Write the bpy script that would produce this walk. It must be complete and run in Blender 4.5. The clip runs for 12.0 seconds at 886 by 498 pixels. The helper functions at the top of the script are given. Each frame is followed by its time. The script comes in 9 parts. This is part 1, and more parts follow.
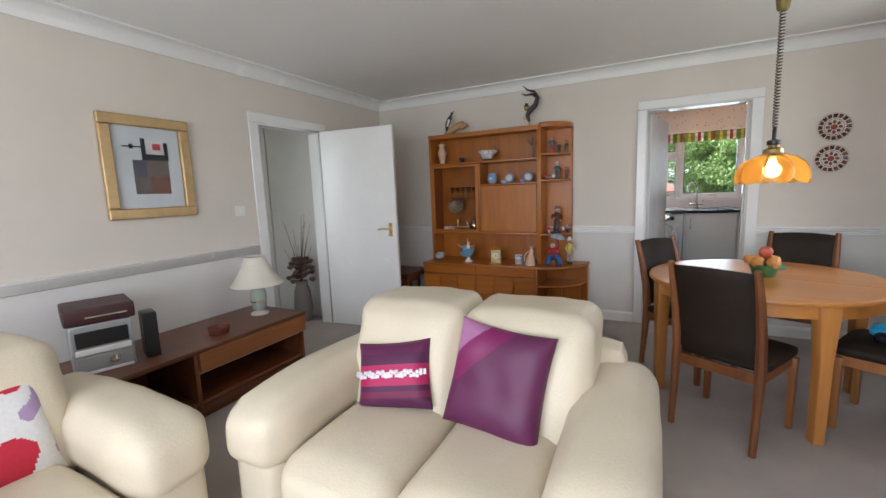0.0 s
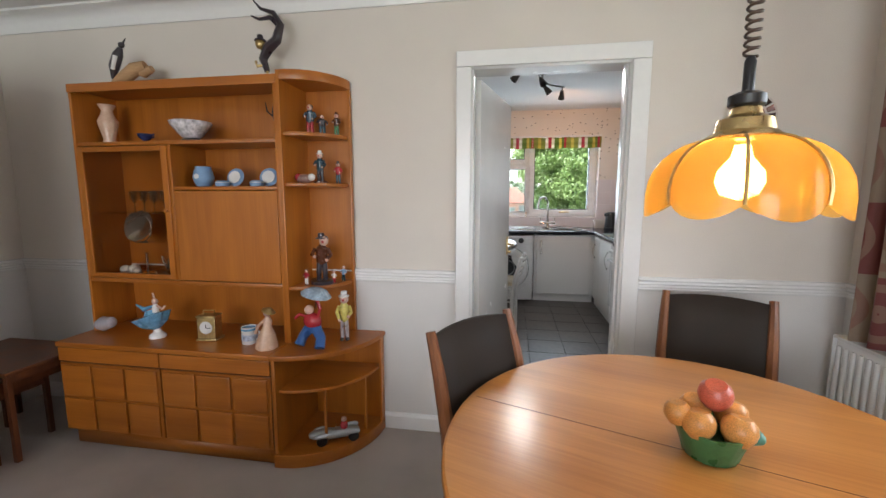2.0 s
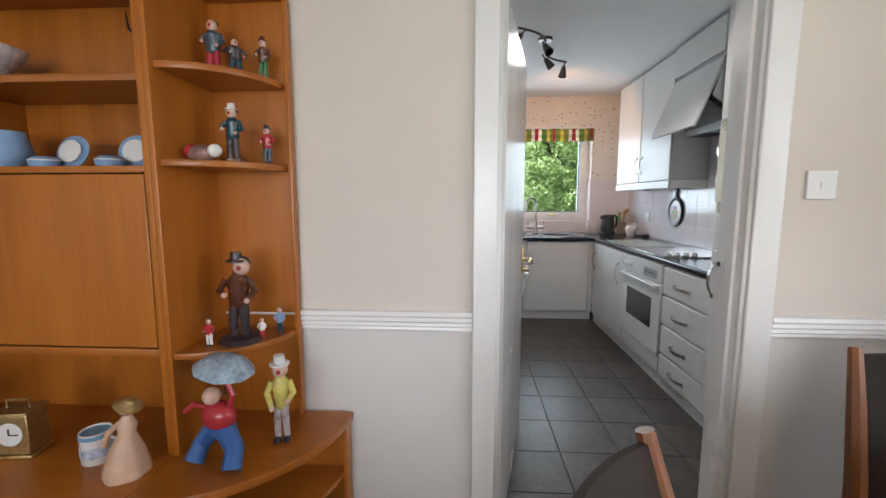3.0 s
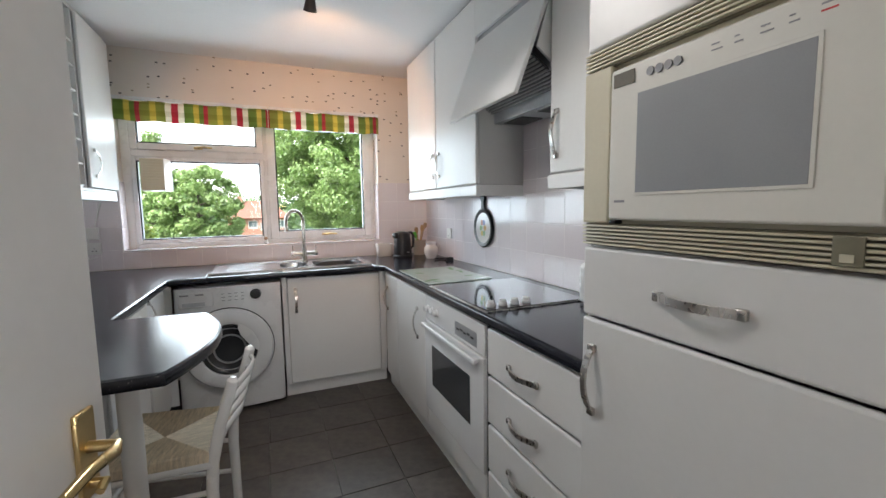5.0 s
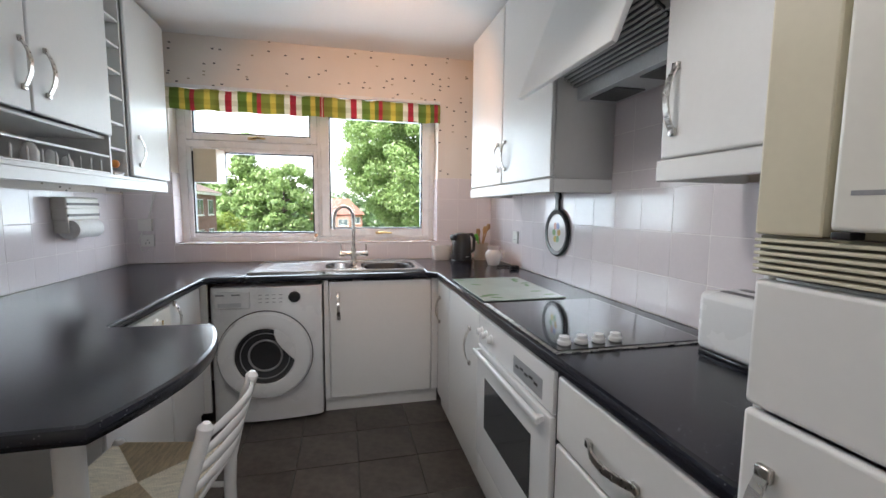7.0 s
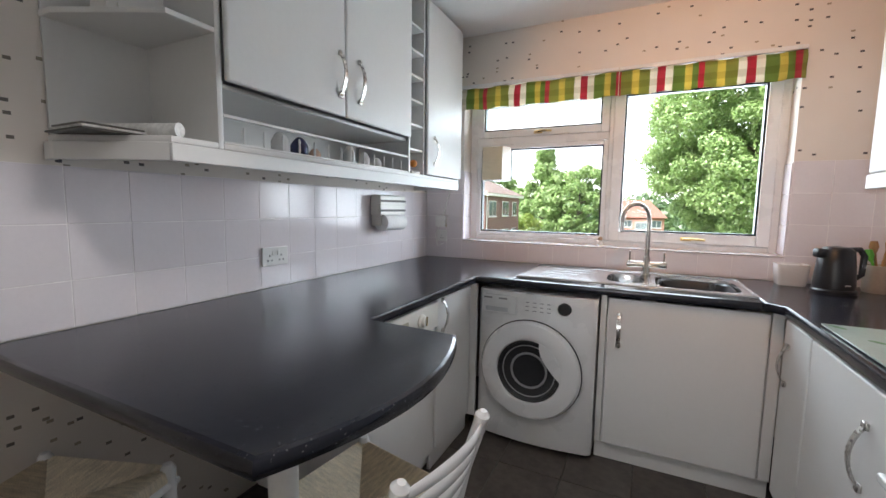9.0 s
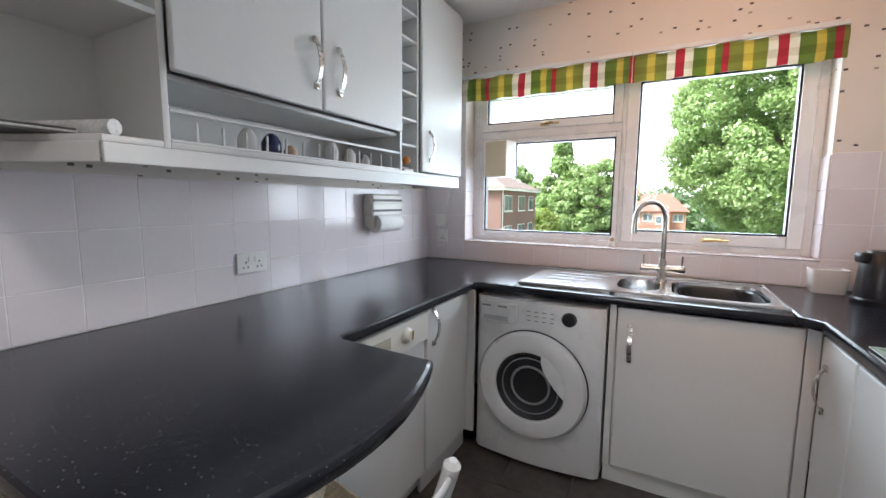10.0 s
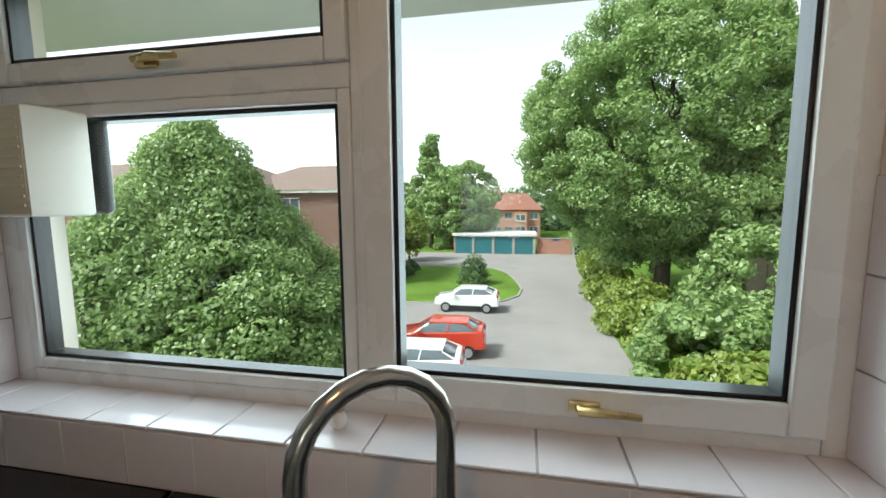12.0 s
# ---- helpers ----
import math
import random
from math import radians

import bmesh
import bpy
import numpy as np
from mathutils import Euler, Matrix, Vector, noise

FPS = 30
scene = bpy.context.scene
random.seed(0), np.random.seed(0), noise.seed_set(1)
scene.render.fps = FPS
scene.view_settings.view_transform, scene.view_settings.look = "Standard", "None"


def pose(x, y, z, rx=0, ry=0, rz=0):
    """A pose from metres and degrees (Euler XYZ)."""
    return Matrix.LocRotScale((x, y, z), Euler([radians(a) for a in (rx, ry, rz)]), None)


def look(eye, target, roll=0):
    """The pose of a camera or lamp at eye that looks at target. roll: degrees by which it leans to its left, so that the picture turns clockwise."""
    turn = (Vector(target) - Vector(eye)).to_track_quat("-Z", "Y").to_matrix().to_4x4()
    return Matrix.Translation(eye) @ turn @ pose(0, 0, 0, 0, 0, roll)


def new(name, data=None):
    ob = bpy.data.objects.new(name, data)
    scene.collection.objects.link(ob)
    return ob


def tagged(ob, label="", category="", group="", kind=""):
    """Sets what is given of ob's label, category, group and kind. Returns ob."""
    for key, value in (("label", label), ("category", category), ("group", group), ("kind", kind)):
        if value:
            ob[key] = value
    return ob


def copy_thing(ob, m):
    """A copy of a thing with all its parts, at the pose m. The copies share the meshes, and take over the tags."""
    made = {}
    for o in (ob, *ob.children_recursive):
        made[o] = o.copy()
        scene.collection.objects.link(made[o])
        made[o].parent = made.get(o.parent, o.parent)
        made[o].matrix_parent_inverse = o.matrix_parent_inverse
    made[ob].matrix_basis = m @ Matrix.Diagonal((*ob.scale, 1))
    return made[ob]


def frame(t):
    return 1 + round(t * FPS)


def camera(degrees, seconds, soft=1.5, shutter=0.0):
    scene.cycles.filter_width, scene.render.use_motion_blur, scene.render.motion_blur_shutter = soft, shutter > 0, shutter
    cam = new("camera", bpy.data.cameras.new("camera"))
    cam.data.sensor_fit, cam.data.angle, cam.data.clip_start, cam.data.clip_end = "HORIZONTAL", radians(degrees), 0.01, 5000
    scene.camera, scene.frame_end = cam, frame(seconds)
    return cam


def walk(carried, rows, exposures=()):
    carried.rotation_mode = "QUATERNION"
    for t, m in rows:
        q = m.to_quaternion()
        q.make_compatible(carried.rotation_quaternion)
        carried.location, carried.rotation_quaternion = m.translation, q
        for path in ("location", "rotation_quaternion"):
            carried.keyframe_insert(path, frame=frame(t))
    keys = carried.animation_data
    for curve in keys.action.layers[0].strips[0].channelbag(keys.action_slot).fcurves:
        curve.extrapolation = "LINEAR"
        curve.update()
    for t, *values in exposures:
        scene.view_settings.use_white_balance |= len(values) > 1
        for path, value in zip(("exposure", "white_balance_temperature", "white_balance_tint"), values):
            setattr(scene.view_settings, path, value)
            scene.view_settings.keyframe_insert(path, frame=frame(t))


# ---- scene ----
cam = camera(94.1, 12.0)
METRES, EYE, TILT, LEAN, TURN = 8.0, 1.33, 0.0, 0.0, 27.0
ROWS = [
    (0.0, 0.0, 0.0, 0.0, -0.3, -7.87, 2.15),
    (0.5, 0.0443, 0.0374, 0.002, -11.41, -7.74, 1.36),
    (1.0, 0.0855, 0.093, 0.0037, -14.97, -7.72, 0.71),
    (1.5, 0.1135, 0.159, 0.0037, -16.04, -7.53, 0.21),
    (2.0, 0.1367, 0.2266, 0.0025, -17.64, -7.38, -0.03),
    (2.5, 0.1424, 0.2878, -0.0026, -20.02, -7.06, -0.02),
]
# the way round the dining chair, in world metres
GAP = [(2.7, -0.055, 2.74, 1.31, 5.7, -6.95, 0.0), (3.1, -0.19, 3.06, 1.305, 2.5, -6.8, 0.0), (3.6, -0.24, 3.45, 1.285, -4.5, -6.5, 0.0), (4.0, -0.12, 3.79, 1.258, -10.8, -6.25, -0.4)]
# the kitchen, in world metres
KITCHEN = [
    (4.3, 0.073, 4.045, 1.255, -14.69, -6.19, -0.61),
    (4.5, 0.173, 4.169, 1.277, -17.36, -6.04, -0.75),
    (5, 0.389, 4.410, 1.336, -22.82, -5.72, -0.82),
    (5.5, 0.491, 4.487, 1.365, -25.85, -5.48, -0.68),
    (6, 0.529, 4.497, 1.359, -25.53, -5.34, -0.35),
    (6.5, 0.577, 4.565, 1.325, -21.54, -5.38, 0.08),
    (7, 0.595, 4.805, 1.324, -13.19, -5.65, 0.55),
    (7.5, 0.618, 5.053, 1.295, -2.20, -5.82, 0.94),
    (7.7, 0.657, 5.162, 1.290, 2.84, -6.13, 1.06),
    (9.3, 0.622, 5.275, 1.299, 28.61, -6.11, 0.77),
    (9.5, 0.623, 5.287, 1.312, 29.43, -6.38, 0.71),
    (10, 0.648, 5.480, 1.323, 28.35, -6.56, 0.47),
    (10.5, 0.730, 5.937, 1.356, 24.39, -6.49, 0.15),
    (11, 0.700, 6.422, 1.370, 19.18, -6.03, -0.19),
    (11.5, 0.721, 6.950, 1.393, 14.46, -5.83, -0.12),
    (12, 0.738, 7.451, 1.523, 11.22, -6.54, -0.37),
]
PATH = [(t, pose(0, 0, EYE, TILT, LEAN, TURN) @ pose(METRES * x, METRES * y, METRES * z, 90 + pitch, roll, yaw)) for t, x, y, z, yaw, pitch, roll in ROWS]
PATH += [(t, look((x, y, z), (x - math.sin(radians(yaw)) * math.cos(radians(pitch)), y + math.cos(radians(yaw)) * math.cos(radians(pitch)), z + math.sin(radians(pitch))), roll)) for t, x, y, z, yaw, pitch, roll in GAP + KITCHEN]
walk(cam, sorted(PATH, key=lambda r: r[0]), [(0.0, 0.72, 6200, 10), (0.7, 1.02, 6200, 10), (2.0, 1.03, 6350, 10), (2.5, 1.06, 6300, 10), (4.5, 1.22, 6450, 10), (5.5, 1.24, 6480, 11), (6.5, 1.22, 6450, 12), (7.5, 1.28, 6450, 12), (9.5, 1.30, 6400, 12), (10.0, 1.32, 6300, 12), (10.5, 1.12, 6250, 11), (11.0, 0.82, 6250, 7), (11.5, 0.53, 6350, 4), (12.0, 0.12, 6500, 0)])

# ---- world and light ----
SKY = bpy.data.worlds.new("sky")
scene.world = SKY
SKY.use_nodes = True
_n, _l = SKY.node_tree.nodes, SKY.node_tree.links
_sky = _n.new("ShaderNodeTexSky")
_sky.sky_type, _sky.sun_disc = "NISHITA", False
_sky.sun_elevation, _sky.sun_rotation = radians(50), radians(-126)
_sky.dust_density, _sky.air_density = 1.0, 1.0
_soft = _n.new("ShaderNodeHueSaturation")
_soft.inputs["Saturation"].default_value, _soft.inputs["Value"].default_value = 0.22, 2.0
_l.new(_sky.outputs[0], _soft.inputs["Color"])
_l.new(_soft.outputs[0], _n["Background"].inputs[0])
_n["Background"].inputs[1].default_value = 0.15


def lamp(name, kind, m, energy, color=(1, 1, 1), **more):
    data = bpy.data.lights.new(name, kind)
    data.energy, data.color = energy, color
    if "size" in more:
        data.shape, data.size, data.size_y = "RECTANGLE", more["size"], more["size_y"]
    if "soft" in more:
        data.shadow_soft_size = more["soft"]
    if "angle" in more:
        data.angle = radians(more["angle"])
    if "cone" in more:
        data.spot_size, data.spot_blend = radians(more["cone"]), 0.4
    ob = new(name, data)
    ob.matrix_world = m
    return ob


lamp("sun", "SUN", look((-18, -1, 26), (0, 12, 0)), 5.0, (1, 0.96, 0.90), angle=14)
# daylight in the window openings
lamp("daylight_kitchen", "AREA", look((0.36, 8.45, 1.58), (0.36, 0, 0.6)), 17, (0.76, 0.89, 1.0), size=1.7, size_y=0.95)
lamp("daylight_dining", "AREA", look((2.02, 3.15, 1.5), (0, 3.15, 1.35)), 11.5, (0.88, 0.93, 1.0), size=1.25, size_y=1.1)
# fill through an assumed south window, behind the view
lamp("lounge_fill", "AREA", look((-0.6, -2.02, 1.35), (-0.6, 4, 1.2)), 57, (0.90, 0.93, 1.0), size=3.2, size_y=1.6)
# added fill in an unseen opening, to brighten the hall
lamp("hall_fill", "AREA", look((-4.3, 1.05, 1.5), (-4.3, 4, 1.3)), 4, (0.95, 0.97, 1.0), size=0.8, size_y=1.2)
# lamps that are switched on
lamp("pendant_bulb", "POINT", pose(0.624, 3.08, 1.395), 2.2, (1, 0.72, 0.36), soft=0.045)

lamp("spot_bulb", "SPOT", look((0.66, 6.70, 2.33), (0.95, 8.2, 1.75)), 14, (1, 0.50, 0.22), soft=0.03, cone=104)
# added fill, not a known bulb: brightens the tall unit and floor
lamp("fill_spot_side", "SPOT", look((0.28, 5.95, 2.33), (0.62, 5.1, 0.0)), 15, (1.0, 0.95, 0.91), soft=0.12, cone=136)


# ---- materials ----
def nodes_of(name):
    m = bpy.data.materials.new(name)
    m.use_nodes = True
    t = m.node_tree
    return m, t, t.nodes["Principled BSDF"]


def mat(name, col, rough=0.5, metal=0.0, var=0.12, scale=6.0, bump=0.0, bscale=80.0, coat=0.0, rvar=0.1, stretch=(1, 1, 1), glow=0.0, rnd=0.0, spec=0.5):
    """A painted, woven, cast or moulded surface: colour that varies at two scales, fine relief, uneven gloss."""
    m, t, b = nodes_of(name)
    n, l = t.nodes, t.links
    tc, mp = n.new("ShaderNodeTexCoord"), n.new("ShaderNodeMapping")
    mp.inputs["Scale"].default_value = stretch
    l.new(tc.outputs["Object"], mp.inputs[0])
    big, fine = n.new("ShaderNodeTexNoise"), n.new("ShaderNodeTexNoise")
    big.inputs["Scale"].default_value, big.inputs["Detail"].default_value = scale, 4
    fine.inputs["Scale"].default_value, fine.inputs["Detail"].default_value = bscale, 2
    l.new(mp.outputs[0], big.inputs["Vector"]), l.new(mp.outputs[0], fine.inputs["Vector"])
    mix = n.new("ShaderNodeMix")
    mix.data_type = "FLOAT"
    mix.inputs[0].default_value = 0.35
    l.new(big.outputs[0], mix.inputs[2]), l.new(fine.outputs[0], mix.inputs[3])
    ramp = n.new("ShaderNodeValToRGB")
    lo = [max(0, c * (1 - var)) for c in col]
    hi = [min(1, c * (1 + var)) for c in col]
    ramp.color_ramp.elements[0].position, ramp.color_ramp.elements[1].position = 0.3, 0.7
    ramp.color_ramp.elements[0].color, ramp.color_ramp.elements[1].color = (*lo, 1), (*hi, 1)
    l.new(mix.outputs[0], ramp.inputs[0])
    out = ramp.outputs[0]
    if rnd:
        info, hsv, mr = n.new("ShaderNodeObjectInfo"), n.new("ShaderNodeHueSaturation"), n.new("ShaderNodeMapRange")
        mr.inputs[3].default_value, mr.inputs[4].default_value = 1 - rnd, 1 + rnd
        l.new(info.outputs["Random"], mr.inputs[0]), l.new(mr.outputs[0], hsv.inputs["Value"]), l.new(out, hsv.inputs["Color"])
        out = hsv.outputs[0]
    l.new(out, b.inputs["Base Color"])
    rr = n.new("ShaderNodeMapRange")
    rr.inputs[3].default_value, rr.inputs[4].default_value = max(0.02, rough - rvar), min(1, rough + rvar)
    l.new(big.outputs[0], rr.inputs[0]), l.new(rr.outputs[0], b.inputs["Roughness"])
    b.inputs["Metallic"].default_value, b.inputs["Coat Weight"].default_value = metal, coat
    b.inputs["Coat Roughness"].default_value = 0.12
    b.inputs["Specular IOR Level"].default_value = spec
    if bump:
        bp = n.new("ShaderNodeBump")
        bp.inputs["Strength"].default_value, bp.inputs["Distance"].default_value = bump, 0.004
        l.new(fine.outputs[0], bp.inputs["Height"]), l.new(bp.outputs[0], b.inputs["Normal"])
    if glow:
        b.inputs["Emission Color"].default_value, b.inputs["Emission Strength"].default_value = (*col, 1), glow
    return m


def wood(name, dark, light, axis=2, rough=0.35, scale=9.0, coat=0.06, rnd=0.08):
    """Wood with long grain along one axis, pores and a soft lacquer."""
    m, t, b = nodes_of(name)
    n, l = t.nodes, t.links
    tc, mp, mp2 = n.new("ShaderNodeTexCoord"), n.new("ShaderNodeMapping"), n.new("ShaderNodeMapping")
    s, s2 = [1.0] * 3, [14.0] * 3
    s[axis], s2[axis] = 0.12, 0.35
    mp.inputs["Scale"].default_value, mp2.inputs["Scale"].default_value = s, s2
    info, add = n.new("ShaderNodeObjectInfo"), n.new("ShaderNodeVectorMath")
    add.operation = "ADD"
    mul = n.new("ShaderNodeMath")
    mul.operation = "MULTIPLY"
    mul.inputs[1].default_value = 7.0
    l.new(info.outputs["Random"], mul.inputs[0])
    l.new(tc.outputs["Object"], add.inputs[0]), l.new(mul.outputs[0], add.inputs[1])
    l.new(add.outputs[0], mp.inputs[0]), l.new(add.outputs[0], mp2.inputs[0])
    big, fine = n.new("ShaderNodeTexNoise"), n.new("ShaderNodeTexNoise")
    big.inputs["Scale"].default_value, big.inputs["Detail"].default_value, big.inputs["Distortion"].default_value = scale, 5, 0.6
    fine.inputs["Scale"].default_value, fine.inputs["Detail"].default_value = 11, 3
    l.new(mp.outputs[0], big.inputs["Vector"]), l.new(mp2.outputs[0], fine.inputs["Vector"])
    mix = n.new("ShaderNodeMix")
    mix.data_type = "FLOAT"
    mix.inputs[0].default_value = 0.26
    l.new(big.outputs[0], mix.inputs[2]), l.new(fine.outputs[0], mix.inputs[3])
    ramp = n.new("ShaderNodeValToRGB")
    ramp.color_ramp.elements[0].position, ramp.color_ramp.elements[1].position = 0.32, 0.66
    ramp.color_ramp.elements[0].color, ramp.color_ramp.elements[1].color = (*dark, 1), (*light, 1)
    l.new(mix.outputs[0], ramp.inputs[0])
    hsv, mr = n.new("ShaderNodeHueSaturation"), n.new("ShaderNodeMapRange")
    mr.inputs[3].default_value, mr.inputs[4].default_value = 1 - rnd, 1 + rnd
    l.new(info.outputs["Random"], mr.inputs[0]), l.new(mr.outputs[0], hsv.inputs["Value"]), l.new(ramp.outputs[0], hsv.inputs["Color"])
    l.new(hsv.outputs[0], b.inputs["Base Color"])
    rr = n.new("ShaderNodeMapRange")
    rr.inputs[3].default_value, rr.inputs[4].default_value = rough - 0.08, rough + 0.12
    l.new(big.outputs[0], rr.inputs[0]), l.new(rr.outputs[0], b.inputs["Roughness"])
    b.inputs["Coat Weight"].default_value, b.inputs["Coat Roughness"].default_value = coat, 0.18
    bp = n.new("ShaderNodeBump")
    bp.inputs["Strength"].default_value, bp.inputs["Distance"].default_value = 0.15, 0.001
    l.new(fine.outputs[0], bp.inputs["Height"]), l.new(bp.outputs[0], b.inputs["Normal"])
    return m


def flecked(name, base, fleck, rough, scale, size, share, stretch=(1, 1, 1), soft=0.4, coat=0.0):
    """A printed or pressed surface with scattered small oblong flecks."""
    m, t, b = nodes_of(name)
    n, l = t.nodes, t.links
    tc, mp = n.new("ShaderNodeTexCoord"), n.new("ShaderNodeMapping")
    mp.inputs["Scale"].default_value = stretch
    l.new(tc.outputs["Object"], mp.inputs[0])
    v = n.new("ShaderNodeTexVoronoi")
    v.distance, v.inputs["Scale"].default_value = "CHEBYCHEV", scale
    l.new(mp.outputs[0], v.inputs["Vector"])
    sep = n.new("ShaderNodeSeparateColor")
    l.new(v.outputs["Color"], sep.inputs[0])
    near, some, both = n.new("ShaderNodeMath"), n.new("ShaderNodeMath"), n.new("ShaderNodeMath")
    near.operation, some.operation, both.operation = "LESS_THAN", "LESS_THAN", "MULTIPLY"
    near.inputs[1].default_value, some.inputs[1].default_value = size, share
    l.new(v.outputs["Distance"], near.inputs[0]), l.new(sep.outputs[0], some.inputs[0])
    l.new(near.outputs[0], both.inputs[0]), l.new(some.outputs[0], both.inputs[1])
    noi = n.new("ShaderNodeTexNoise")
    noi.inputs["Scale"].default_value = 5
    l.new(tc.outputs["Object"], noi.inputs["Vector"])
    ramp = n.new("ShaderNodeValToRGB")
    ramp.color_ramp.elements[0].color = (*[c * 0.94 for c in base], 1)
    ramp.color_ramp.elements[1].color = (*[min(1, c * 1.05) for c in base], 1)
    l.new(noi.outputs[0], ramp.inputs[0])
    tone = n.new("ShaderNodeValToRGB")
    tone.color_ramp.elements[0].color, tone.color_ramp.elements[1].color = (*fleck[0], 1), (*fleck[1], 1)
    l.new(sep.outputs[1], tone.inputs[0])
    mix = n.new("ShaderNodeMix")
    mix.data_type = "RGBA"
    l.new(both.outputs[0], mix.inputs[0]), l.new(ramp.outputs[0], mix.inputs[6]), l.new(tone.outputs[0], mix.inputs[7])
    l.new(mix.outputs[2], b.inputs["Base Color"])
    b.inputs["Roughness"].default_value, b.inputs["Coat Weight"].default_value = rough, coat
    fine, bp = n.new("ShaderNodeTexNoise"), n.new("ShaderNodeBump")
    fine.inputs["Scale"].default_value = 160
    bp.inputs["Strength"].default_value, bp.inputs["Distance"].default_value = 0.12 * soft, 0.002
    l.new(tc.outputs["Object"], fine.inputs["Vector"]), l.new(fine.outputs[0], bp.inputs["Height"]), l.new(bp.outputs[0], b.inputs["Normal"])
    return m


def glass(name, tint=(1, 1, 1), rough=0.0, shine=0.012):
    m = bpy.data.materials.new(name)
    m.use_nodes = True
    t = m.node_tree
    t.nodes.clear()
    n, l = t.nodes, t.links
    out, tr, gl, mx, fr = n.new("ShaderNodeOutputMaterial"), n.new("ShaderNodeBsdfTransparent"), n.new("ShaderNodeBsdfGlossy"), n.new("ShaderNodeMixShader"), n.new("ShaderNodeLayerWeight")
    tr.inputs[0].default_value = (*tint, 1)
    gl.inputs["Roughness"].default_value = rough + 0.01
    pw, sc_ = n.new("ShaderNodeMath"), n.new("ShaderNodeMath")
    pw.operation, pw.inputs[1].default_value = "POWER", 4.0
    sc_.operation, sc_.inputs[1].default_value, sc_.inputs[2].default_value = "MULTIPLY_ADD", 0.7, shine
    l.new(fr.outputs["Facing"], pw.inputs[0]), l.new(pw.outputs[0], sc_.inputs[0])
    l.new(sc_.outputs[0], mx.inputs[0]), l.new(tr.outputs[0], mx.inputs[1]), l.new(gl.outputs[0], mx.inputs[2]), l.new(mx.outputs[0], out.inputs[0])
    return m


CREAM_WALL = mat("cream_wallpaper", (0.68, 0.62, 0.56), 0.75, var=0.04, scale=3, bump=0.25, bscale=220)
PALE_WALL = mat("pale_wallpaper", (0.71, 0.685, 0.665), 0.75, var=0.04, scale=3, bump=0.25, bscale=220)
CEIL = mat("ceiling_paint", (0.84, 0.83, 0.82), 0.85, var=0.03, scale=2, bump=0.15, bscale=120)
WHITE = mat("white_gloss_paint", (0.80, 0.79, 0.78), 0.24, var=0.03, scale=4, bump=0.03, bscale=40)
UPVC = mat("white_plastic", (0.80, 0.80, 0.80), 0.28, var=0.02)
CARPET = mat("beige_carpet", (0.45, 0.395, 0.36), 0.95, var=0.14, scale=3, bump=0.8, bscale=420, spec=0.1)
TEAK = wood("teak", (0.31, 0.092, 0.009), (0.46, 0.152, 0.017), 2, 0.33)
TEAK_X = wood("teak_across", (0.29, 0.084, 0.009), (0.44, 0.142, 0.017), 0, 0.31)
TEAK_Y = wood("teak_along", (0.17, 0.058, 0.018), (0.34, 0.125, 0.04), 1, 0.36)
TEAK_DARK = wood("dark_teak", (0.07, 0.022, 0.010), (0.17, 0.055, 0.02), 2, 0.38)
TEAK_DARKY = wood("dark_teak_along", (0.09, 0.028, 0.012), (0.21, 0.07, 0.026), 1, 0.32)
TABLE = wood("honey_teak", (0.36, 0.135, 0.030), (0.58, 0.25, 0.065), 0, 0.30, 7, 0.35)
TABLE_Z = wood("honey_teak_upright", (0.34, 0.13, 0.030), (0.54, 0.23, 0.06), 2, 0.34, 7, 0.2)
LEATHER = mat("cream_leather", (0.69, 0.61, 0.47), 0.42, var=0.06, scale=5, bump=0.25, bscale=140, spec=0.4)
HIDE = mat("brown_vinyl", (0.022, 0.015, 0.011), 0.55, var=0.2, scale=8, bump=0.15, bscale=180, spec=0.2)
BLACK = mat("black_plastic", (0.015, 0.015, 0.017), 0.35, var=0.2)
STEEL = mat("brushed_steel", (0.55, 0.53, 0.50), 0.28, 1.0, var=0.1, scale=30, stretch=(1, 8, 1))
CHROME = mat("chrome", (0.72, 0.72, 0.72), 0.12, 1.0, var=0.04)
BRASS = mat("brass", (0.62, 0.46, 0.22), 0.28, 1.0, var=0.1)
UNIT = mat("white_laminate", (0.74, 0.735, 0.72), 0.38, var=0.025, scale=3, bump=0.02, bscale=50)
WORKTOP = flecked("black_worktop", (0.013, 0.014, 0.021), ((0.03, 0.03, 0.038), (0.13, 0.13, 0.14)), 0.19, 150, 0.20, 0.16, soft=0.5)
WORKTOP.node_tree.nodes["Principled BSDF"].inputs["Specular IOR Level"].default_value = 0.45
FLECK_PAPER = flecked("flecked_wallpaper", (0.78, 0.72, 0.66), ((0.06, 0.06, 0.07), (0.42, 0.36, 0.27)), 0.7, 18, 0.15, 0.46, stretch=(1.0, 1.0, 1.7))
TILE = mat("pinkish_tile", (0.78, 0.725, 0.75), 0.14, var=0.03, scale=3, rnd=0.02, coat=0.2)
GROUT = mat("grout", (0.86, 0.82, 0.82), 0.9, var=0.1, scale=20)
SLATE = mat("slate_tile", (0.078, 0.064, 0.055), 0.36, var=0.6, scale=5, bump=0.2, bscale=26, rnd=0.16)
FLOOR_JOINT = mat("dark_floor_joint", (0.10, 0.092, 0.086), 0.9, var=0.2, scale=12)
GLASS = glass("window_glass", (0.97, 0.98, 0.98))
STEMWARE = glass("stemware_glass", (0.80, 0.80, 0.80), 0.02, 0.22)
SMOKED = glass("smoked_glass", (0.88, 0.84, 0.79))


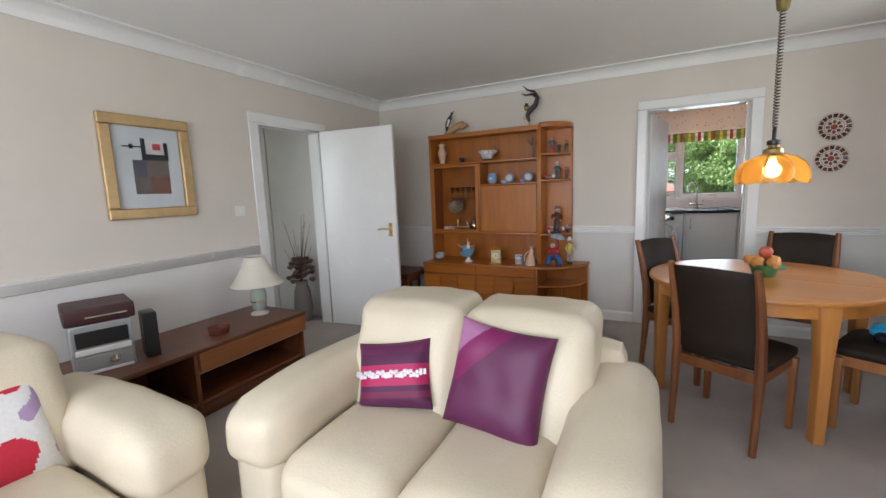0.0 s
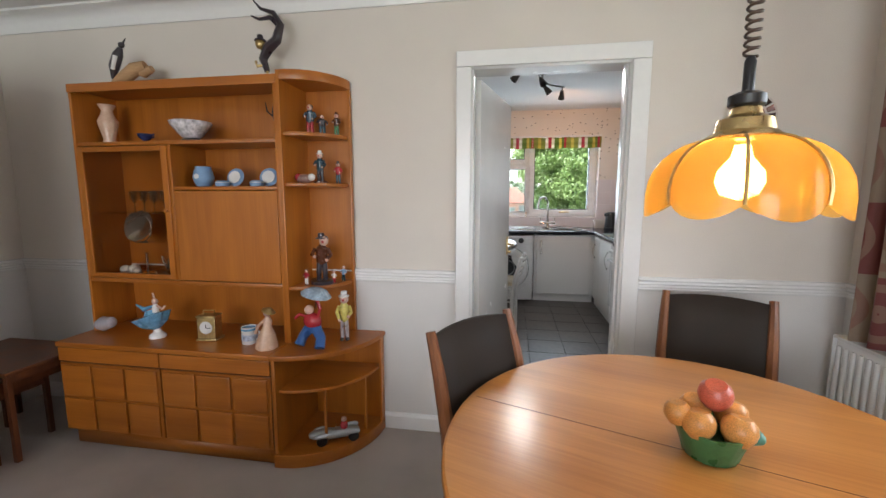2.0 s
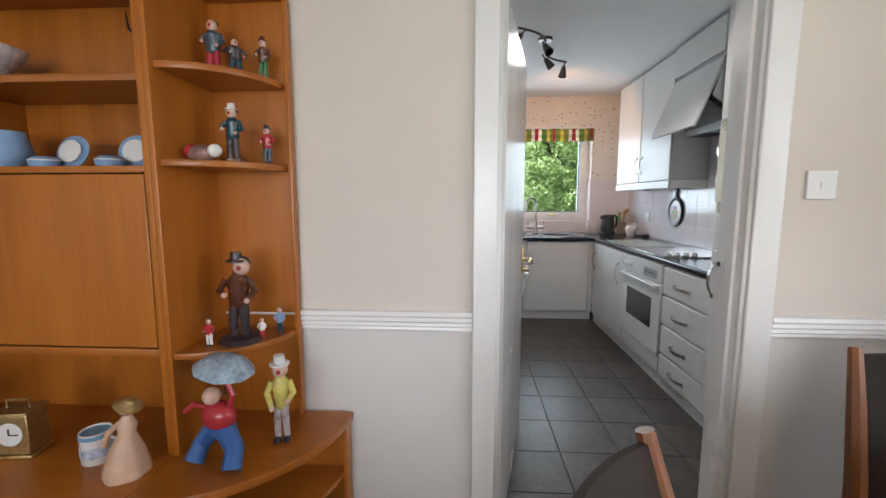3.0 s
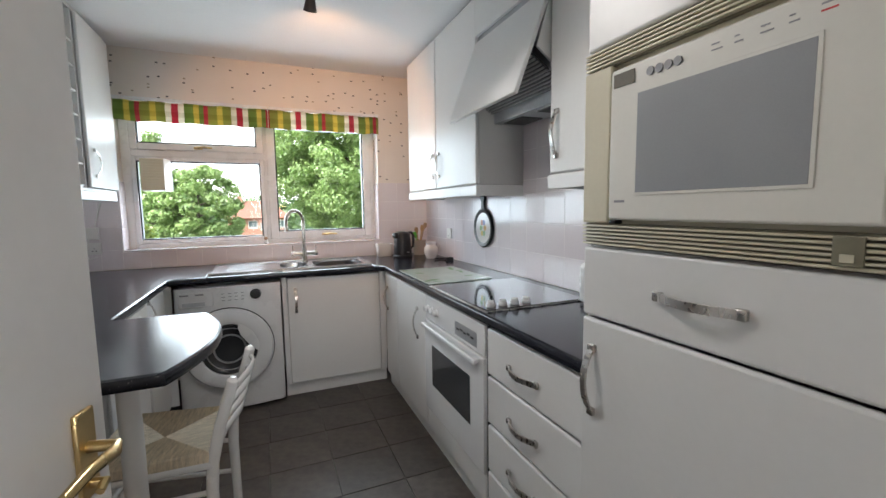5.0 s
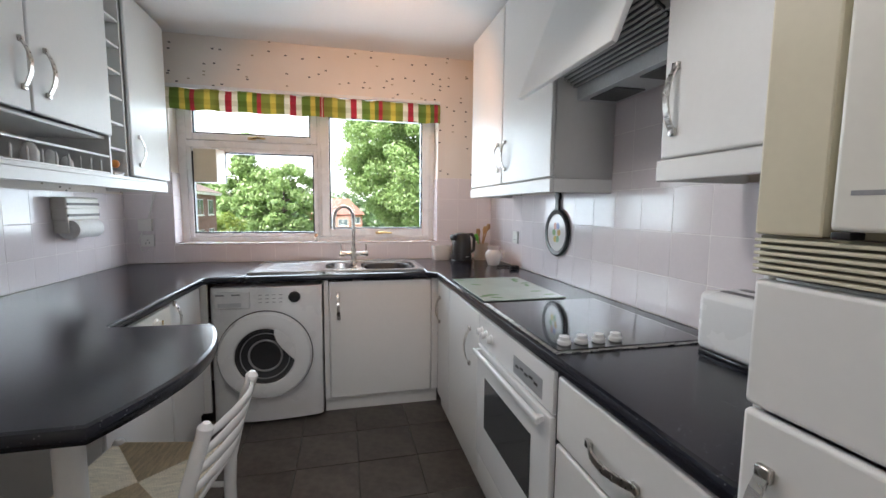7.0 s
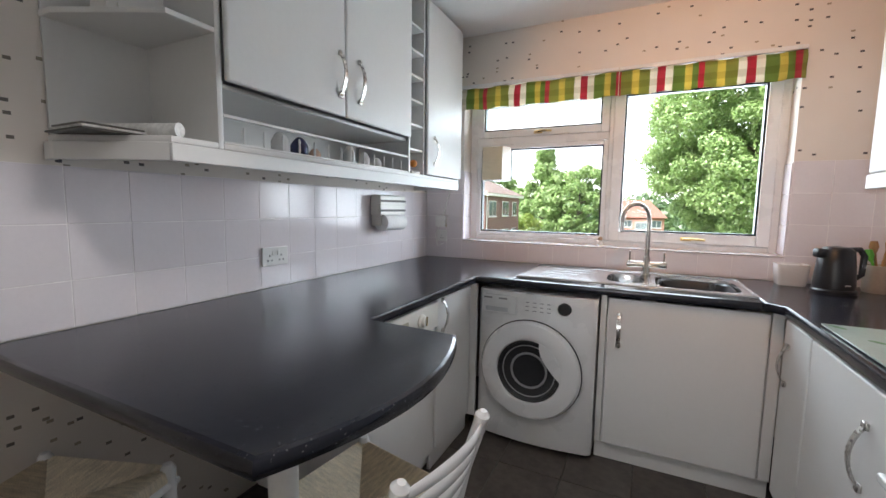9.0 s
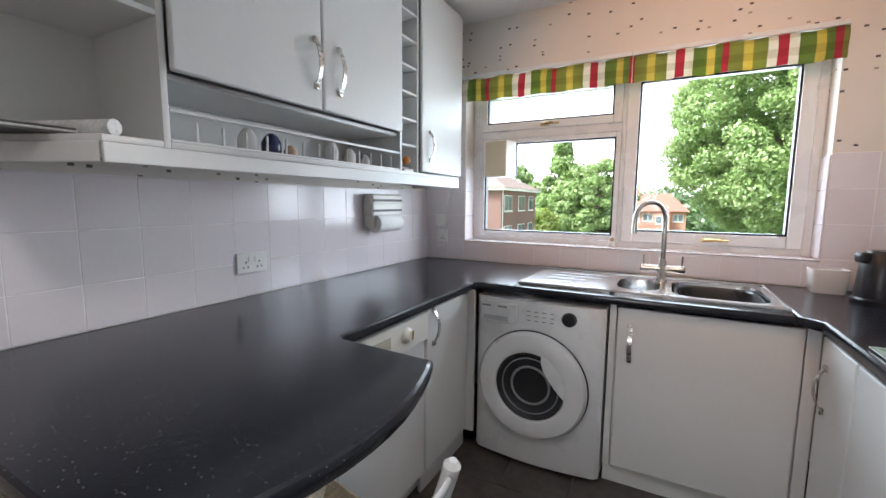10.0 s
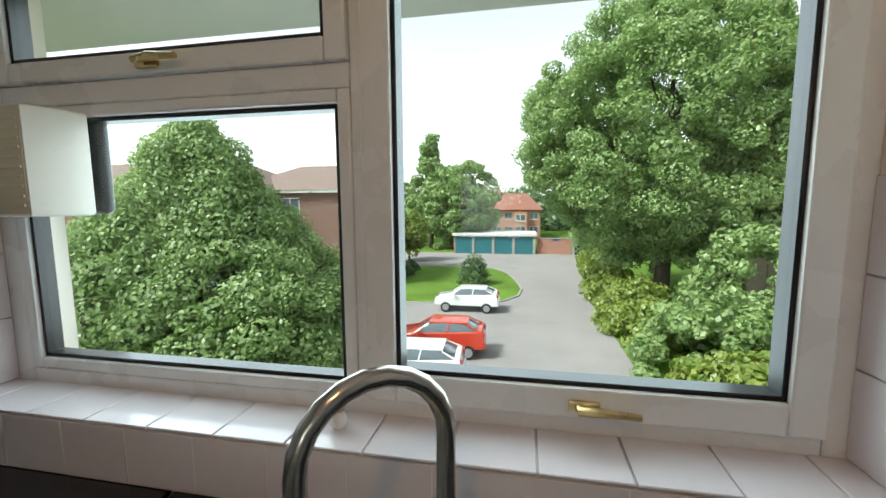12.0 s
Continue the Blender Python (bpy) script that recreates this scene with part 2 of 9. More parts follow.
# ---- mesh helpers ----
def bx(bm, x0, y0, z0, x1, y1, z1, r=0.0, seg=2):
    """A box between two corners, its edges rounded by r."""
    made = bmesh.ops.create_cube(bm, size=1)["verts"]
    for v in made:
        v.co = Vector(((x0 + x1) / 2 + v.co.x * (x1 - x0), (y0 + y1) / 2 + v.co.y * (y1 - y0), (z0 + z1) / 2 + v.co.z * (z1 - z0)))
    if r:
        r = min(r, abs(x1 - x0) * 0.49, abs(y1 - y0) * 0.49, abs(z1 - z0) * 0.49)
        bmesh.ops.bevel(bm, geom=list({e for v in made for e in v.link_edges}), offset=r, segments=seg, profile=0.5, affect="EDGES")
    return bm


def box(x0, y0, z0, x1, y1, z1, r=0.0, seg=2):
    return bx(bmesh.new(), x0, y0, z0, x1, y1, z1, r, seg)


def lathe(prof, n=20, at=(0, 0, 0), bm=None, lobes=0, deep=0.0):
    """A turned body from (radius, height) pairs; lobes scallop it."""
    bm = bm or bmesh.new()
    rings = []
    for r, z in prof:
        ring = []
        for i in range(n):
            a = 2 * math.pi * i / n
            k = r * (1 + deep * abs(math.sin(a * lobes / 2))) if lobes else r
            ring.append(bm.verts.new((at[0] + k * math.cos(a), at[1] + k * math.sin(a), at[2] + z)))
        rings.append(ring)
    for lo, hi in zip(rings, rings[1:]):
        for i in range(n):
            bm.faces.new((lo[i], lo[(i + 1) % n], hi[(i + 1) % n], hi[i]))
    if prof[0][0] > 1e-4:
        bm.faces.new(rings[0][::-1])
    if prof[-1][0] > 1e-4:
        bm.faces.new(rings[-1])
    bmesh.ops.remove_doubles(bm, verts=[v for g in (rings[0], rings[-1]) for v in g], dist=1e-5)
    return bm


def tube(pts, r, n=8, bm=None, closed=False):
    """A round bar swept along points; r may be one radius or one for each point."""
    bm = bm or bmesh.new()
    pts = [Vector(p) for p in pts]
    rad = r if isinstance(r, (list, tuple)) else [r] * len(pts)
    rings, side = [], None
    for i, p in enumerate(pts):
        a = pts[i - 1] if i or closed else p
        b = pts[(i + 1) % len(pts)] if i + 1 < len(pts) or closed else p
        d = (b - a).normalized()
        if side is None:
            side = d.orthogonal().normalized()
        side = (side - d * side.dot(d)).normalized()
        up = d.cross(side)
        rings.append([bm.verts.new(p + (side * math.cos(2 * math.pi * k / n) + up * math.sin(2 * math.pi * k / n)) * rad[i]) for k in range(n)])
    pairs = list(zip(rings, rings[1:])) + ([(rings[-1], rings[0])] if closed else [])
    for lo, hi in pairs:
        for k in range(n):
            bm.faces.new((lo[k], lo[(k + 1) % n], hi[(k + 1) % n], hi[k]))
    if not closed:
        bm.faces.new(rings[0][::-1]), bm.faces.new(rings[-1])
    return bm


def slab(pts, z0, z1, bm=None, r=0.0):
    """A flat plate with the outline pts (x, y), between two heights."""
    bm = bm or bmesh.new()
    lo = [bm.verts.new((x, y, z0)) for x, y in pts]
    hi = [bm.verts.new((x, y, z1)) for x, y in pts]
    n = len(pts)
    faces = [bm.faces.new(lo[::-1]), bm.faces.new(hi)] + [bm.faces.new((lo[i], lo[(i + 1) % n], hi[(i + 1) % n], hi[i])) for i in range(n)]
    bmesh.ops.recalc_face_normals(bm, faces=faces)
    if r:
        edges = [e for f in faces[:2] for e in f.edges]
        bmesh.ops.bevel(bm, geom=edges, offset=r, segments=2, profile=0.5, affect="EDGES")
    return bm


def turned(bm, m):
    bmesh.ops.transform(bm, matrix=m, verts=bm.verts)
    return bm


def soft(x0, y0, z0, x1, y1, z1, r, bulge=(0, 0, 0), seg=9, crease=0.0, bm=None, key=0.0):
    """A stuffed block: a box with wide round edges, swollen faces and faint creases."""
    bm = bm or bmesh.new()
    c, h = Vector(((x0 + x1) / 2, (y0 + y1) / 2, (z0 + z1) / 2)), Vector(((x1 - x0) / 2, (y1 - y0) / 2, (z1 - z0) / 2))
    own = bmesh.new()
    bmesh.ops.create_cube(own, size=2)
    bmesh.ops.subdivide_edges(own, edges=own.edges[:], cuts=seg, use_grid_fill=True)
    for v in own.verts:
        u = v.co.copy()
        p = Vector((u.x * h.x, u.y * h.y, u.z * h.z))
        inner = Vector([max(-max(h[i] - r, 0), min(max(h[i] - r, 0), p[i])) for i in range(3)])
        d = p - inner
        if d.length > 1e-6:
            rr = [min(r, h[i]) for i in range(3)]
            dn = d.normalized()
            p = inner + Vector([dn[i] * rr[i] for i in range(3)])
        for i in range(3):
            j, k = (i + 1) % 3, (i + 2) % 3
            p[i] += bulge[i] * u[i] * max(0, 1 - u[j] ** 2) ** 0.7 * max(0, 1 - u[k] ** 2) ** 0.7
        if crease:
            p += Vector((1, 1, 1)).normalized() * crease * noise.noise(p * 9 + Vector((key, 0, 0))) + Vector((0, 0, crease * noise.noise(p * 4 + Vector((0, key, 3)))))
        v.co = c + p
    tmp = bpy.data.meshes.new("tmp")
    own.to_mesh(tmp)
    bm.from_mesh(tmp)
    bpy.data.meshes.remove(tmp)
    return bm


def finish(name, bm, material, smooth=40):
    me = bpy.data.meshes.new(name)
    if not isinstance(bm, bpy.types.Mesh):
        bm.normal_update()
        bm.to_mesh(me)
        bm.free()
    if smooth:
        me.polygons.foreach_set("use_smooth", [True] * len(me.polygons))
        me.set_sharp_from_angle(angle=radians(smooth))
        areas = np.empty(len(me.polygons), np.float32)
        me.polygons.foreach_get("area", areas)
        if len(areas) < 400:
            me.polygons.foreach_set("use_smooth", areas < 0.10 * areas.sum())
    for m in (material if isinstance(material, (list, tuple)) else [material]):
        me.materials.append(m)
    return me


def part(name, bm, material, parent, label="", smooth=40):
    """One mesh under a thing or a part."""
    ob = new(name, finish(name, bm, material, smooth))
    ob.parent = parent
    return tagged(ob, label)


def again(name, ob, m, parent, label=""):
    """An alike piece on the same mesh."""
    o = new(name, ob.data)
    o.parent = parent
    o.matrix_basis = m
    return tagged(o, label)


def thing(name, m, label, category, group="", kind=""):
    """An Empty at a thing's base, to which its parts belong."""
    ob = new(name)
    ob.empty_display_size = 0.1
    ob.matrix_basis = m
    return tagged(ob, label, category, group, kind)


def whole(name, bm, material, m, label, category, group="", kind="", smooth=40):
    """A thing of one mesh."""
    ob = new(name, finish(name, bm, material, smooth))
    ob.matrix_basis = m
    return tagged(ob, label, category, group, kind)


def pierced(us, vs, solid, a, b, axis, tone=None):
    """A wall between depths a and b, cut up along us and vs; solid(u, v) says which cells stand. axis: the wall's normal."""
    bm = bmesh.new()
    seen = {}

    def at(u, v, w):
        key = (round(u, 4), round(v, 4), round(w, 4))
        if key not in seen:
            seen[key] = bm.verts.new((u, w, v) if axis == "y" else (w, u, v))
        return seen[key]

    nu, nv = len(us) - 1, len(vs) - 1
    full = [[solid((us[i] + us[i + 1]) / 2, (vs[j] + vs[j + 1]) / 2) for j in range(nv)] for i in range(nu)]
    for i in range(nu):
        for j in range(nv):
            if not full[i][j]:
                continue
            u0, u1, v0, v1 = us[i], us[i + 1], vs[j], vs[j + 1]
            quads = [((u0, v0), (u1, v0), (u1, v1), (u0, v1), a), ((u0, v0), (u1, v0), (u1, v1), (u0, v1), b)]
            idx = tone((u0 + u1) / 2, (v0 + v1) / 2) if tone else 0
            for *q, w in quads:
                bm.faces.new([at(u, v, w) for u, v in q]).material_index = idx
            for p, q, open_side in (((u0, v0), (u0, v1), i == 0 or not full[i - 1][j]), ((u1, v0), (u1, v1), i == nu - 1 or not full[i + 1][j]),
                                    ((u0, v0), (u1, v0), j == 0 or not full[i][j - 1]), ((u0, v1), (u1, v1), j == nv - 1 or not full[i][j + 1])):
                if open_side:
                    bm.faces.new([at(*p, a), at(*q, a), at(*q, b), at(*p, b)]).material_index = idx
    bmesh.ops.recalc_face_normals(bm, faces=bm.faces)
    return bm


def wall(name, axis, a, b, u0, u1, z0, z1, holes=(), mats=(), split=None, label="", smooth=0):
    us = sorted({u0, u1, *[h[0] for h in holes], *[h[1] for h in holes]})
    vs = sorted({z0, z1, *[h[2] for h in holes], *[h[3] for h in holes], *([split] if split else [])})
    bm = pierced(us, vs, lambda u, v: not any(h[0] < u < h[1] and h[2] < v < h[3] for h in holes), a, b, axis, (lambda u, v: int(v < split)) if split else None)
    ob = new(name, finish(name, bm, mats, 0))
    return tagged(ob, label, "wall", kind="structure")

# ---- the flat: walls, floors, ceilings ----
WX, EX, NY, SY, LC = -3.0, 1.73, 4.31, -2.2, 2.42     # lounge
KW, KE, KS, KN, KC, NEAR = -0.93, 1.80, 4.44, 8.28, 2.52, -0.13    # kitchen
DOOR_L, DOOR_R, DOOR_H = -0.05, 0.70, 1.985           # kitchen doorway
HALL_A, HALL_B = 2.50, 3.255                          # hall doorway
WIN = (2.35, 3.83, 0.84, 2.12)                        # dining window in the east wall
KWIN = (-0.62, 1.33, 1.04, 2.15)                      # kitchen window

wall("wall_north", "y", NY, 4.37, WX - 0.12, EX + 0.3, 0, 2.6, [(DOOR_L - 0.03, DOOR_R + 0.03, -1, DOOR_H + 0.03)], [CREAM_WALL, PALE_WALL], 0.9, "cream papered wall with a paler lower part")
wall("wall_west", "x", WX - 0.12, WX, SY, NY, 0, 2.6, [(HALL_A, HALL_B, -1, 1.985)], [CREAM_WALL, PALE_WALL], 0.9, "cream papered wall above a white dado rail")
wall("wall_east", "x", EX, EX + 0.3, SY, NY, 0, 2.6, [WIN], [CREAM_WALL, PALE_WALL], 0.9, "cream papered outside wall with a window")
# unseen wall; its opening is added to let light into the lounge
wall("wall_south", "y", SY - 0.3, SY, WX - 0.12, EX + 0.3, 0, 2.6, [(-2.3, 1.1, 0.5, 2.15)], [CREAM_WALL, PALE_WALL], 0.9, "cream papered wall with an added, unseen window")
wall("wall_kitchen_south", "y", 4.37, KS, KW - 0.12, KE + 0.3, 0, 2.6, [(DOOR_L - 0.03, DOOR_R + 0.03, -1, DOOR_H + 0.03)], [FLECK_PAPER], None, "flecked papered kitchen wall")
wall("wall_kitchen_west", "x", KW - 0.12, KW, KS - NEAR, KN, 0, 2.6, (), [FLECK_PAPER], None, "white kitchen wall with a flecked wallpaper")
wall("wall_kitchen_east", "x", KE, KE + 0.3, KS - NEAR, KN, 0, 2.6, (), [FLECK_PAPER], None, "flecked papered kitchen wall")
wall("wall_kitchen_north", "y", KN, KN + 0.3, KW - 0.12, KE + 0.3, 0, 2.6, [KWIN], [FLECK_PAPER], None, "flecked papered kitchen wall round the window")
HALLPAINT = mat("hall_paint", (0.62, 0.60, 0.57), 0.7, var=0.04)
wall("wall_hall_north", "y", 4.2, 4.32, -6.2, WX - 0.12, 0, 2.6, (), [HALLPAINT], None, "pale grey hall wall")
wall("wall_hall_west", "x", -6.3, -6.2, 0.6, 4.3, 0, 2.6, (), [HALLPAINT], None, "pale grey hall wall")
# opening added out of view, for the hall's fill lamp
wall("wall_hall_south", "y", 0.7, 0.8, -6.2, WX - 0.12, 0, 2.6, [(-4.8, -3.8, 0.8, 2.1)], [HALLPAINT], None, "pale grey hall wall")
wall("wall_hall_stub", "x", -4.02, -3.92, 3.36, 4.2, 0, 2.6, (), [HALLPAINT], None, "pale hall wall end")


def plate(name, x0, y0, x1, y1, z0, z1, material, label, category):
    return whole(name, box(x0, y0, z0, x1, y1, z1), material, Matrix(), label, category, kind="structure", smooth=0)


plate("floor_lounge", -6.3, SY - 0.3, EX + 0.3, 4.40, -0.2, 0, CARPET, "beige short-pile fitted carpet", "floor")
plate("floor_kitchen", KW - 0.12, 4.40 - NEAR, KE + 0.3, KN + 0.3, -0.2, -0.008, FLOOR_JOINT, "dark brown-grey stone-effect tiled floor", "floor")
plate("ceiling_lounge", -6.3, SY - 0.3, EX + 0.3, 4.37, LC, LC + 0.3, CEIL, "white painted ceiling", "ceiling")
plate("ceiling_kitchen", KW - 0.12, 4.372 - NEAR, KE + 0.3, KN + 0.3, KC, KC + 0.2, CEIL, "white painted kitchen ceiling", "ceiling")


def sweep(prof, path, closed=False):
    """A moulding: profile (out, up) carried along corners (x, y), out to the left of the way."""
    bm = bmesh.new()
    rings = []
    n = len(path)
    for i, p in enumerate(path):
        p = Vector(p)
        a = (p - Vector(path[i - 1])).normalized() if i or closed else (Vector(path[i + 1]) - p).normalized()
        b = (Vector(path[(i + 1) % n]) - p).normalized() if i + 1 < n or closed else a
        na, nb = Vector((-a.y, a.x)), Vector((-b.y, b.x))
        m = (na + nb).normalized()
        m = m / max(0.2, m.dot(na))
        rings.append([bm.verts.new((p.x + m.x * o, p.y + m.y * o, u)) for o, u in prof])
    k = len(prof)
    for lo, hi in list(zip(rings, rings[1:])) + ([(rings[-1], rings[0])] if closed else []):
        for j in range(k):
            bm.faces.new((lo[j], hi[j], hi[(j + 1) % k], lo[(j + 1) % k]))
    if not closed:
        bm.faces.new(rings[0]), bm.faces.new(rings[-1][::-1])
    bmesh.ops.recalc_face_normals(bm, faces=bm.faces)
    return bm


COVE = [(0, LC - 0.10), (0.012, LC - 0.10), (0.018, LC - 0.085)] + [(0.095 - 0.077 * math.cos(a), LC - 0.085 + 0.07 * math.sin(a)) for a in (0.3, 0.6, 0.9, 1.2, 1.5)] + [(0.105, LC - 0.012), (0.105, LC), (0, LC)]
whole("trim_coving", sweep(COVE, [(EX, SY), (EX, NY), (WX, NY), (WX, SY)], True), WHITE, Matrix(), "white plaster coving round the ceiling", "coving", kind="structure", smooth=25)
RAIL = [(0, 0.872), (0.010, 0.872), (0.014, 0.880), (0.012, 0.888), (0.018, 0.893), (0.015, 0.903), (0.022, 0.910), (0.017, 0.920), (0.024, 0.928), (0.020, 0.940), (0, 0.943)]
SKIRT = [(0, 0.0), (0.016, 0.0), (0.016, 0.075), (0.008, 0.092), (0, 0.095)]
for n, prof, lab in (("trim_dado_rail", RAIL, "white ribbed dado rail"), ("baseboard", SKIRT, "white painted skirting board")):
    whole(n, sweep(prof, [(EX, SY), (EX, NY), (DOOR_R + 0.095, NY)]), WHITE, Matrix(), lab, "trim", kind="structure", smooth=25)
    whole(n, sweep(prof, [(DOOR_L - 0.09, NY), (WX, NY), (WX, HALL_B + 0.075)]), WHITE, Matrix(), lab, "trim", kind="structure", smooth=25)
    whole(n, sweep(prof, [(WX, HALL_A - 0.085), (WX, SY)]), WHITE, Matrix(), lab, "trim", kind="structure", smooth=25)

# kitchen doorway: lining, architrave, door
kd = thing("door_kitchen", Matrix(), "white flush kitchen door standing open with brass lever handle", "door", kind="structure")
for x0, x1 in ((DOOR_L - 0.03, DOOR_L), (DOOR_R, DOOR_R + 0.03)):
    part("door_lining", box(x0, NY - 0.004, 0, x1, KS + 0.004, DOOR_H), WHITE, kd)
part("door_lining", box(DOOR_L - 0.03, NY - 0.004, DOOR_H, DOOR_R + 0.03, KS + 0.004, DOOR_H + 0.03), WHITE, kd)
for x0, x1 in ((DOOR_L - 0.09, DOOR_L - 0.012), (DOOR_R + 0.012, DOOR_R + 0.095)):
    part("architrave", box(x0, NY - 0.02, 0, x1, NY - 0.0045, DOOR_H + 0.012, 0.005), WHITE, kd)
part("architrave", box(DOOR_L - 0.09, NY - 0.02, DOOR_H + 0.013, DOOR_R + 0.095, NY - 0.0045, DOOR_H + 0.09, 0.005), WHITE, kd)
part("strike_plate", box(DOOR_R - 0.002, KS - 0.045, 1.035, DOOR_R - 0.0005, KS - 0.022, 1.125, 0.001), WHITE, kd, "painted strike plate")
part("strike_box", box(DOOR_R - 0.006, KS - 0.024, 1.081, DOOR_R - 0.0022, KS - 0.010, 1.097, 0.002), BLACK, kd, "black keep of the latch")
part("door_stop", box(DOOR_R - 0.012, KS - 0.10, 0.0, DOOR_R - 0.0005, KS - 0.065, DOOR_H), WHITE, kd)


def lever(parent, x, z, side, toward, y=0.0):
    """A lever handle on a long back plate, on the face at y on that side of a leaf."""
    part("back_plate", box(x - 0.02, min(y, y + side * 0.008), z - 0.075, x + 0.02, max(y, y + side * 0.008), z + 0.055, 0.003), BRASS, parent, "polished brass back plate")
    part("thumb_turn", tube([(x, y + side * 0.006, z - 0.055), (x, y + side * 0.024, z - 0.055), (x + toward * 0.016, y + side * 0.026, z - 0.06)], [0.008, 0.008, 0.006], 8), BRASS, parent)
    part("lever", tube([(x, y + side * 0.006, z), (x, y + side * 0.045, z), (x + toward * 0.02, y + side * 0.052, z), (x + toward * 0.07, y + side * 0.05, z + 0.003), (x + toward * 0.115, y + side * 0.048, z - 0.004)], [0.009, 0.008, 0.009, 0.008, 0.007], 10), BRASS, parent, "brass lever")


leaf = part("leaf", box(0, -0.02, 0.008, 0.745, 0.02, 1.975, 0.002), WHITE, kd)
leaf.matrix_basis = pose(DOOR_L + 0.006, KS + 0.022, 0, 0, 0, 77.5)
lever(leaf, 0.69, 1.0, -1, -1, -0.0205)
lever(leaf, 0.69, 1.0, 1, -1, 0.0205)

# hall doorway and its open door
hd = thing("door_hall", Matrix(), "white flush door standing wide open into the lounge", "door", kind="structure")
for y0, y1 in ((HALL_A, HALL_A + 0.03), (HALL_B - 0.03, HALL_B)):
    part("door_lining", box(WX - 0.124, y0, 0, WX + 0.004, y1, 1.955), WHITE, hd)
part("door_lining", box(WX - 0.124, HALL_A, 1.955, WX + 0.004, HALL_B, 1.985), WHITE, hd)
part("architrave", box(WX + 0.0045, HALL_A - 0.08, 0, WX + 0.02, HALL_A + 0.012, 1.97, 0.005), WHITE, hd)
part("architrave", box(WX + 0.0045, HALL_B - 0.012, 0, WX + 0.02, HALL_B + 0.07, 1.97, 0.005), WHITE, hd)
part("architrave", box(WX + 0.0045, HALL_A - 0.08, 1.972, WX + 0.02, HALL_B + 0.07, 2.05, 0.005), WHITE, hd)
leaf = part("leaf", box(0, -0.02, 0.008, 0.80, 0.02, 1.965, 0.002), WHITE, hd)
leaf.matrix_basis = pose(WX + 0.03, HALL_B - 0.02, 0, 0, 0, 6.5)
lever(leaf, 0.74, 1.0, -1, -1, -0.0205)
lever(leaf, 0.74, 1.0, 1, -1, 0.0205)


def casement(parent, axis, w, u0, u1, z0, z1, t=0.055, d=0.06, glaze=True):
    """A plastic frame round a pane, in the plane w of the given normal."""
    def b(ua, ub, za, zb, da, db, r=0.006):
        return box(ua, w + da, za, ub, w + db, zb, r) if axis == "y" else box(w + da, ua, za, w + db, ub, zb, r)
    f = part("window_frame", b(u0, u0 + t, z0, z1, 0, d), UPVC, parent)
    part("window_frame", b(u1 - t, u1, z0, z1, 0, d), UPVC, parent)
    part("window_frame", b(u0 + t, u1 - t, z0, z0 + t, 0, d), UPVC, parent)
    part("window_frame", b(u0 + t, u1 - t, z1 - t, z1, 0, d), UPVC, parent)
    g = 0.010
    for a in ((u0 + t, u0 + t + g, z0 + t, z1 - t), (u1 - t - g, u1 - t, z0 + t, z1 - t), (u0 + t + g, u1 - t - g, z0 + t, z0 + t + g), (u0 + t + g, u1 - t - g, z1 - t - g, z1 - t)):
        part("gasket", b(*a, 0.012, d + 0.002, 0), BLACK, f)
    pane = part("pane", b(u0 + t, u1 - t, z0 + t, z1 - t, 0.02, 0.024, 0), GLASS, parent)
    pane.visible_shadow = False


w2 = thing("window_dining", Matrix(), "white plastic window over the dining radiator", "window", kind="structure")
casement(w2, "x", EX + 0.17, 3.03, WIN[1] - 0.02, WIN[2] + 0.02, WIN[3] - 0.02)
casement(w2, "x", EX + 0.17, WIN[0] + 0.02, 3.03, WIN[2] + 0.02, WIN[3] - 0.02)
part("window_sill", box(EX - 0.03, WIN[0] - 0.02, WIN[2], EX + 0.17, WIN[1] + 0.02, WIN[2] + 0.022, 0.005), WHITE, w2)
# window assumed behind the view, added for the lounge's light
w3 = thing("window_lounge", Matrix(), "wide white plastic window, added out of view to let light in", "window", kind="structure")
for a, b in ((-2.28, -1.17), (-1.17, -0.05), (-0.05, 1.08)):
    casement(w3, "y", SY - 0.2, a, b, 0.52, 2.13)

# ---- lounge and dining end ----
def blend(pieces):
    """Several shapes with a material each, as one mesh: (mesh data, materials)."""
    bm, mats = bmesh.new(), []
    for b, m in pieces:
        if m not in mats:
            mats.append(m)
        for f in b.faces:
            f.material_index = mats.index(m)
        b.normal_update()
        tmp = bpy.data.meshes.new("tmp")
        b.to_mesh(tmp)
        b.free()
        bm.from_mesh(tmp)
        bpy.data.meshes.remove(tmp)
    return bm, mats


def ball(x, y, z, r, sx=1, sy=1, sz=1, n=14):
    bm = bmesh.new()
    bmesh.ops.create_uvsphere(bm, u_segments=n, v_segments=max(6, n * 2 // 3), radius=r)
    return turned(bm, Matrix.Translation((x, y, z)) @ Matrix.Diagonal((sx, sy, sz, 1)))


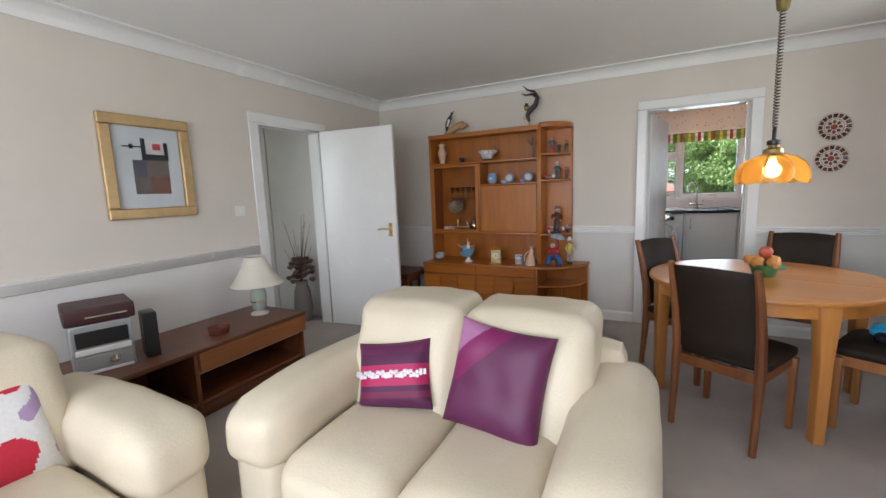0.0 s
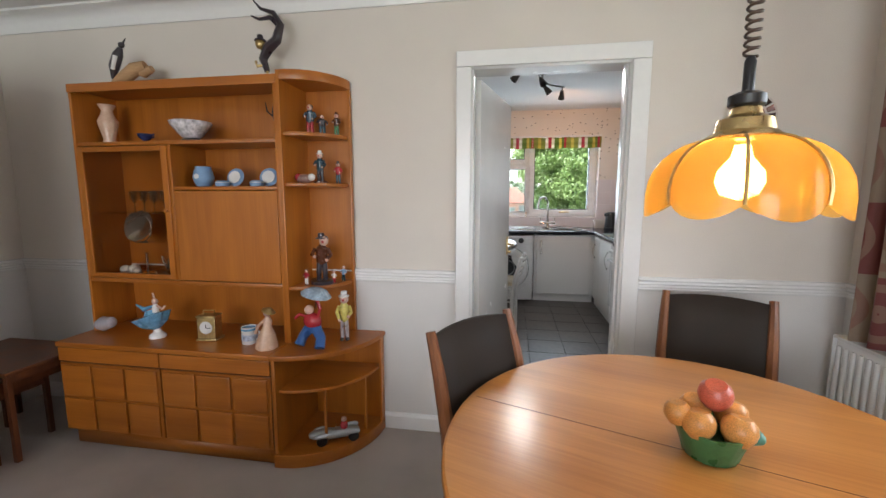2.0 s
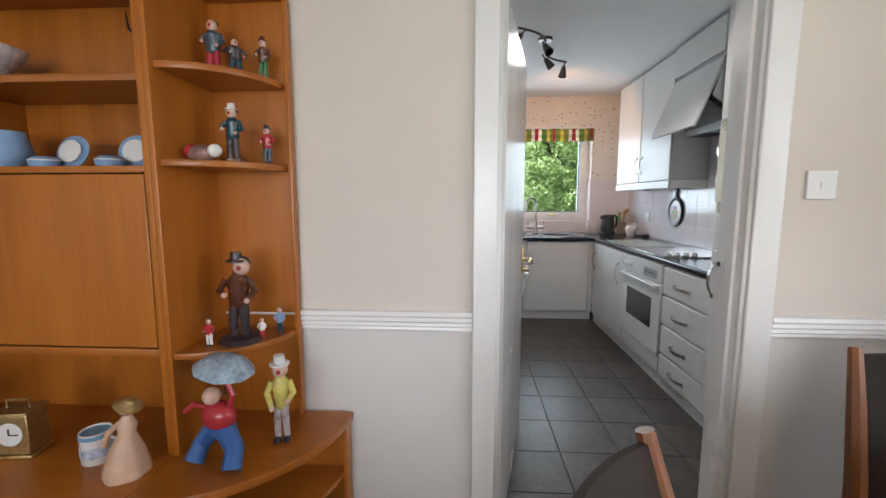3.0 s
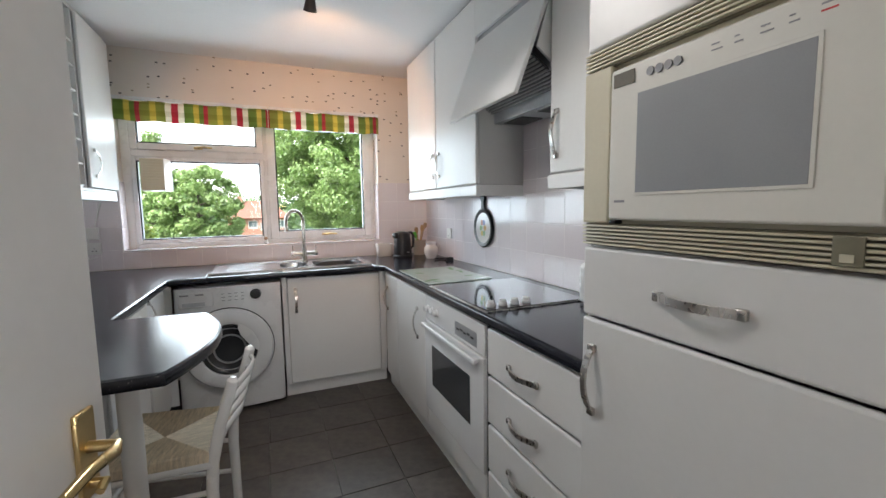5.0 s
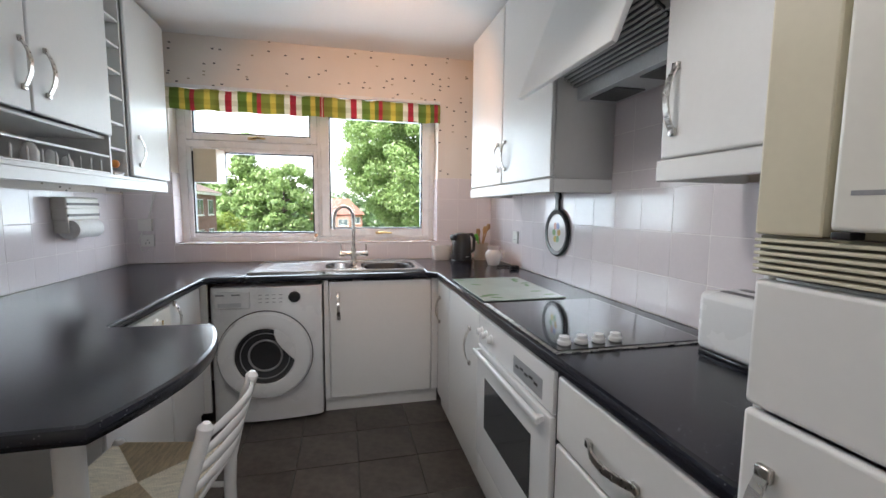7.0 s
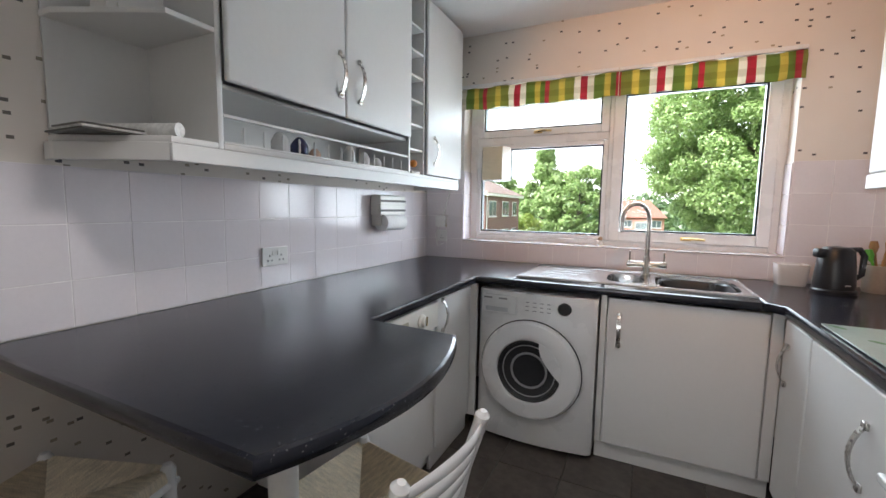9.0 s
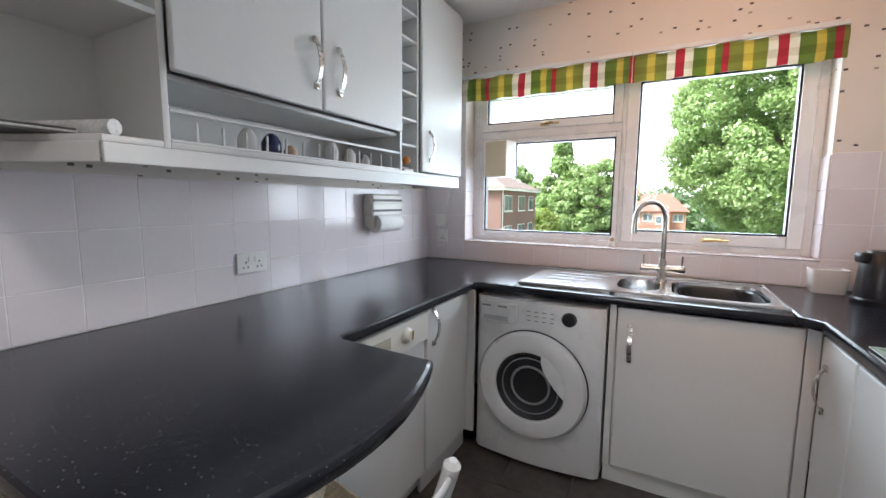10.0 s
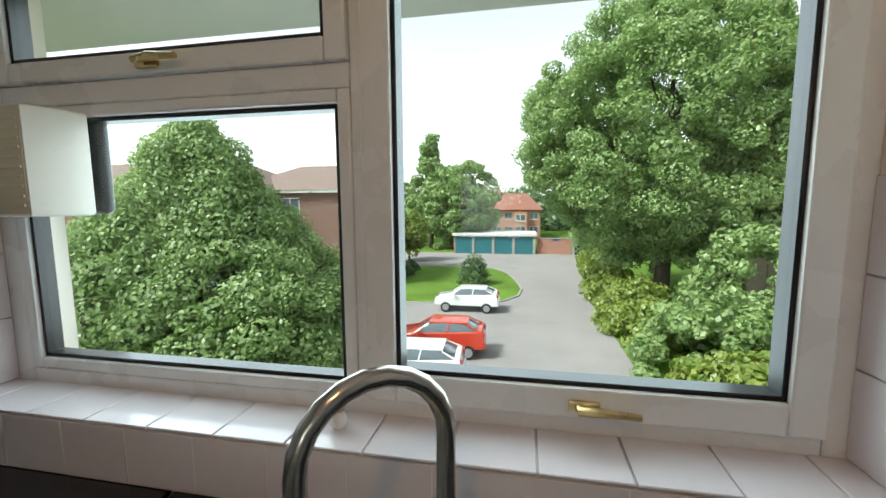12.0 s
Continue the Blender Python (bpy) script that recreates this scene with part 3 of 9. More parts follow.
# seating
def sofa_block(parent, w, arm, depth, seats, label_seat):
    """Leather seat units with rolled arms, facing -y, origin at the floor under the front left corner."""
    inner = w - 2 * arm
    part("base", box(arm * 0.6, 0.06, 0.03, w - arm * 0.6, depth - 0.05, 0.24, 0.03, 3), LEATHER, parent)
    for k, x in ((0, 0.0), (1, w - arm)):
        bm = soft(x + (0.06 if k == 0 else 0.015), 0.03, 0.02, x + arm - (0.015 if k == 0 else 0.06), depth - 0.1, 0.50, 0.05, (0.01, 0.015, 0), 9, 0.004, None, k)
        part("arm_panel", bm, LEATHER, parent)
        bm = soft(x + (0.035 if k == 0 else -0.012), -0.01, 0.36, x + arm + (0.012 if k == 0 else -0.035), depth - 0.02, 0.615, 0.095, (0.004, 0.012, 0.012), 11, 0.007, None, 3 + k)
        for v in bm.verts:
            t = (v.co.y - depth * 0.45) / depth
            v.co.z -= 0.10 * max(0, -t) ** 1.5 + 0.04 * max(0, t)
        part("arm_cushion", bm, LEATHER, parent)
    for i in range(seats):
        a, b = arm + inner * i / seats, arm + inner * (i + 1) / seats
        part("seat_cushion", soft(a + 0.002, -0.01, 0.20, b - 0.002, depth - 0.24, 0.435, 0.085, (0.0, 0.02, 0.028), 12, 0.009, None, 7 + i), LEATHER, parent)
        lo = soft(a - 0.06 * (i == 0), depth - 0.42, 0.38, b + 0.06 * (i == seats - 1), depth - 0.06, 0.87, 0.075, (0.0, 0.03, 0.008), 15, 0.010, None, 12 + i)
        for v in lo.verts:
            v.co.y += 0.30 * (v.co.z - 0.40)
        part("back_cushion", turned(lo, Matrix.Translation((0, -0.12, -0.02))), LEATHER, parent)
    bm = soft(arm * 0.5, depth - 0.16, 0.05, w - arm * 0.5, depth + 0.02, 0.68, 0.07, (0, 0.02, 0), 8)
    part("back_panel", bm, LEATHER, parent)


sofa = thing("sofa", pose(-1.475, 0.90, 0), "cream leather two-seat sofa with rolled arms", "sofa")
sofa_block(sofa, 1.555, 0.31, 1.0, 2, "")
arm = thing("armchair", pose(-1.42, -0.14, 0, 0, 0, 90), "cream leather armchair beside the low sideboard", "armchair")
sofa_block(arm, 1.06, 0.31, 0.95, 1, "")


def banded(name, stops, axis=2, rough=0.6):
    """Woven cloth with bands of colour across one axis: (from, colour) pairs."""
    m, t, b = nodes_of(name)
    n, l = t.nodes, t.links
    tc, sep, ramp = n.new("ShaderNodeTexCoord"), n.new("ShaderNodeSeparateXYZ"), n.new("ShaderNodeValToRGB")
    l.new(tc.outputs["Generated"], sep.inputs[0]), l.new(sep.outputs[axis], ramp.inputs[0])
    ramp.color_ramp.interpolation = "CONSTANT"
    el = ramp.color_ramp.elements
    el[0].position, el[0].color = stops[0][0], (*stops[0][1], 1)
    el[1].position, el[1].color = stops[1][0], (*stops[1][1], 1)
    for p, c in stops[2:]:
        el.new(p).color = (*c, 1)
    l.new(ramp.outputs[0], b.inputs["Base Color"])
    b.inputs["Roughness"].default_value = rough
    noi, bp = n.new("ShaderNodeTexNoise"), n.new("ShaderNodeBump")
    noi.inputs["Scale"].default_value = 240
    bp.inputs["Strength"].default_value, bp.inputs["Distance"].default_value = 0.3, 0.002
    l.new(tc.outputs["Object"], noi.inputs["Vector"]), l.new(noi.outputs[0], bp.inputs["Height"]), l.new(bp.outputs[0], b.inputs["Normal"])
    return m


def cushion_mesh(w, h, d, key=0.0, cuts=13):
    """A scatter cushion with pinched corners, standing, seen along y."""
    bm = bmesh.new()
    bmesh.ops.create_cube(bm, size=2)
    bmesh.ops.subdivide_edges(bm, edges=bm.edges[:], cuts=cuts, use_grid_fill=True)
    for v in bm.verts:
        u = v.co.copy()
        fx, fz = max(0, 1 - u.x ** 4), max(0, 1 - u.z ** 4)
        pin = 1 - 0.07 * (1 - u.z * u.z) * abs(u.x) ** 3
        pin2 = 1 - 0.07 * (1 - u.x * u.x) * abs(u.z) ** 3
        v.co = Vector((u.x * w / 2 * pin, u.y * (0.006 + d / 2 * (fx * fz) ** 0.6), u.z * h / 2 * pin2))
        v.co.y += 0.008 * noise.noise(v.co * 11 + Vector((key, 0, 0))) * (fx * fz)
    return bm


PURPLE, PINK, PLUM, LILAC = (0.075, 0.008, 0.055), (0.42, 0.015, 0.10), (0.10, 0.012, 0.065), (0.40, 0.17, 0.34)
STRIPE = banded("plum_striped_cloth", [(0.0, PURPLE), (0.17, (0.16, 0.012, 0.06)), (0.26, PURPLE), (0.34, PINK), (0.64, PURPLE), (0.80, (0.11, 0.01, 0.07))])
sc = thing("striped_cushion", pose(-0.95, 1.37, 0.575, -24, -9, 8), "small plum cushion with a pink band and silver lace", "cushion", "scatter cushions")
part("cover", cushion_mesh(0.34, 0.28, 0.11), STRIPE, sc)
LACE = mat("silver_lace", (0.62, 0.60, 0.64), 0.35, 0.4, var=0.3, scale=60)
bm = bmesh.new()
for i in range(26):
    x = -0.155 + 0.31 * i / 25
    for k in (0, 1):
        a = i * 1.3 + k * 2
        d = 0.058 * max(0.05, (1 - (x / 0.17) ** 4)) ** 0.6 + 0.008
        bx(bm, x - 0.007, -d - 0.002, 0.002 + 0.010 * math.sin(a) - 0.007, x + 0.007, -d + 0.004, 0.002 + 0.010 * math.sin(a) + 0.007, 0.002)
part("lace_trim", bm, LACE, sc, "silver lace band")
SATIN = mat("plum_satin", PLUM, 0.5, var=0.15, scale=4, bump=0.1, bscale=200)
lc = thing("satin_cushion", pose(-0.50, 1.39, 0.62, -20, 4, -8), "large plum satin cushion with a lilac corner panel", "cushion", "scatter cushions")
big = cushion_mesh(0.39, 0.41, 0.13, 5, 70)
for f in big.faces:
    c = f.calc_center_median()
    s = (c.x + 0.225) + (0.22 - c.z) * 0.9
    f.material_index = 1 if s < 0.20 and c.x < 0.02 else 2 if s < 0.31 and c.z > -0.16 else 0
part("cover", big, [SATIN, mat("lilac_satin", LILAC, 0.5, var=0.1), mat("magenta_satin", (0.20, 0.012, 0.10), 0.5, var=0.1)], lc)
rc = thing("floral_cushion", pose(-1.90, 0.40, 0.58, -22, 0, 90), "white cushion with red and lilac patches", "cushion", "scatter cushions")
fl = cushion_mesh(0.38, 0.36, 0.12, 9, 50)
for f in fl.faces:
    c = f.calc_center_median()
    f.material_index = 1 if noise.noise(c * 9) > 0.15 else 2 if noise.noise(c * 9 + Vector((5, 5, 5))) > 0.3 else 0
part("cover", fl, [mat("white_cotton", (0.75, 0.74, 0.74), 0.8), mat("red_cotton", (0.55, 0.02, 0.05), 0.8), mat("lilac_cotton", (0.42, 0.30, 0.50), 0.8)], rc)

# low sideboard along the west wall
sb = thing("low_sideboard", pose(-2.97, 0.55, 0), "long low teak sideboard bench with open shelves and a drawer", "sideboard")
part("top", box(0, 0, 0.425, 0.58, 1.74, 0.452, 0.005), TEAK_DARKY, sb)
for y in (0.02, 0.86, 1.695):
    part("upright", box(0.02, y, 0.002, 0.56, y + 0.024, 0.424, 0.002), TEAK_DARKY, sb)
part("lower_shelf", box(0.03, 0.045, 0.10, 0.555, 1.694, 0.122, 0.002), TEAK_DARKY, sb)
part("back_panel", box(0.002, 0.02, 0.10, 0.014, 1.72, 0.424), TEAK_DARKY, sb)
part("drawer_front", box(0.548, 0.89, 0.30, 0.572, 1.738, 0.422, 0.003), TEAK_Y, sb)
part("drawer_box", box(0.02, 0.886, 0.305, 0.546, 1.69, 0.41), TEAK_DARKY, sb)
part("drawer_rail", box(0.50, 0.886, 0.285, 0.545, 1.69, 0.298, 0.002), mat("pale_edge", (0.5, 0.47, 0.42), 0.5), sb)
part("plinth", box(0.06, 0.06, 0.003, 0.53, 1.67, 0.099), TEAK_DARKY, sb)

SILVER = mat("silver_plastic", (0.42, 0.44, 0.46), 0.35, 0.6, var=0.05)
st = thing("mini_hifi", pose(-2.69, 1.09, 0.452, 0, 0, -18) @ Matrix.Diagonal((1.3, 1.3, 1.12, 1)), "silver mini hi-fi tower on the low sideboard", "stereo")
part("body", box(-0.13, -0.10, 0, 0.09, 0.10, 0.235, 0.006), SILVER, st)
part("dark_bay", box(0.0905, -0.085, 0.13, 0.094, 0.085, 0.205, 0.002), BLACK, st)
part("disc_drawer", box(0.0905, -0.09, 0.095, 0.10, 0.09, 0.122, 0.004), UPVC, st)
part("cassette_door", box(0.0905, -0.09, 0.02, 0.098, 0.09, 0.085, 0.004), SILVER, st)
part("dial", lathe([(0.018, 0), (0.018, 0.012), (0, 0.014)], 18), CHROME, st).matrix_basis = pose(0.098, 0.03, 0.055, 0, 90, 0)
part("lower_trim", box(0.0905, -0.09, 0.002, 0.10, 0.09, 0.016, 0.003), UPVC, st)
bxs = thing("radio_box", pose(-2.71, 1.10, 0.716, 0, 0, -18) @ Matrix.Diagonal((1.15, 1.25, 1.15, 1)), "dark maroon box lying on the mini hi-fi", "box")
part("body", box(-0.14, -0.12, 0, 0.12, 0.12, 0.075, 0.01, 3), mat("maroon_leatherette", (0.05, 0.014, 0.015), 0.45, var=0.2), bxs)
part("clasp", box(0.1205, -0.05, 0.03, 0.124, 0.09, 0.036), CHROME, bxs)
part("speaker_body", box(-0.06, -0.035, 0, 0.06, 0.035, 0.26, 0.006), BLACK, thing("loudspeaker", pose(-2.60, 1.29, 0.452, 0, 0, -18), "narrow black loudspeaker beside the hi-fi", "loudspeaker"))
whole("ashtray", lathe([(0.03, 0), (0.055, 0.004), (0.06, 0.04), (0.066, 0.042), (0.062, 0.046), (0.05, 0.02), (0.0, 0.015)], 24, lobes=6, deep=0.12), mat("red_brown_glaze", (0.14, 0.035, 0.02), 0.2), pose(-2.55, 1.68, 0.452), "small red-brown glazed dish on the sideboard", "dish")

tl = thing("table_lamp", pose(-2.68, 2.11, 0.452), "table lamp with a pale fabric shade and green ceramic base", "lamp")
part("base", lathe([(0.062, 0), (0.066, 0.006), (0.06, 0.014), (0.035, 0.022), (0.03, 0.03)], 28), mat("lamp_cream", (0.6, 0.58, 0.5), 0.3), tl)
part("body", lathe([(0.03, 0.03), (0.05, 0.05), (0.057, 0.11), (0.058, 0.16), (0.05, 0.19), (0.052, 0.2), (0.03, 0.215), (0.022, 0.235)], 28), mat("sage_ceramic", (0.40, 0.46, 0.40), 0.2, var=0.1), tl, "sage green ceramic body")
part("gold_band", lathe([(0.0585, 0.10), (0.0605, 0.102), (0.0605, 0.108), (0.0585, 0.11)], 28), BRASS, tl)
part("stem", lathe([(0.009, 0.235), (0.009, 0.33)], 10), BRASS, tl)
part("shade", lathe([(0.19, 0.235), (0.165, 0.265), (0.125, 0.325), (0.088, 0.40), (0.075, 0.445), (0.072, 0.443), (0.085, 0.398), (0.122, 0.322), (0.162, 0.262), (0.187, 0.236)], 40), mat("pale_shade_cloth", (0.68, 0.63, 0.54), 0.8, var=0.05), tl, "pale coolie shade")

# picture on the west wall
pc = thing("framed_print", pose(-3.0, 1.62, 1.56, 0, 0, 90), "gold framed abstract print with a white mount", "picture")
GOLD = mat("dull_gold_frame", (0.55, 0.38, 0.19), 0.38, 0.55, var=0.15, scale=12)
for a in ((-0.275, -0.33, 0.275, -0.262), (-0.275, 0.262, 0.275, 0.33)):
    part("frame_bar", box(a[0], -0.035, a[1], a[2], -0.003, a[3], 0.01, 3), GOLD, pc)
for a in ((-0.275, -0.2615, -0.207, 0.2615), (0.207, -0.2615, 0.275, 0.2615)):
    part("frame_bar", box(a[0], -0.035, a[1], a[2], -0.003, a[3], 0.01, 3), GOLD, pc)
mt = part("mount", box(-0.205, -0.012, -0.26, 0.205, -0.004, 0.26), mat("mount_card", (0.62, 0.63, 0.66), 0.8), pc)
INK = [(0.03, 0.03, 0.035), (0.16, 0.13, 0.12), (0.22, 0.10, 0.08), (0.10, 0.10, 0.13), (0.66, 0.62, 0.62), (0.45, 0.06, 0.07)]
INKS = [mat("print_ink", c, 0.7, var=0.25, scale=14) for c in INK]
for i, (a, b, c, d, k) in enumerate(((-0.10, -0.17, 0.0, -0.06, 1), (0.0, -0.17, 0.12, -0.06, 2), (-0.10, -0.06, -0.02, 0.05, 3), (-0.02, -0.06, 0.12, 0.07, 1), (-0.02, 0.05, 0.12, 0.09, 0), (-0.01, 0.09, 0.11, 0.18, 4), (-0.04, 0.05, -0.015, 0.19, 0), (0.03, 0.12, 0.08, 0.16, 5), (-0.15, 0.13, -0.04, 0.138, 0), (-0.11, 0.12, -0.09, 0.15, 0), (0.10, 0.05, 0.125, 0.17, 0))):
    part("print_patch", box(a, -0.0135 - 0.0004 * i, b, c, -0.0125, d), INKS[k], mt)
pane = part("glazing", box(-0.206, -0.022, -0.261, 0.206, -0.020, 0.261), GLASS, pc)
pane.visible_shadow = False
SOCK = mat("switch_white", (0.78, 0.77, 0.75), 0.35, var=0.02)


def switch(m, n=1):
    s = thing("light_switch", m, "white plastic light switch on the wall", "switch")
    p = part("plate", box(-0.043, -0.009, -0.043, 0.043, 0, 0.043, 0.003), SOCK, s)
    for i in range(n):
        part("rocker", box(-0.006 + (i - (n - 1) / 2) * 0.025, -0.013, -0.012, 0.006 + (i - (n - 1) / 2) * 0.025, -0.0085, 0.012, 0.002), SOCK, p)


switch(pose(-3.0, 2.27, 1.24, 0, 0, 90))
switch(pose(0.905, NY, 1.35))
part("frame_edge", box(-0.005, -0.02, -0.137, 0.22, 0, 0.137, 0.004), TEAK_DARK, thing("small_picture", pose(-3.0, 3.86, 1.645, 0, 0, 90), "small dark framed picture behind the open door", "picture"))

# teak wall unit with a rounded corner section
UX0, UX1, UYF, UYU, UYB = -2.21, -0.985, 3.855, 4.03, 4.30
BT, FS = 0.585, 0.895      # tops of the base and of the shelf under the flap
wu = thing("teak_wall_unit", Matrix(), "teak wall unit with glass door, drop flap and cupboards", "wall unit")
part("base_top", box(UX0, UYF - 0.012, 0.560, UX1 - 0.001, UYB, BT, 0.004), TEAK_X, wu, "polished dark teak top")
part("plinth", box(UX0 + 0.03, UYF + 0.03, 0.002, UX1 - 0.003, UYB - 0.01, 0.088), TEAK_X, wu)
part("base_body", box(UX0 + 0.003, UYF + 0.012, 0.089, UX1 - 0.003, UYB - 0.002, 0.559), TEAK_DARK, wu)
half = (UX1 - UX0) / 2
for i in range(2):
    a = UX0 + i * half
    part("drawer_front", box(a + 0.004, UYF - 0.004, 0.480, a + half - 0.004, UYF + 0.0115, 0.554, 0.003), TEAK_X, wu)
    d = part("cupboard_door", box(a + 0.004, UYF + 0.001, 0.092, a + half - 0.004, UYF + 0.0115, 0.470, 0.002), TEAK_X, wu)
    for c in range(3):
        for r in range(2):
            pw, ph = (half - 0.02) / 3, 0.185
            x, z = a + 0.010 + c * pw, 0.098 + r * ph
            part("raised_panel", box(x + 0.007, UYF - 0.011, z + 0.007, x + pw - 0.007, UYF + 0.0005, z + ph - 0.007, 0.009, 2), TEAK_X, d)
for x0, x1 in ((UX0 + 0.03, UX0 + 0.048), (UX1 - 0.02, UX1)):
    part("side_panel", box(x0, UYU, BT + 0.0005, x1, UYB, 1.93, 0.002), TEAK, wu)
part("cornice", box(UX0 + 0.03, UYU - 0.008, 1.888, UX1, UYU + 0.012, 1.932, 0.003), TEAK_X, wu)
part("top_board", box(UX0 + 0.048, UYU + 0.0125, 1.905, UX1 - 0.02, UYB, 1.928), TEAK_X, wu)
part("back_board", box(UX0 + 0.048, UYB - 0.012, BT + 0.0005, UX1 - 0.02, UYB - 0.001, 1.904), TEAK, wu)
part("shelf", box(UX0 + 0.0485, UYU + 0.005, 1.612, UX1 - 0.0205, UYB - 0.0125, 1.632, 0.002), TEAK_X, wu)
part("shelf", box(UX0 + 0.0485, UYU + 0.002, FS - 0.022, UX1 - 0.0205, UYB - 0.0125, FS, 0.002), TEAK_X, wu)
DX = -1.615
part("divider", box(DX, UYU + 0.004, FS + 0.0005, DX + 0.018, UYB - 0.0125, 1.6115, 0.002), TEAK, wu)
part("shelf", box(DX + 0.0185, UYU + 0.006, 1.378, UX1 - 0.0205, UYB - 0.0125, 1.396, 0.002), TEAK_X, wu)
part("flap", box(DX + 0.021, UYU + 0.002, FS + 0.004, UX1 - 0.024, UYU + 0.018, 1.374, 0.003), TEAK, wu, "plain teak drop flap")
gd = thing_part = part("glass_door", box(UX0 + 0.052, UYU - 0.004, FS + 0.005, UX0 + 0.082, UYU + 0.014, 1.606, 0.003), TEAK, wu)
part("door_stile", box(DX - 0.035, UYU - 0.004, FS + 0.005, DX - 0.001, UYU + 0.014, 1.606, 0.003), TEAK, gd)
part("door_rail", box(UX0 + 0.0825, UYU - 0.004, FS + 0.005, DX - 0.0355, UYU + 0.014, FS + 0.031, 0.003), TEAK_X, gd)
part("door_rail", box(UX0 + 0.0825, UYU - 0.004, 1.58, DX - 0.0355, UYU + 0.014, 1.606, 0.003), TEAK_X, gd)
part("pane", box(UX0 + 0.0825, UYU + 0.003, FS + 0.0315, DX - 0.0355, UYU + 0.006, 1.5795), SMOKED, gd, "smoked glass pane").visible_shadow = False
part("knob", lathe([(0.006, 0), (0.006, 0.012), (0.011, 0.018), (0, 0.024)], 12), TEAK, gd).matrix_basis = pose(DX - 0.018, UYU - 0.004, 1.27, 90)
part("glass_shelf", box(UX0 + 0.05, UYU + 0.03, 1.25, DX - 0.002, UYB - 0.014, 1.255), GLASS, wu)


def quarter(x0, yb, rx, ry, n=14):
    """A quarter-round outline: straight against x0 and the wall at yb, curved in front."""
    return [(x0, yb), (x0, yb - ry)] + [(x0 + rx * math.sin(math.pi / 2 * i / n), yb - ry * math.cos(math.pi / 2 * i / n)) for i in range(1, n + 1)]


cs = thing("corner_display_shelves", Matrix(), "rounded teak corner shelf section ending the wall unit", "shelves")
CX = UX1 + 0.001
part("side_panel", box(CX, UYU - 0.005, BT + 0.0005, CX + 0.018, UYB, 1.95, 0.002), TEAK, cs)
part("back_panel", box(CX + 0.0185, UYB - 0.012, BT + 0.0005, CX + 0.262, UYB - 0.001, 1.92), TEAK, cs)
part("end_strip", box(CX + 0.262, UYB - 0.03, BT + 0.0005, CX + 0.274, UYB, 1.905, 0.002), TEAK, cs)
part("top", slab(quarter(CX + 0.0185, UYB - 0.0125, 0.255, 0.262), 1.905, 1.952, None, 0.003), TEAK_X, cs)
for z in (1.395, 1.645, 0.865):
    part("shelf", slab(quarter(CX + 0.0185, UYB - 0.0125, 0.235 if z > 1 else 0.245, 0.245 if z > 1 else 0.255), z, z + 0.018, None, 0.002), TEAK_X, cs)
part("base_top", slab(quarter(CX, UYB, 0.44, 0.457), 0.560, BT, None, 0.004), TEAK_X, cs)
part("base_shelf", slab(quarter(CX + 0.02, UYB - 0.014, 0.395, 0.40), 0.378, 0.394, None, 0.003), TEAK_X, cs)
part("base_floor", slab(quarter(CX, UYB, 0.435, 0.45), 0.002, 0.07, None, 0.003), TEAK_X, cs)
part("base_side", box(CX, UYF + 0.005, 0.0705, CX + 0.019, UYB, 0.5595, 0.002), TEAK, cs)
part("base_back", box(CX + 0.0195, UYB - 0.013, 0.0705, CX + 0.415, UYB, 0.5595), TEAK, cs)
part("base_end", box(CX + 0.4155, UYB - 0.05, 0.0705, CX + 0.431, UYB, 0.5595, 0.002), TEAK, cs)
for u in (0.35, 0.75):
    a = math.pi / 2 * u
    part("post", box(CX + 0.02 + 0.37 * math.sin(a), UYB - 0.014 - 0.37 * math.cos(a), 0.0705, CX + 0.032 + 0.37 * math.sin(a), UYB - 0.002 - 0.37 * math.cos(a), 0.3775), TEAK, cs)

# ornaments
CHINA = mat("white_china", (0.74, 0.72, 0.70), 0.15, var=0.05)
BLUE = mat("blue_glaze", (0.16, 0.36, 0.55), 0.25, var=0.3, scale=30)
WEDGE = mat("pale_blue_stoneware", (0.20, 0.32, 0.50), 0.55, var=0.1)
PEACH = mat("peach_glaze", (0.64, 0.42, 0.30), 0.25, var=0.12, scale=20)
NAVY = mat("navy_glaze", (0.03, 0.035, 0.10), 0.2, var=0.3, scale=40)
DARKCL = mat("dark_glaze", (0.035, 0.025, 0.03), 0.3, var=0.3, scale=30)
REDG = mat("red_glaze", (0.42, 0.03, 0.04), 0.25, var=0.2)
GREENG = mat("green_glaze", (0.05, 0.16, 0.06), 0.3, var=0.25, scale=30)
SKIN = mat("pink_glaze", (0.62, 0.40, 0.32), 0.3, var=0.05)
GILT = mat("old_gilt", (0.50, 0.36, 0.16), 0.35, 0.8, var=0.2, scale=40)
DRIFT = wood("driftwood", (0.30, 0.15, 0.06), (0.60, 0.38, 0.20), 0, 0.7, 9, 0)


def ornament(name, pieces, m, label, category="ornament"):
    bm, mats = blend(pieces)
    return whole(name, bm, mats, m, label, category)


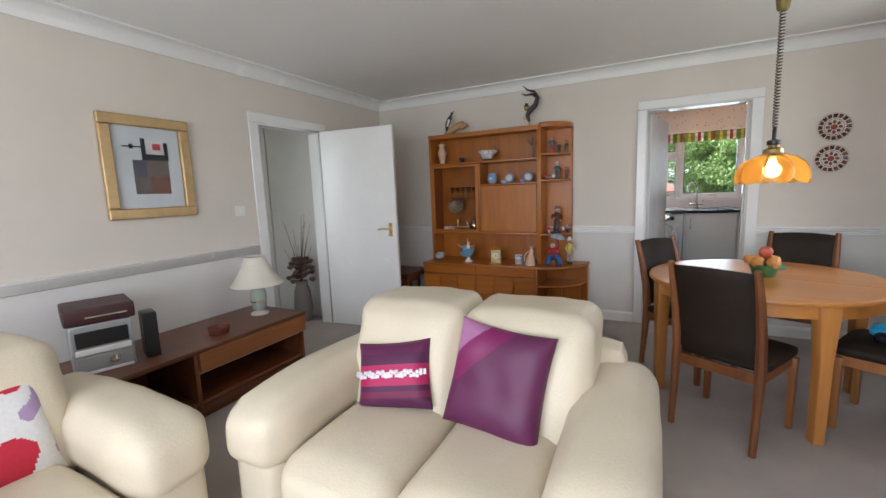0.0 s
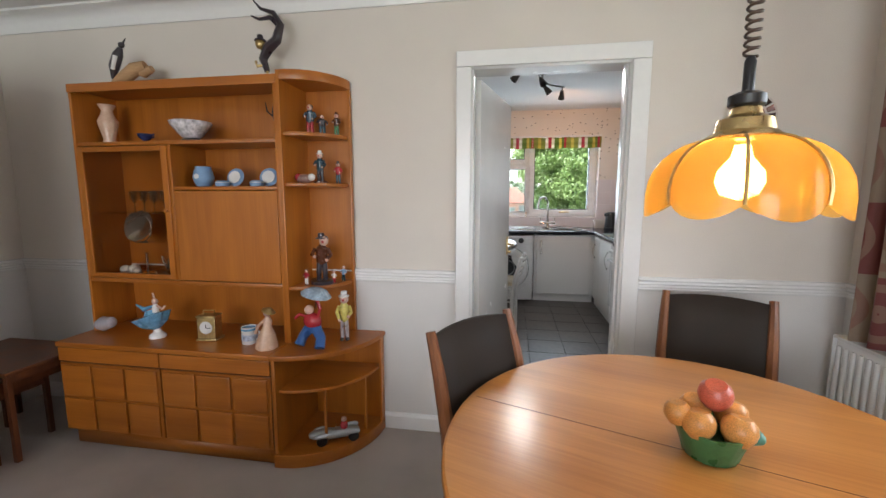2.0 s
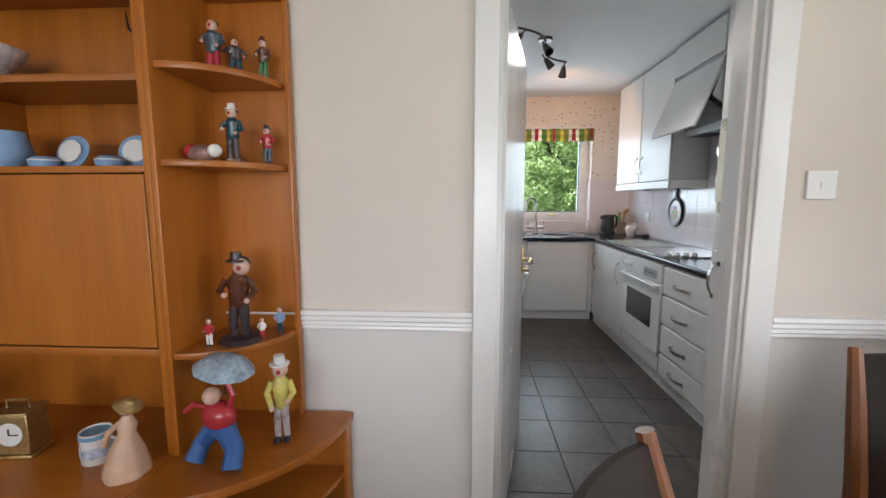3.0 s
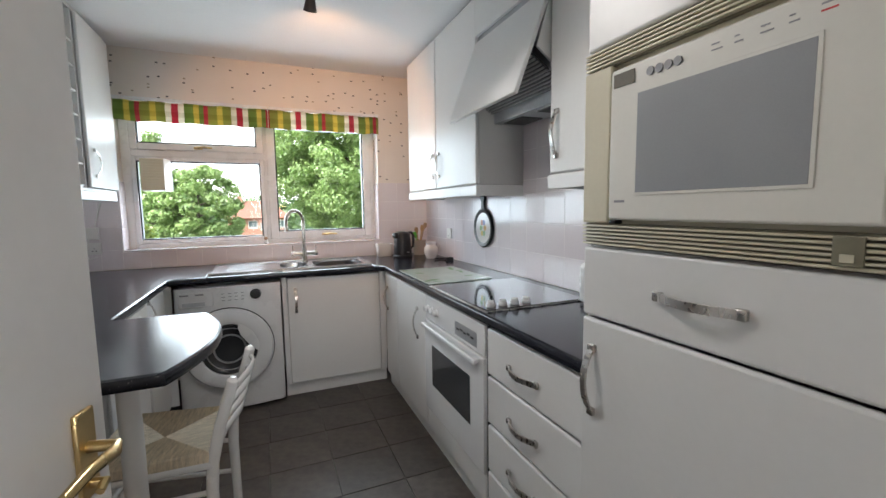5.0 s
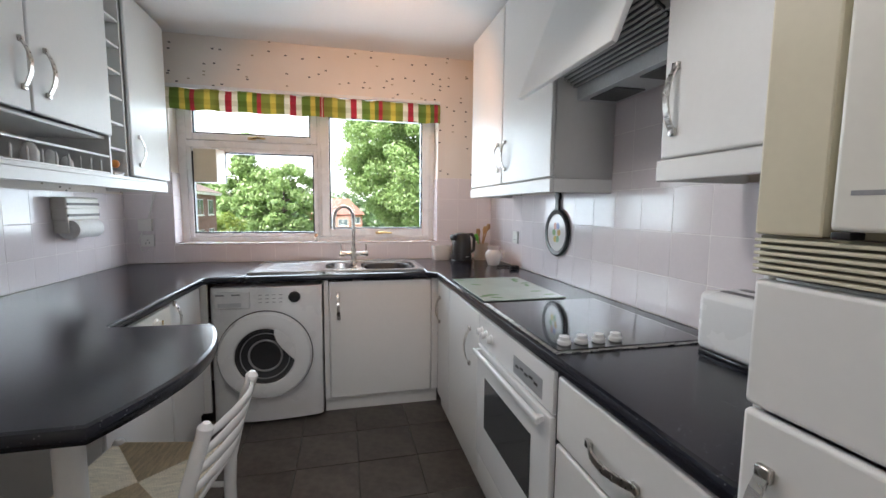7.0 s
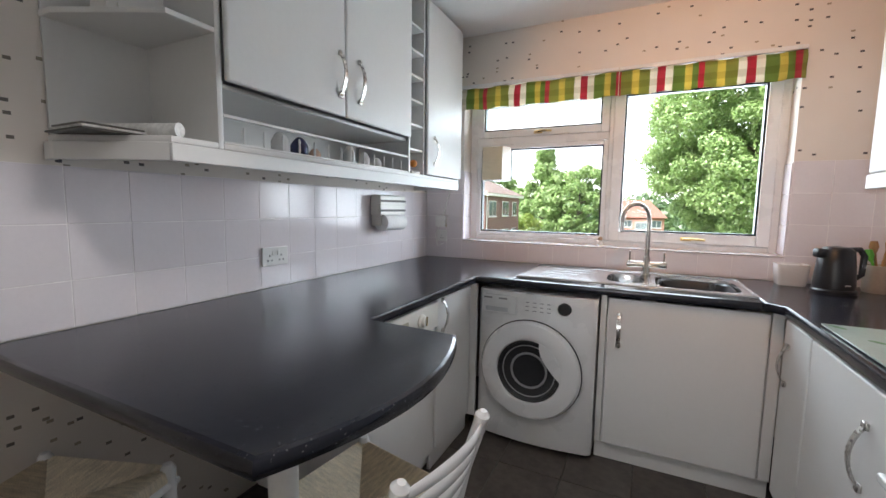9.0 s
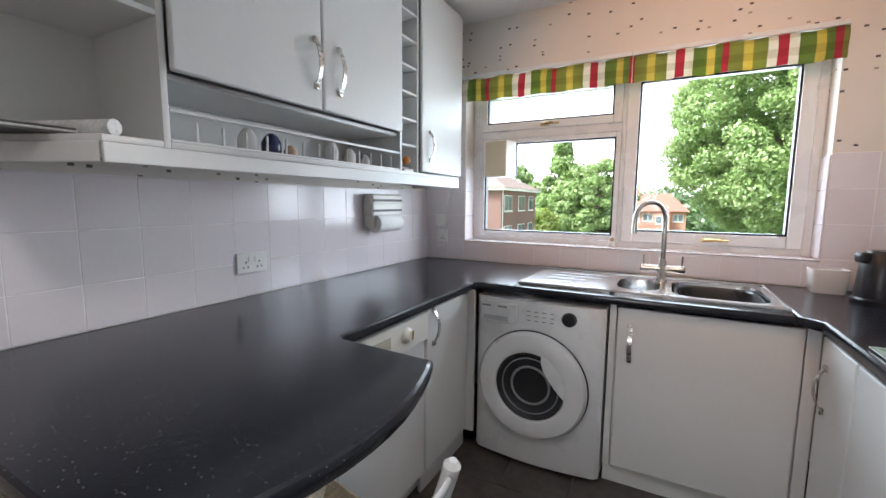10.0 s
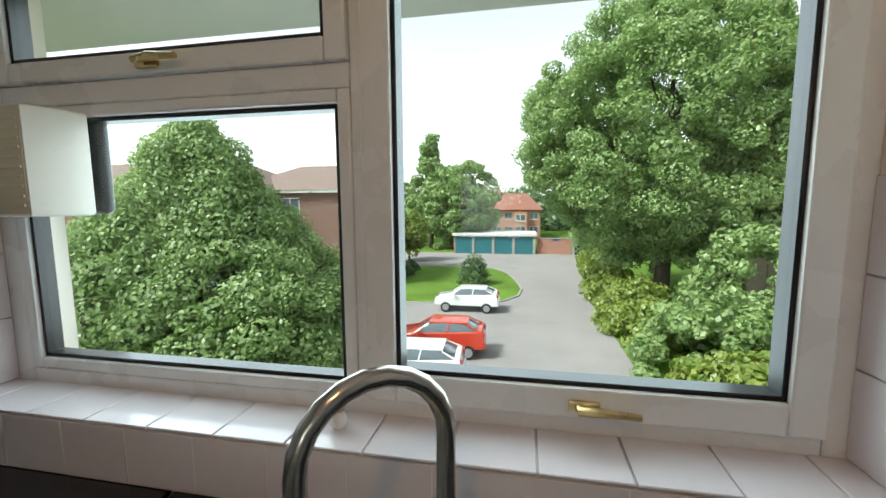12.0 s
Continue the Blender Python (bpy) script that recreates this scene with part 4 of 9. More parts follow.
def figurine(m, h, lower, upper, label, lean=0.0, arms=0.5, hat=None, base=None, wide=1.0):
    """A small china figure as one plain shape."""
    s = h / 0.20
    w = s * wide
    dark = DARKCL
    ps = [(ball(lean * 0.02 * s, 0, 0.172 * s, 0.018 * s, 1, 1, 1.12, 12), SKIN), (ball(lean * 0.02 * s, 0.006 * s, 0.178 * s, 0.0185 * s, 1, 1, 0.9, 10), dark), (ball(lean * 0.02 * s, -0.018 * s, 0.170 * s, 0.005 * s, 1, 1, 1, 8), REDG),
          (turned(lathe([(0.016 * w, 0.078 * s), (0.024 * w, 0.09 * s), (0.022 * w, 0.115 * s), (0.027 * w, 0.14 * s), (0.012 * w, 0.156 * s), (0.008 * w, 0.162 * s)], 14), Matrix.Translation((lean * 0.004, 0, 0)) @ Matrix.Diagonal((1, 0.72, 1, 1))), upper),
          (tube([(-0.024 * w, 0, 0.143 * s), (-0.037 * w, -0.006 * s, 0.118 * s), (-0.020 * w, -0.028 * s, (0.098 + 0.03 * arms) * s)], [0.008 * s, 0.0075 * s, 0.006 * s], 8), upper),
          (tube([(0.024 * w, 0, 0.143 * s), (0.037 * w, -0.004 * s, 0.116 * s), (0.026 * w, -0.026 * s, (0.104 - 0.01 * arms) * s)], [0.008 * s, 0.0075 * s, 0.006 * s], 8), upper)]
    for e in (-1, 1):
        ps.append((tube([(e * 0.009 * w, 0, 0.088 * s), (e * 0.012 * w, -0.003 * s, 0.05 * s), (e * 0.013 * w, 0, 0.010 * s)], [0.012 * w, 0.0105 * w, 0.0095 * w], 9), lower))
        ps.append((ball(e * 0.014 * w, -0.007 * s, 0.007 * s, 0.0095 * s, 1, 1.7, 0.72, 8), dark))
        ps.append((ball((0.026 if e > 0 else -0.020) * w, -0.029 * s, (0.104 - 0.01 * arms if e > 0 else 0.098 + 0.03 * arms) * s, 0.0065 * s, 1, 1, 1, 8), SKIN))
    if hat:
        ps.append((lathe([(0.022 * s, 0.182 * s), (0.022 * s, 0.186 * s), (0.013 * s, 0.188 * s), (0.012 * s, 0.204 * s), (0, 0.206 * s)], 12), hat))
    if base:
        ps.append((lathe([(0.044 * w, -0.001), (0.044 * w, 0.012 * s), (0.03 * w, 0.016 * s)], 16), base))
    return ornament("figurine", ps, m, label, "figurine")


ornament("tall_vase", [(lathe([(0.03, 0), (0.032, 0.01), (0.028, 0.03), (0.046, 0.10), (0.05, 0.125), (0.03, 0.165), (0.026, 0.185), (0.042, 0.215), (0.038, 0.215), (0.022, 0.185), (0.02, 0.17), (0, 0.05)], 20), PEACH)], pose(-2.08, 4.15, 1.632), "peach glazed vase on the top shelf", "vase")
ornament("small_lustre_bowl", [(lathe([(0.018, 0), (0.022, 0.006), (0.012, 0.014), (0.032, 0.03), (0.038, 0.05), (0.034, 0.05), (0, 0.02)], 18), NAVY), (tube([(0.034, 0, 0.044), (0.055, 0, 0.05), (0.053, 0, 0.03), (0.036, 0, 0.028)], 0.003, 6), NAVY)], pose(-1.83, 4.13, 1.632), "small navy lustre sugar bowl", "bowl")
ornament("patterned_bowl", [(lathe([(0.035, 0.02), (0.05, 0.03), (0.092, 0.085), (0.10, 0.105), (0.095, 0.105), (0.045, 0.04), (0, 0.036)], 26, lobes=12, deep=0.04), mat("patterned_china", (0.62, 0.58, 0.60), 0.18, var=0.5, scale=38)), (lathe([(0.05, 0), (0.052, 0.012), (0.04, 0.02), (0, 0.02)], 18), DARKCL)], pose(-1.545, 4.13, 1.632), "patterned china bowl on a dark stand", "bowl")
ornament("wire_tree", [(tube([(0, 0, 0), (0.005, 0, 0.08), (-0.01, 0, 0.15), (0.0, 0, 0.21)], [0.010, 0.008, 0.006, 0.003], 7), DARKCL), (tube([(0, 0, 0.09), (0.03, 0, 0.12), (0.04, 0, 0.19)], [0.006, 0.005, 0.002], 6), DARKCL), (tube([(0, 0, 0.12), (-0.035, -0.01, 0.15), (-0.05, 0, 0.20)], [0.005, 0.004, 0.002], 6), DARKCL), (lathe([(0.04, 0), (0.03, 0.012), (0, 0.015)], 14), DARKCL)], pose(-1.075, 4.16, 1.632), "dark twisted wire tree ornament")
ornament("blue_jar", [(lathe([(0.032, 0), (0.045, 0.02), (0.053, 0.05), (0.045, 0.085), (0.038, 0.10), (0.04, 0.108), (0.034, 0.108), (0, 0.08)], 22), WEDGE), (turned(lathe([(0.014, 0), (0.014, 0.004), (0, 0.006)], 8), pose(0, -0.051, 0.055, 90)), CHINA)], pose(-1.50, 4.14, 1.396), "pale blue stoneware jar with a white relief", "jar")
for x, big_one in ((-1.335, 0), (-1.135, 1)):
    ornament("blue_trinket_dish", [(turned(lathe([(0.048, 0), (0.05, 0.004), (0.03, 0.008), (0, 0.008)], 24), pose(0.015, 0.03, 0.05, 75)), WEDGE), (turned(lathe([(0.032, 0.001), (0.034, 0.010), (0.028, 0.012)], 20), pose(0.015, 0.025, 0.05, 75)), CHINA), (lathe([(0.032, 0), (0.036, 0.012), (0.036, 0.022), (0.025, 0.032), (0, 0.034)], 20, (-0.03, -0.02, 0)), WEDGE), (lathe([(0.0365, 0.020), (0.0375, 0.021), (0.0365, 0.024)], 20, (-0.03, -0.02, 0)), CHINA)], pose(x, 4.13, 1.396, 0, 0, 10 * big_one), "pale blue stoneware dish with white trim", "dish")

# behind the smoked glass
for i in range(5):
    ornament("wine_glass", [(lathe([(0.024, 0), (0.003, 0.004), (0.003, 0.05), (0.02, 0.075), (0.024, 0.12), (0.022, 0.12), (0.0, 0.06)], 14), STEMWARE)], pose(-1.98 + 0.065 * i, 4.17, 1.255 + 0.0 * i), "clear stemmed wine glass on the glass shelf", "glass")
ornament("silver_basket", [(turned(lathe([(0.03, 0), (0.07, 0.01), (0.085, 0.03), (0.08, 0.03), (0.03, 0.008), (0, 0.008)], 24, lobes=14, deep=0.08), pose(0, 0, 0.09, 70)), CHROME), (turned(tube([(0.085 * math.cos(a), 0, 0.085 * math.sin(a)) for a in np.linspace(0, 6.28, 20)], 0.004, 6), pose(0, -0.03, 0.09)), CHROME), (box(-0.03, 0.0, 0, 0.03, 0.05, 0.01), CHROME)], pose(-1.92, 4.15, FS + 0.0005), "pierced silver basket on edge", "basket").location.z = 1.08
ornament("silver_stand", [(lathe([(0.045, 0), (0.04, 0.012), (0.006, 0.02), (0.006, 0.12), (0.02, 0.13), (0, 0.132)], 16), CHROME)], pose(-1.92, 4.16, FS + 0.0005), "silver display stand under the basket", "stand")
ornament("silver_teapot", [(lathe([(0.035, 0), (0.05, 0.02), (0.058, 0.06), (0.048, 0.10), (0.03, 0.115), (0.012, 0.14), (0.006, 0.15), (0.008, 0.16), (0, 0.168)], 20), CHROME), (tube([(-0.05, 0, 0.04), (-0.08, 0, 0.07), (-0.095, 0, 0.11)], [0.010, 0.008, 0.006], 8), CHROME), (tube([(0.05, 0, 0.09), (0.085, 0, 0.09), (0.085, 0, 0.045), (0.05, 0, 0.035)], 0.005, 7), DARKCL)], pose(-1.715, 4.15, FS + 0.0005), "silver teapot with a dark handle", "teapot")
ornament("shell", [(ball(0, 0, 0.026, 0.026, 1.2, 1, 1), CHINA), (ball(0.05, 0.01, 0.03, 0.028, 1, 1.2, 1), CHINA), (ball(0.085, -0.01, 0.022, 0.02, 1.3, 1, 1), CHINA)], pose(-2.06, 4.15, FS + 0.0005), "group of white shells", "shells")

# on the base top
ornament("glass_paperweight", [(turned(lathe([(0.0, 0), (0.03, 0.01), (0.042, 0.05), (0.03, 0.10), (0, 0.12)], 16), pose(-0.06, 0, 0.04, 0, 78, 0)), mat("clear_crystal", (0.52, 0.50, 0.54), 0.08, 0.3))], pose(-2.08, 4.02, BT), "clear crystal bird lying on the teak top", "ornament")
ornament("dancer_figurine", [(lathe([(0.042, 0), (0.04, 0.015), (0.02, 0.03), (0.016, 0.05)], 18), CHINA), (turned(lathe([(0.012, 0.0), (0.05, 0.03), (0.075, 0.08), (0.03, 0.085), (0.018, 0.11)], 20, lobes=7, deep=0.3), pose(0, 0, 0.045, 0, -18, 0)), BLUE), (lathe([(0.018, 0.14), (0.016, 0.17), (0.008, 0.185)], 10), CHINA), (ball(0, 0, 0.198, 0.016), SKIN), (tube([(0.01, 0, 0.175), (0.05, -0.01, 0.16), (0.07, -0.01, 0.18)], 0.006, 7), SKIN), (tube([(-0.01, 0, 0.175), (-0.07, 0, 0.15), (-0.12, 0, 0.175)], [0.007, 0.012, 0.004], 7), BLUE), (tube([(0, 0, 0.17), (0.0, 0, 0.20), (-0.01, 0, 0.245)], 0.005, 6), SKIN)], pose(-1.735, 4.0, BT), "blue and white china dancer with a swirling skirt", "figurine")
clk = thing("carriage_clock", pose(-1.43, 4.02, BT, 0, 0, 8), "small brass carriage clock with a silver dial", "clock")
part("body", box(-0.048, -0.035, 0.012, 0.048, 0.035, 0.125, 0.003), GILT, clk)
part("foot_plate", box(-0.055, -0.042, 0, 0.055, 0.042, 0.011, 0.003), GILT, clk)
part("top_plate", box(-0.052, -0.039, 0.126, 0.052, 0.039, 0.134, 0.003), GILT, clk)
part("dial", lathe([(0.034, 0), (0.034, 0.002), (0, 0.002)], 24), CHINA, clk).matrix_basis = pose(0, -0.035, 0.072, 90)
part("hour_hand", box(-0.002, -0.0385, 0.072, 0.002, -0.0375, 0.09), BLACK, clk)
part("minute_hand", box(0.0, -0.0395, 0.070, 0.026, -0.0387, 0.073), BLACK, clk)
part("carry_handle", tube([(-0.03, 0, 0.134), (-0.03, 0, 0.158), (0.03, 0, 0.158), (0.03, 0, 0.134)], 0.003, 6), GILT, clk)
ornament("china_mug", [(lathe([(0.036, 0), (0.038, 0.004), (0.038, 0.088), (0.035, 0.088), (0.034, 0.01), (0, 0.008)], 22), CHINA), (lathe([(0.0385, 0.072), (0.0392, 0.073), (0.0392, 0.082), (0.0385, 0.083)], 22), BLUE), (lathe([(0.0385, 0.02), (0.0392, 0.021), (0.0392, 0.05), (0.0385, 0.051)], 22), mat("blue_speckle", (0.45, 0.50, 0.60), 0.3, var=0.5, scale=60)), (tube([(0.037, 0, 0.07), (0.058, 0, 0.065), (0.058, 0, 0.03), (0.037, 0, 0.022)], 0.005, 7), CHINA)], pose(-1.185, 4.0, BT), "white china beaker with blue bands", "mug")
ornament("lady_figurine", [(turned(lathe([(0.05, 0), (0.048, 0.02), (0.036, 0.07), (0.018, 0.115), (0.021, 0.14), (0.009, 0.165)], 20, lobes=6, deep=0.12), pose(-0.012, 0, 0, 0, 5, 0)), PEACH), (ball(0, 0, 0.182, 0.018), SKIN), (turned(lathe([(0.034, 0), (0.034, 0.004), (0.018, 0.012), (0.012, 0.02), (0, 0.022)], 16), pose(0.008, 0, 0.188, 0, 22, 0)), GILT), (tube([(-0.02, 0, 0.14), (-0.055, 0, 0.11), (-0.07, 0, 0.07)], 0.008, 7), PEACH)], pose(-1.045, 3.95, BT), "peach china lady in a bonnet", "figurine")
ornament("standing_plate", [(turned(lathe([(0.055, 0), (0.075, 0.008), (0.073, 0.012), (0.05, 0.006), (0, 0.006)], 26), pose(0, 0, 0.075, 80, 0, -70)), mat("green_rim_china", (0.42, 0.46, 0.42), 0.25, var=0.3, scale=30)), (box(-0.03, -0.02, 0, 0.03, 0.03, 0.008), DARKCL)], pose(-1.03, 4.16, BT), "small patterned plate standing on edge", "plate")

# figures on the corner shelves
SUITS = [mat("grey_glaze", (0.06, 0.09, 0.12), 0.25, var=0.35, scale=60), DARKCL, mat("teal_glaze", (0.02, 0.055, 0.075), 0.25, var=0.35, scale=60), mat("brown_glaze", (0.09, 0.03, 0.015), 0.25, var=0.35, scale=60), CHINA]
cx = CX + 0.02
figurine(pose(cx + 0.065, 4.20, 1.663), 0.165, REDG, SUITS[0], "china man in a grey coat on the corner shelf", wide=1.1)
figurine(pose(cx + 0.135, 4.19, 1.663, 0, 0, 40), 0.105, SUITS[2], SUITS[1], "seated dark china man on the corner shelf", wide=1.5)
figurine(pose(cx + 0.195, 4.235, 1.663), 0.12, GREENG, SUITS[3], "small green china man on the corner shelf", hat=SUITS[3])
figurine(pose(cx + 0.125, 4.17, 1.413), 0.165, SUITS[1], SUITS[2], "tall dark china figure with a white cap", hat=CHINA, base=SUITS[3])
figurine(pose(cx + 0.20, 4.225, 1.413), 0.115, SUITS[2], REDG, "small china figure in a red jacket", hat=SUITS[1])
ornament("sleeping_dog", [(ball(0, 0, 0.024, 0.024, 1.9, 1, 1), mat("brindle_glaze", (0.24, 0.14, 0.12), 0.3, var=0.5, scale=40)), (ball(0.045, -0.01, 0.03, 0.019), CHINA), (ball(-0.03, 0.0, 0.03, 0.02), REDG)], pose(cx + 0.055, 4.13, 1.413), "small china sleeping animal")
figurine(pose(cx + 0.125, 4.15, 0.883, 0, 0, 12), 0.265, SUITS[1], SUITS[3], "tall china figure in a dark tattered coat", lean=0.5, hat=SUITS[1], base=DARKCL)
for dx, dy, h, a, b in ((0.06, -0.11, 0.085, CHINA, REDG), (0.185, -0.045, 0.07, REDG, CHINA), (0.215, 0.01, 0.09, SUITS[2], WEDGE)):
    figurine(pose(cx + dx, 4.21 + dy, 0.883), h, a, b, "tiny painted china figure on the corner shelf")
ornament("umbrella_clown", [(tube([(-0.055, -0.04, 0.01), (-0.05, -0.01, 0.05), (-0.02, 0, 0.09), (0.02, 0, 0.09), (0.06, -0.02, 0.05), (0.07, -0.05, 0.01)], [0.026, 0.025, 0.03, 0.03, 0.025, 0.026], 9), mat("blue_cloth_glaze", (0.04, 0.12, 0.34), 0.3)), (ball(0, 0, 0.13, 0.045, 1.1, 0.8, 0.95), REDG), (ball(-0.01, -0.01, 0.19, 0.024), SKIN), (tube([(0.03, 0, 0.15), (0.055, -0.01, 0.2), (0.03, -0.01, 0.26)], 0.008, 7), REDG), (tube([(-0.03, 0, 0.15), (-0.07, -0.01, 0.16), (-0.09, -0.02, 0.14)], 0.008, 7), REDG), (tube([(0.03, -0.01, 0.20), (0.035, -0.01, 0.30)], 0.003, 6), DARKCL), (turned(lathe([(0.075, 0), (0.055, 0.022), (0.025, 0.036), (0, 0.04), (0.025, 0.032), (0.053, 0.018), (0.072, 0)], 16, lobes=8, deep=0.05), pose(0.035, -0.01, 0.27, 0, 14, 0)), mat("umbrella_glaze", (0.30, 0.38, 0.46), 0.25, var=0.6, scale=22))], pose(CX + 0.145, 4.02, BT, 0, 0, -8), "china clown in red and blue under an umbrella", "figurine")
figurine(pose(CX + 0.275, 4.12, BT, 0, 0, 14), 0.262, mat("striped_glaze", (0.42, 0.36, 0.36), 0.3, var=0.6, scale=18), mat("yellow_glaze", (0.55, 0.46, 0.12), 0.3, var=0.35, scale=14), "tall china clown with a yellow waistcoat", hat=CHINA, arms=-0.2, wide=0.75)
tc_ = thing("toy_vintage_car", pose(CX + 0.26, 4.03, 0.0705, 0, 0, 28), "silver model vintage car with a small driver", "model car")
part("body", soft(-0.10, -0.032, 0.022, 0.10, 0.032, 0.06, 0.018, (0.01, 0, 0.004), 6), SILVER, tc_)
part("bonnet", soft(-0.14, -0.024, 0.03, -0.02, 0.024, 0.068, 0.016, (0.01, 0, 0.004), 6), SILVER, tc_)
for x in (-0.085, 0.075):
    for y in (-0.038, 0.038):
        part("wheel", turned(lathe([(0.026, -0.007), (0.028, 0), (0.026, 0.007)], 16), pose(x, y, 0.028, 90)), BLACK, tc_)
        part("mudguard", soft(x - 0.035, y - 0.01, 0.042, x + 0.035, y + 0.01, 0.062, 0.01, (0, 0, 0.006), 4), SILVER, tc_)
part("driver", blend([(ball(0.03, 0, 0.075, 0.02, 1, 1, 1.2), REDG), (ball(0.03, 0, 0.11, 0.014), SKIN)])[0], [REDG, SKIN], tc_)
part("windscreen", box(-0.015, -0.024, 0.062, -0.012, 0.024, 0.09), CHROME, tc_)

# on top of the unit
ornament("driftwood_bird", [(tube([(-0.11, 0.02, 0.028), (-0.03, 0, 0.05), (0.06, -0.01, 0.095), (0.12, 0, 0.115)], [0.02, 0.034, 0.036, 0.026], 10), DRIFT), (tube([(0.06, 0, 0.10), (0.10, 0.01, 0.085), (0.15, 0.01, 0.10)], [0.03, 0.03, 0.018], 9), DRIFT), (tube([(-0.09, 0, 0.055), (-0.075, 0, 0.12), (-0.045, 0, 0.18), (-0.025, 0, 0.215)], [0.008, 0.026, 0.025, 0.012], 10), DARKCL), (tube([(-0.068, -0.018, 0.10), (-0.04, -0.02, 0.17)], [0.010, 0.012], 8), CHINA), (ball(-0.018, 0, 0.228, 0.016), DARKCL), (tube([(-0.012, 0, 0.23), (0.004, 0, 0.252), (0.012, 0, 0.262)], [0.006, 0.004, 0.001], 6), DARKCL)], pose(-1.93, 4.15, 1.928), "carved woodpecker perched on a piece of driftwood")
ornament("acrobat_sculpture", [(lathe([(0.035, 0), (0.03, 0.008), (0.006, 0.014), (0.006, 0.07)], 14), GILT), (tube([(0.0, 0, 0.06), (-0.02, 0, 0.12), (0.01, 0, 0.17), (0.06, 0, 0.21), (0.085, 0, 0.28), (0.05, 0, 0.34), (-0.02, 0, 0.365), (-0.06, 0, 0.41)], [0.014, 0.022, 0.028, 0.026, 0.02, 0.013, 0.008, 0.003], 9), DARKCL), (tube([(0.07, 0, 0.29), (0.03, 0, 0.32), (-0.03, 0, 0.315), (-0.075, 0, 0.335)], [0.018, 0.012, 0.008, 0.004], 8), DARKCL), (ball(-0.025, -0.01, 0.19, 0.025), GILT), (lathe([(0.03, 0.207), (0.028, 0.212), (0.016, 0.214), (0.014, 0.235), (0, 0.237)], 12, (-0.025, -0.01, 0)), DARKCL), (tube([(0.0, 0, 0.09), (-0.05, -0.01, 0.085), (-0.055, -0.01, 0.11)], 0.008, 7), GILT)], pose(-1.11, 4.17, 1.928), "dark metal acrobat sculpture balancing upside down", "sculpture")

# nest of tables behind the door
nt = thing("nest_of_tables", pose(-2.88, 3.66, 0), "nest of three dark teak side tables", "nest of tables")
for k, (x0, x1, y0, y1, h) in enumerate(((0.0, 0.60, 0.0, 0.44, 0.48), (0.06, 0.54, -0.05, 0.36, 0.42), (0.12, 0.47, -0.09, 0.30, 0.36))):
    t = part("table_top", box(x0, y0, h - 0.022, x1, y1, h, 0.004), TEAK_DARK, nt)
    for x in (x0 + 0.01, x1 - 0.035):
        for y in (y0 + 0.01, y1 - 0.035):
            part("leg", box(x, y, 0.001, x + 0.025, y + 0.025, h - 0.022, 0.003), TEAK_DARK, t)
        part("side_rail", box(x + 0.004, y0 + 0.036, h - 0.06, x + 0.02, y1 - 0.036, h - 0.023), TEAK_DARK, t)
AMBER = mat("amber_glass", (0.50, 0.34, 0.06), 0.08, var=0.1)
whole("amber_vase", lathe([(0.036, 0), (0.04, 0.012), (0.02, 0.03), (0.024, 0.10), (0.036, 0.20), (0.030, 0.20), (0.018, 0.10), (0, 0.04)], 20, lobes=6, deep=0.06), AMBER, pose(-2.60, 3.74, 0.48), "amber pressed glass vase on the nest of tables", "vase")

# dining table and chairs
dt = thing("dining_table", pose(0.605, 3.10, 0, 0, 0, -20), "round honey teak dining table", "table")
oval = [(0.605 * math.cos(a), 0.635 * math.sin(a)) for a in np.linspace(0, 2 * math.pi, 72, endpoint=False)]
wide = lambda k: [(x * k, y * k) for x, y in oval]
part("tabletop", slab(oval, 0.718, 0.745, None, 0.008), TABLE, dt)
part("top_joint", box(-0.58, -0.0012, 0.7452, 0.58, 0.0012, 0.7456), TEAK_DARK, dt)
bm = bmesh.new()
ins, outs = wide(0.90), wide(0.935)
for z0, z1 in ((0.65, 0.7175),):
    n = len(oval)
    v = [[bm.verts.new((x, y, z)) for x, y in ring] for ring, z in ((outs, z0), (outs, z1), (ins, z1), (ins, z0))]
    for a, b in ((0, 1), (1, 2), (2, 3), (3, 0)):
        for i in range(n):
            bm.faces.new((v[a][i], v[a][(i + 1) % n], v[b][(i + 1) % n], v[b][i]))
bmesh.ops.recalc_face_normals(bm, faces=bm.faces)
part("apron", bm, TABLE, dt)


def tapered_leg(h, top, foot, flare=0.0):
    bm = bmesh.new()
    rows = []
    for z, w, o in ((0, foot, 0), (h * 0.6, foot * 1.15, 0), (h * 0.85, top * 0.85, 0), (h, top, flare)):
        rows.append([bm.verts.new((sx * w / 2 + o, sy * foot * 0.55 * (1 + z / h * 0.3), z)) for sx, sy in ((-1, -1), (1, -1), (1, 1), (-1, 1))])
    for lo, hi in zip(rows, rows[1:]):
        for i in range(4):
            bm.faces.new((lo[i], lo[(i + 1) % 4], hi[(i + 1) % 4], hi[i]))
    bm.faces.new(rows[0][::-1]), bm.faces.new(rows[-1])
    bmesh.ops.bevel(bm, geom=bm.edges[:], offset=0.006, segments=2, profile=0.5, affect="EDGES")
    return bm


for k in range(4):
    a = radians(-52 + 90 * k)
    part("leg", tapered_leg(0.7175, 0.10, 0.052), TABLE_Z, dt).matrix_basis = pose(0.555 * math.cos(a), 0.575 * math.sin(a), 0.001, 0, 0, math.degrees(a) + 90)

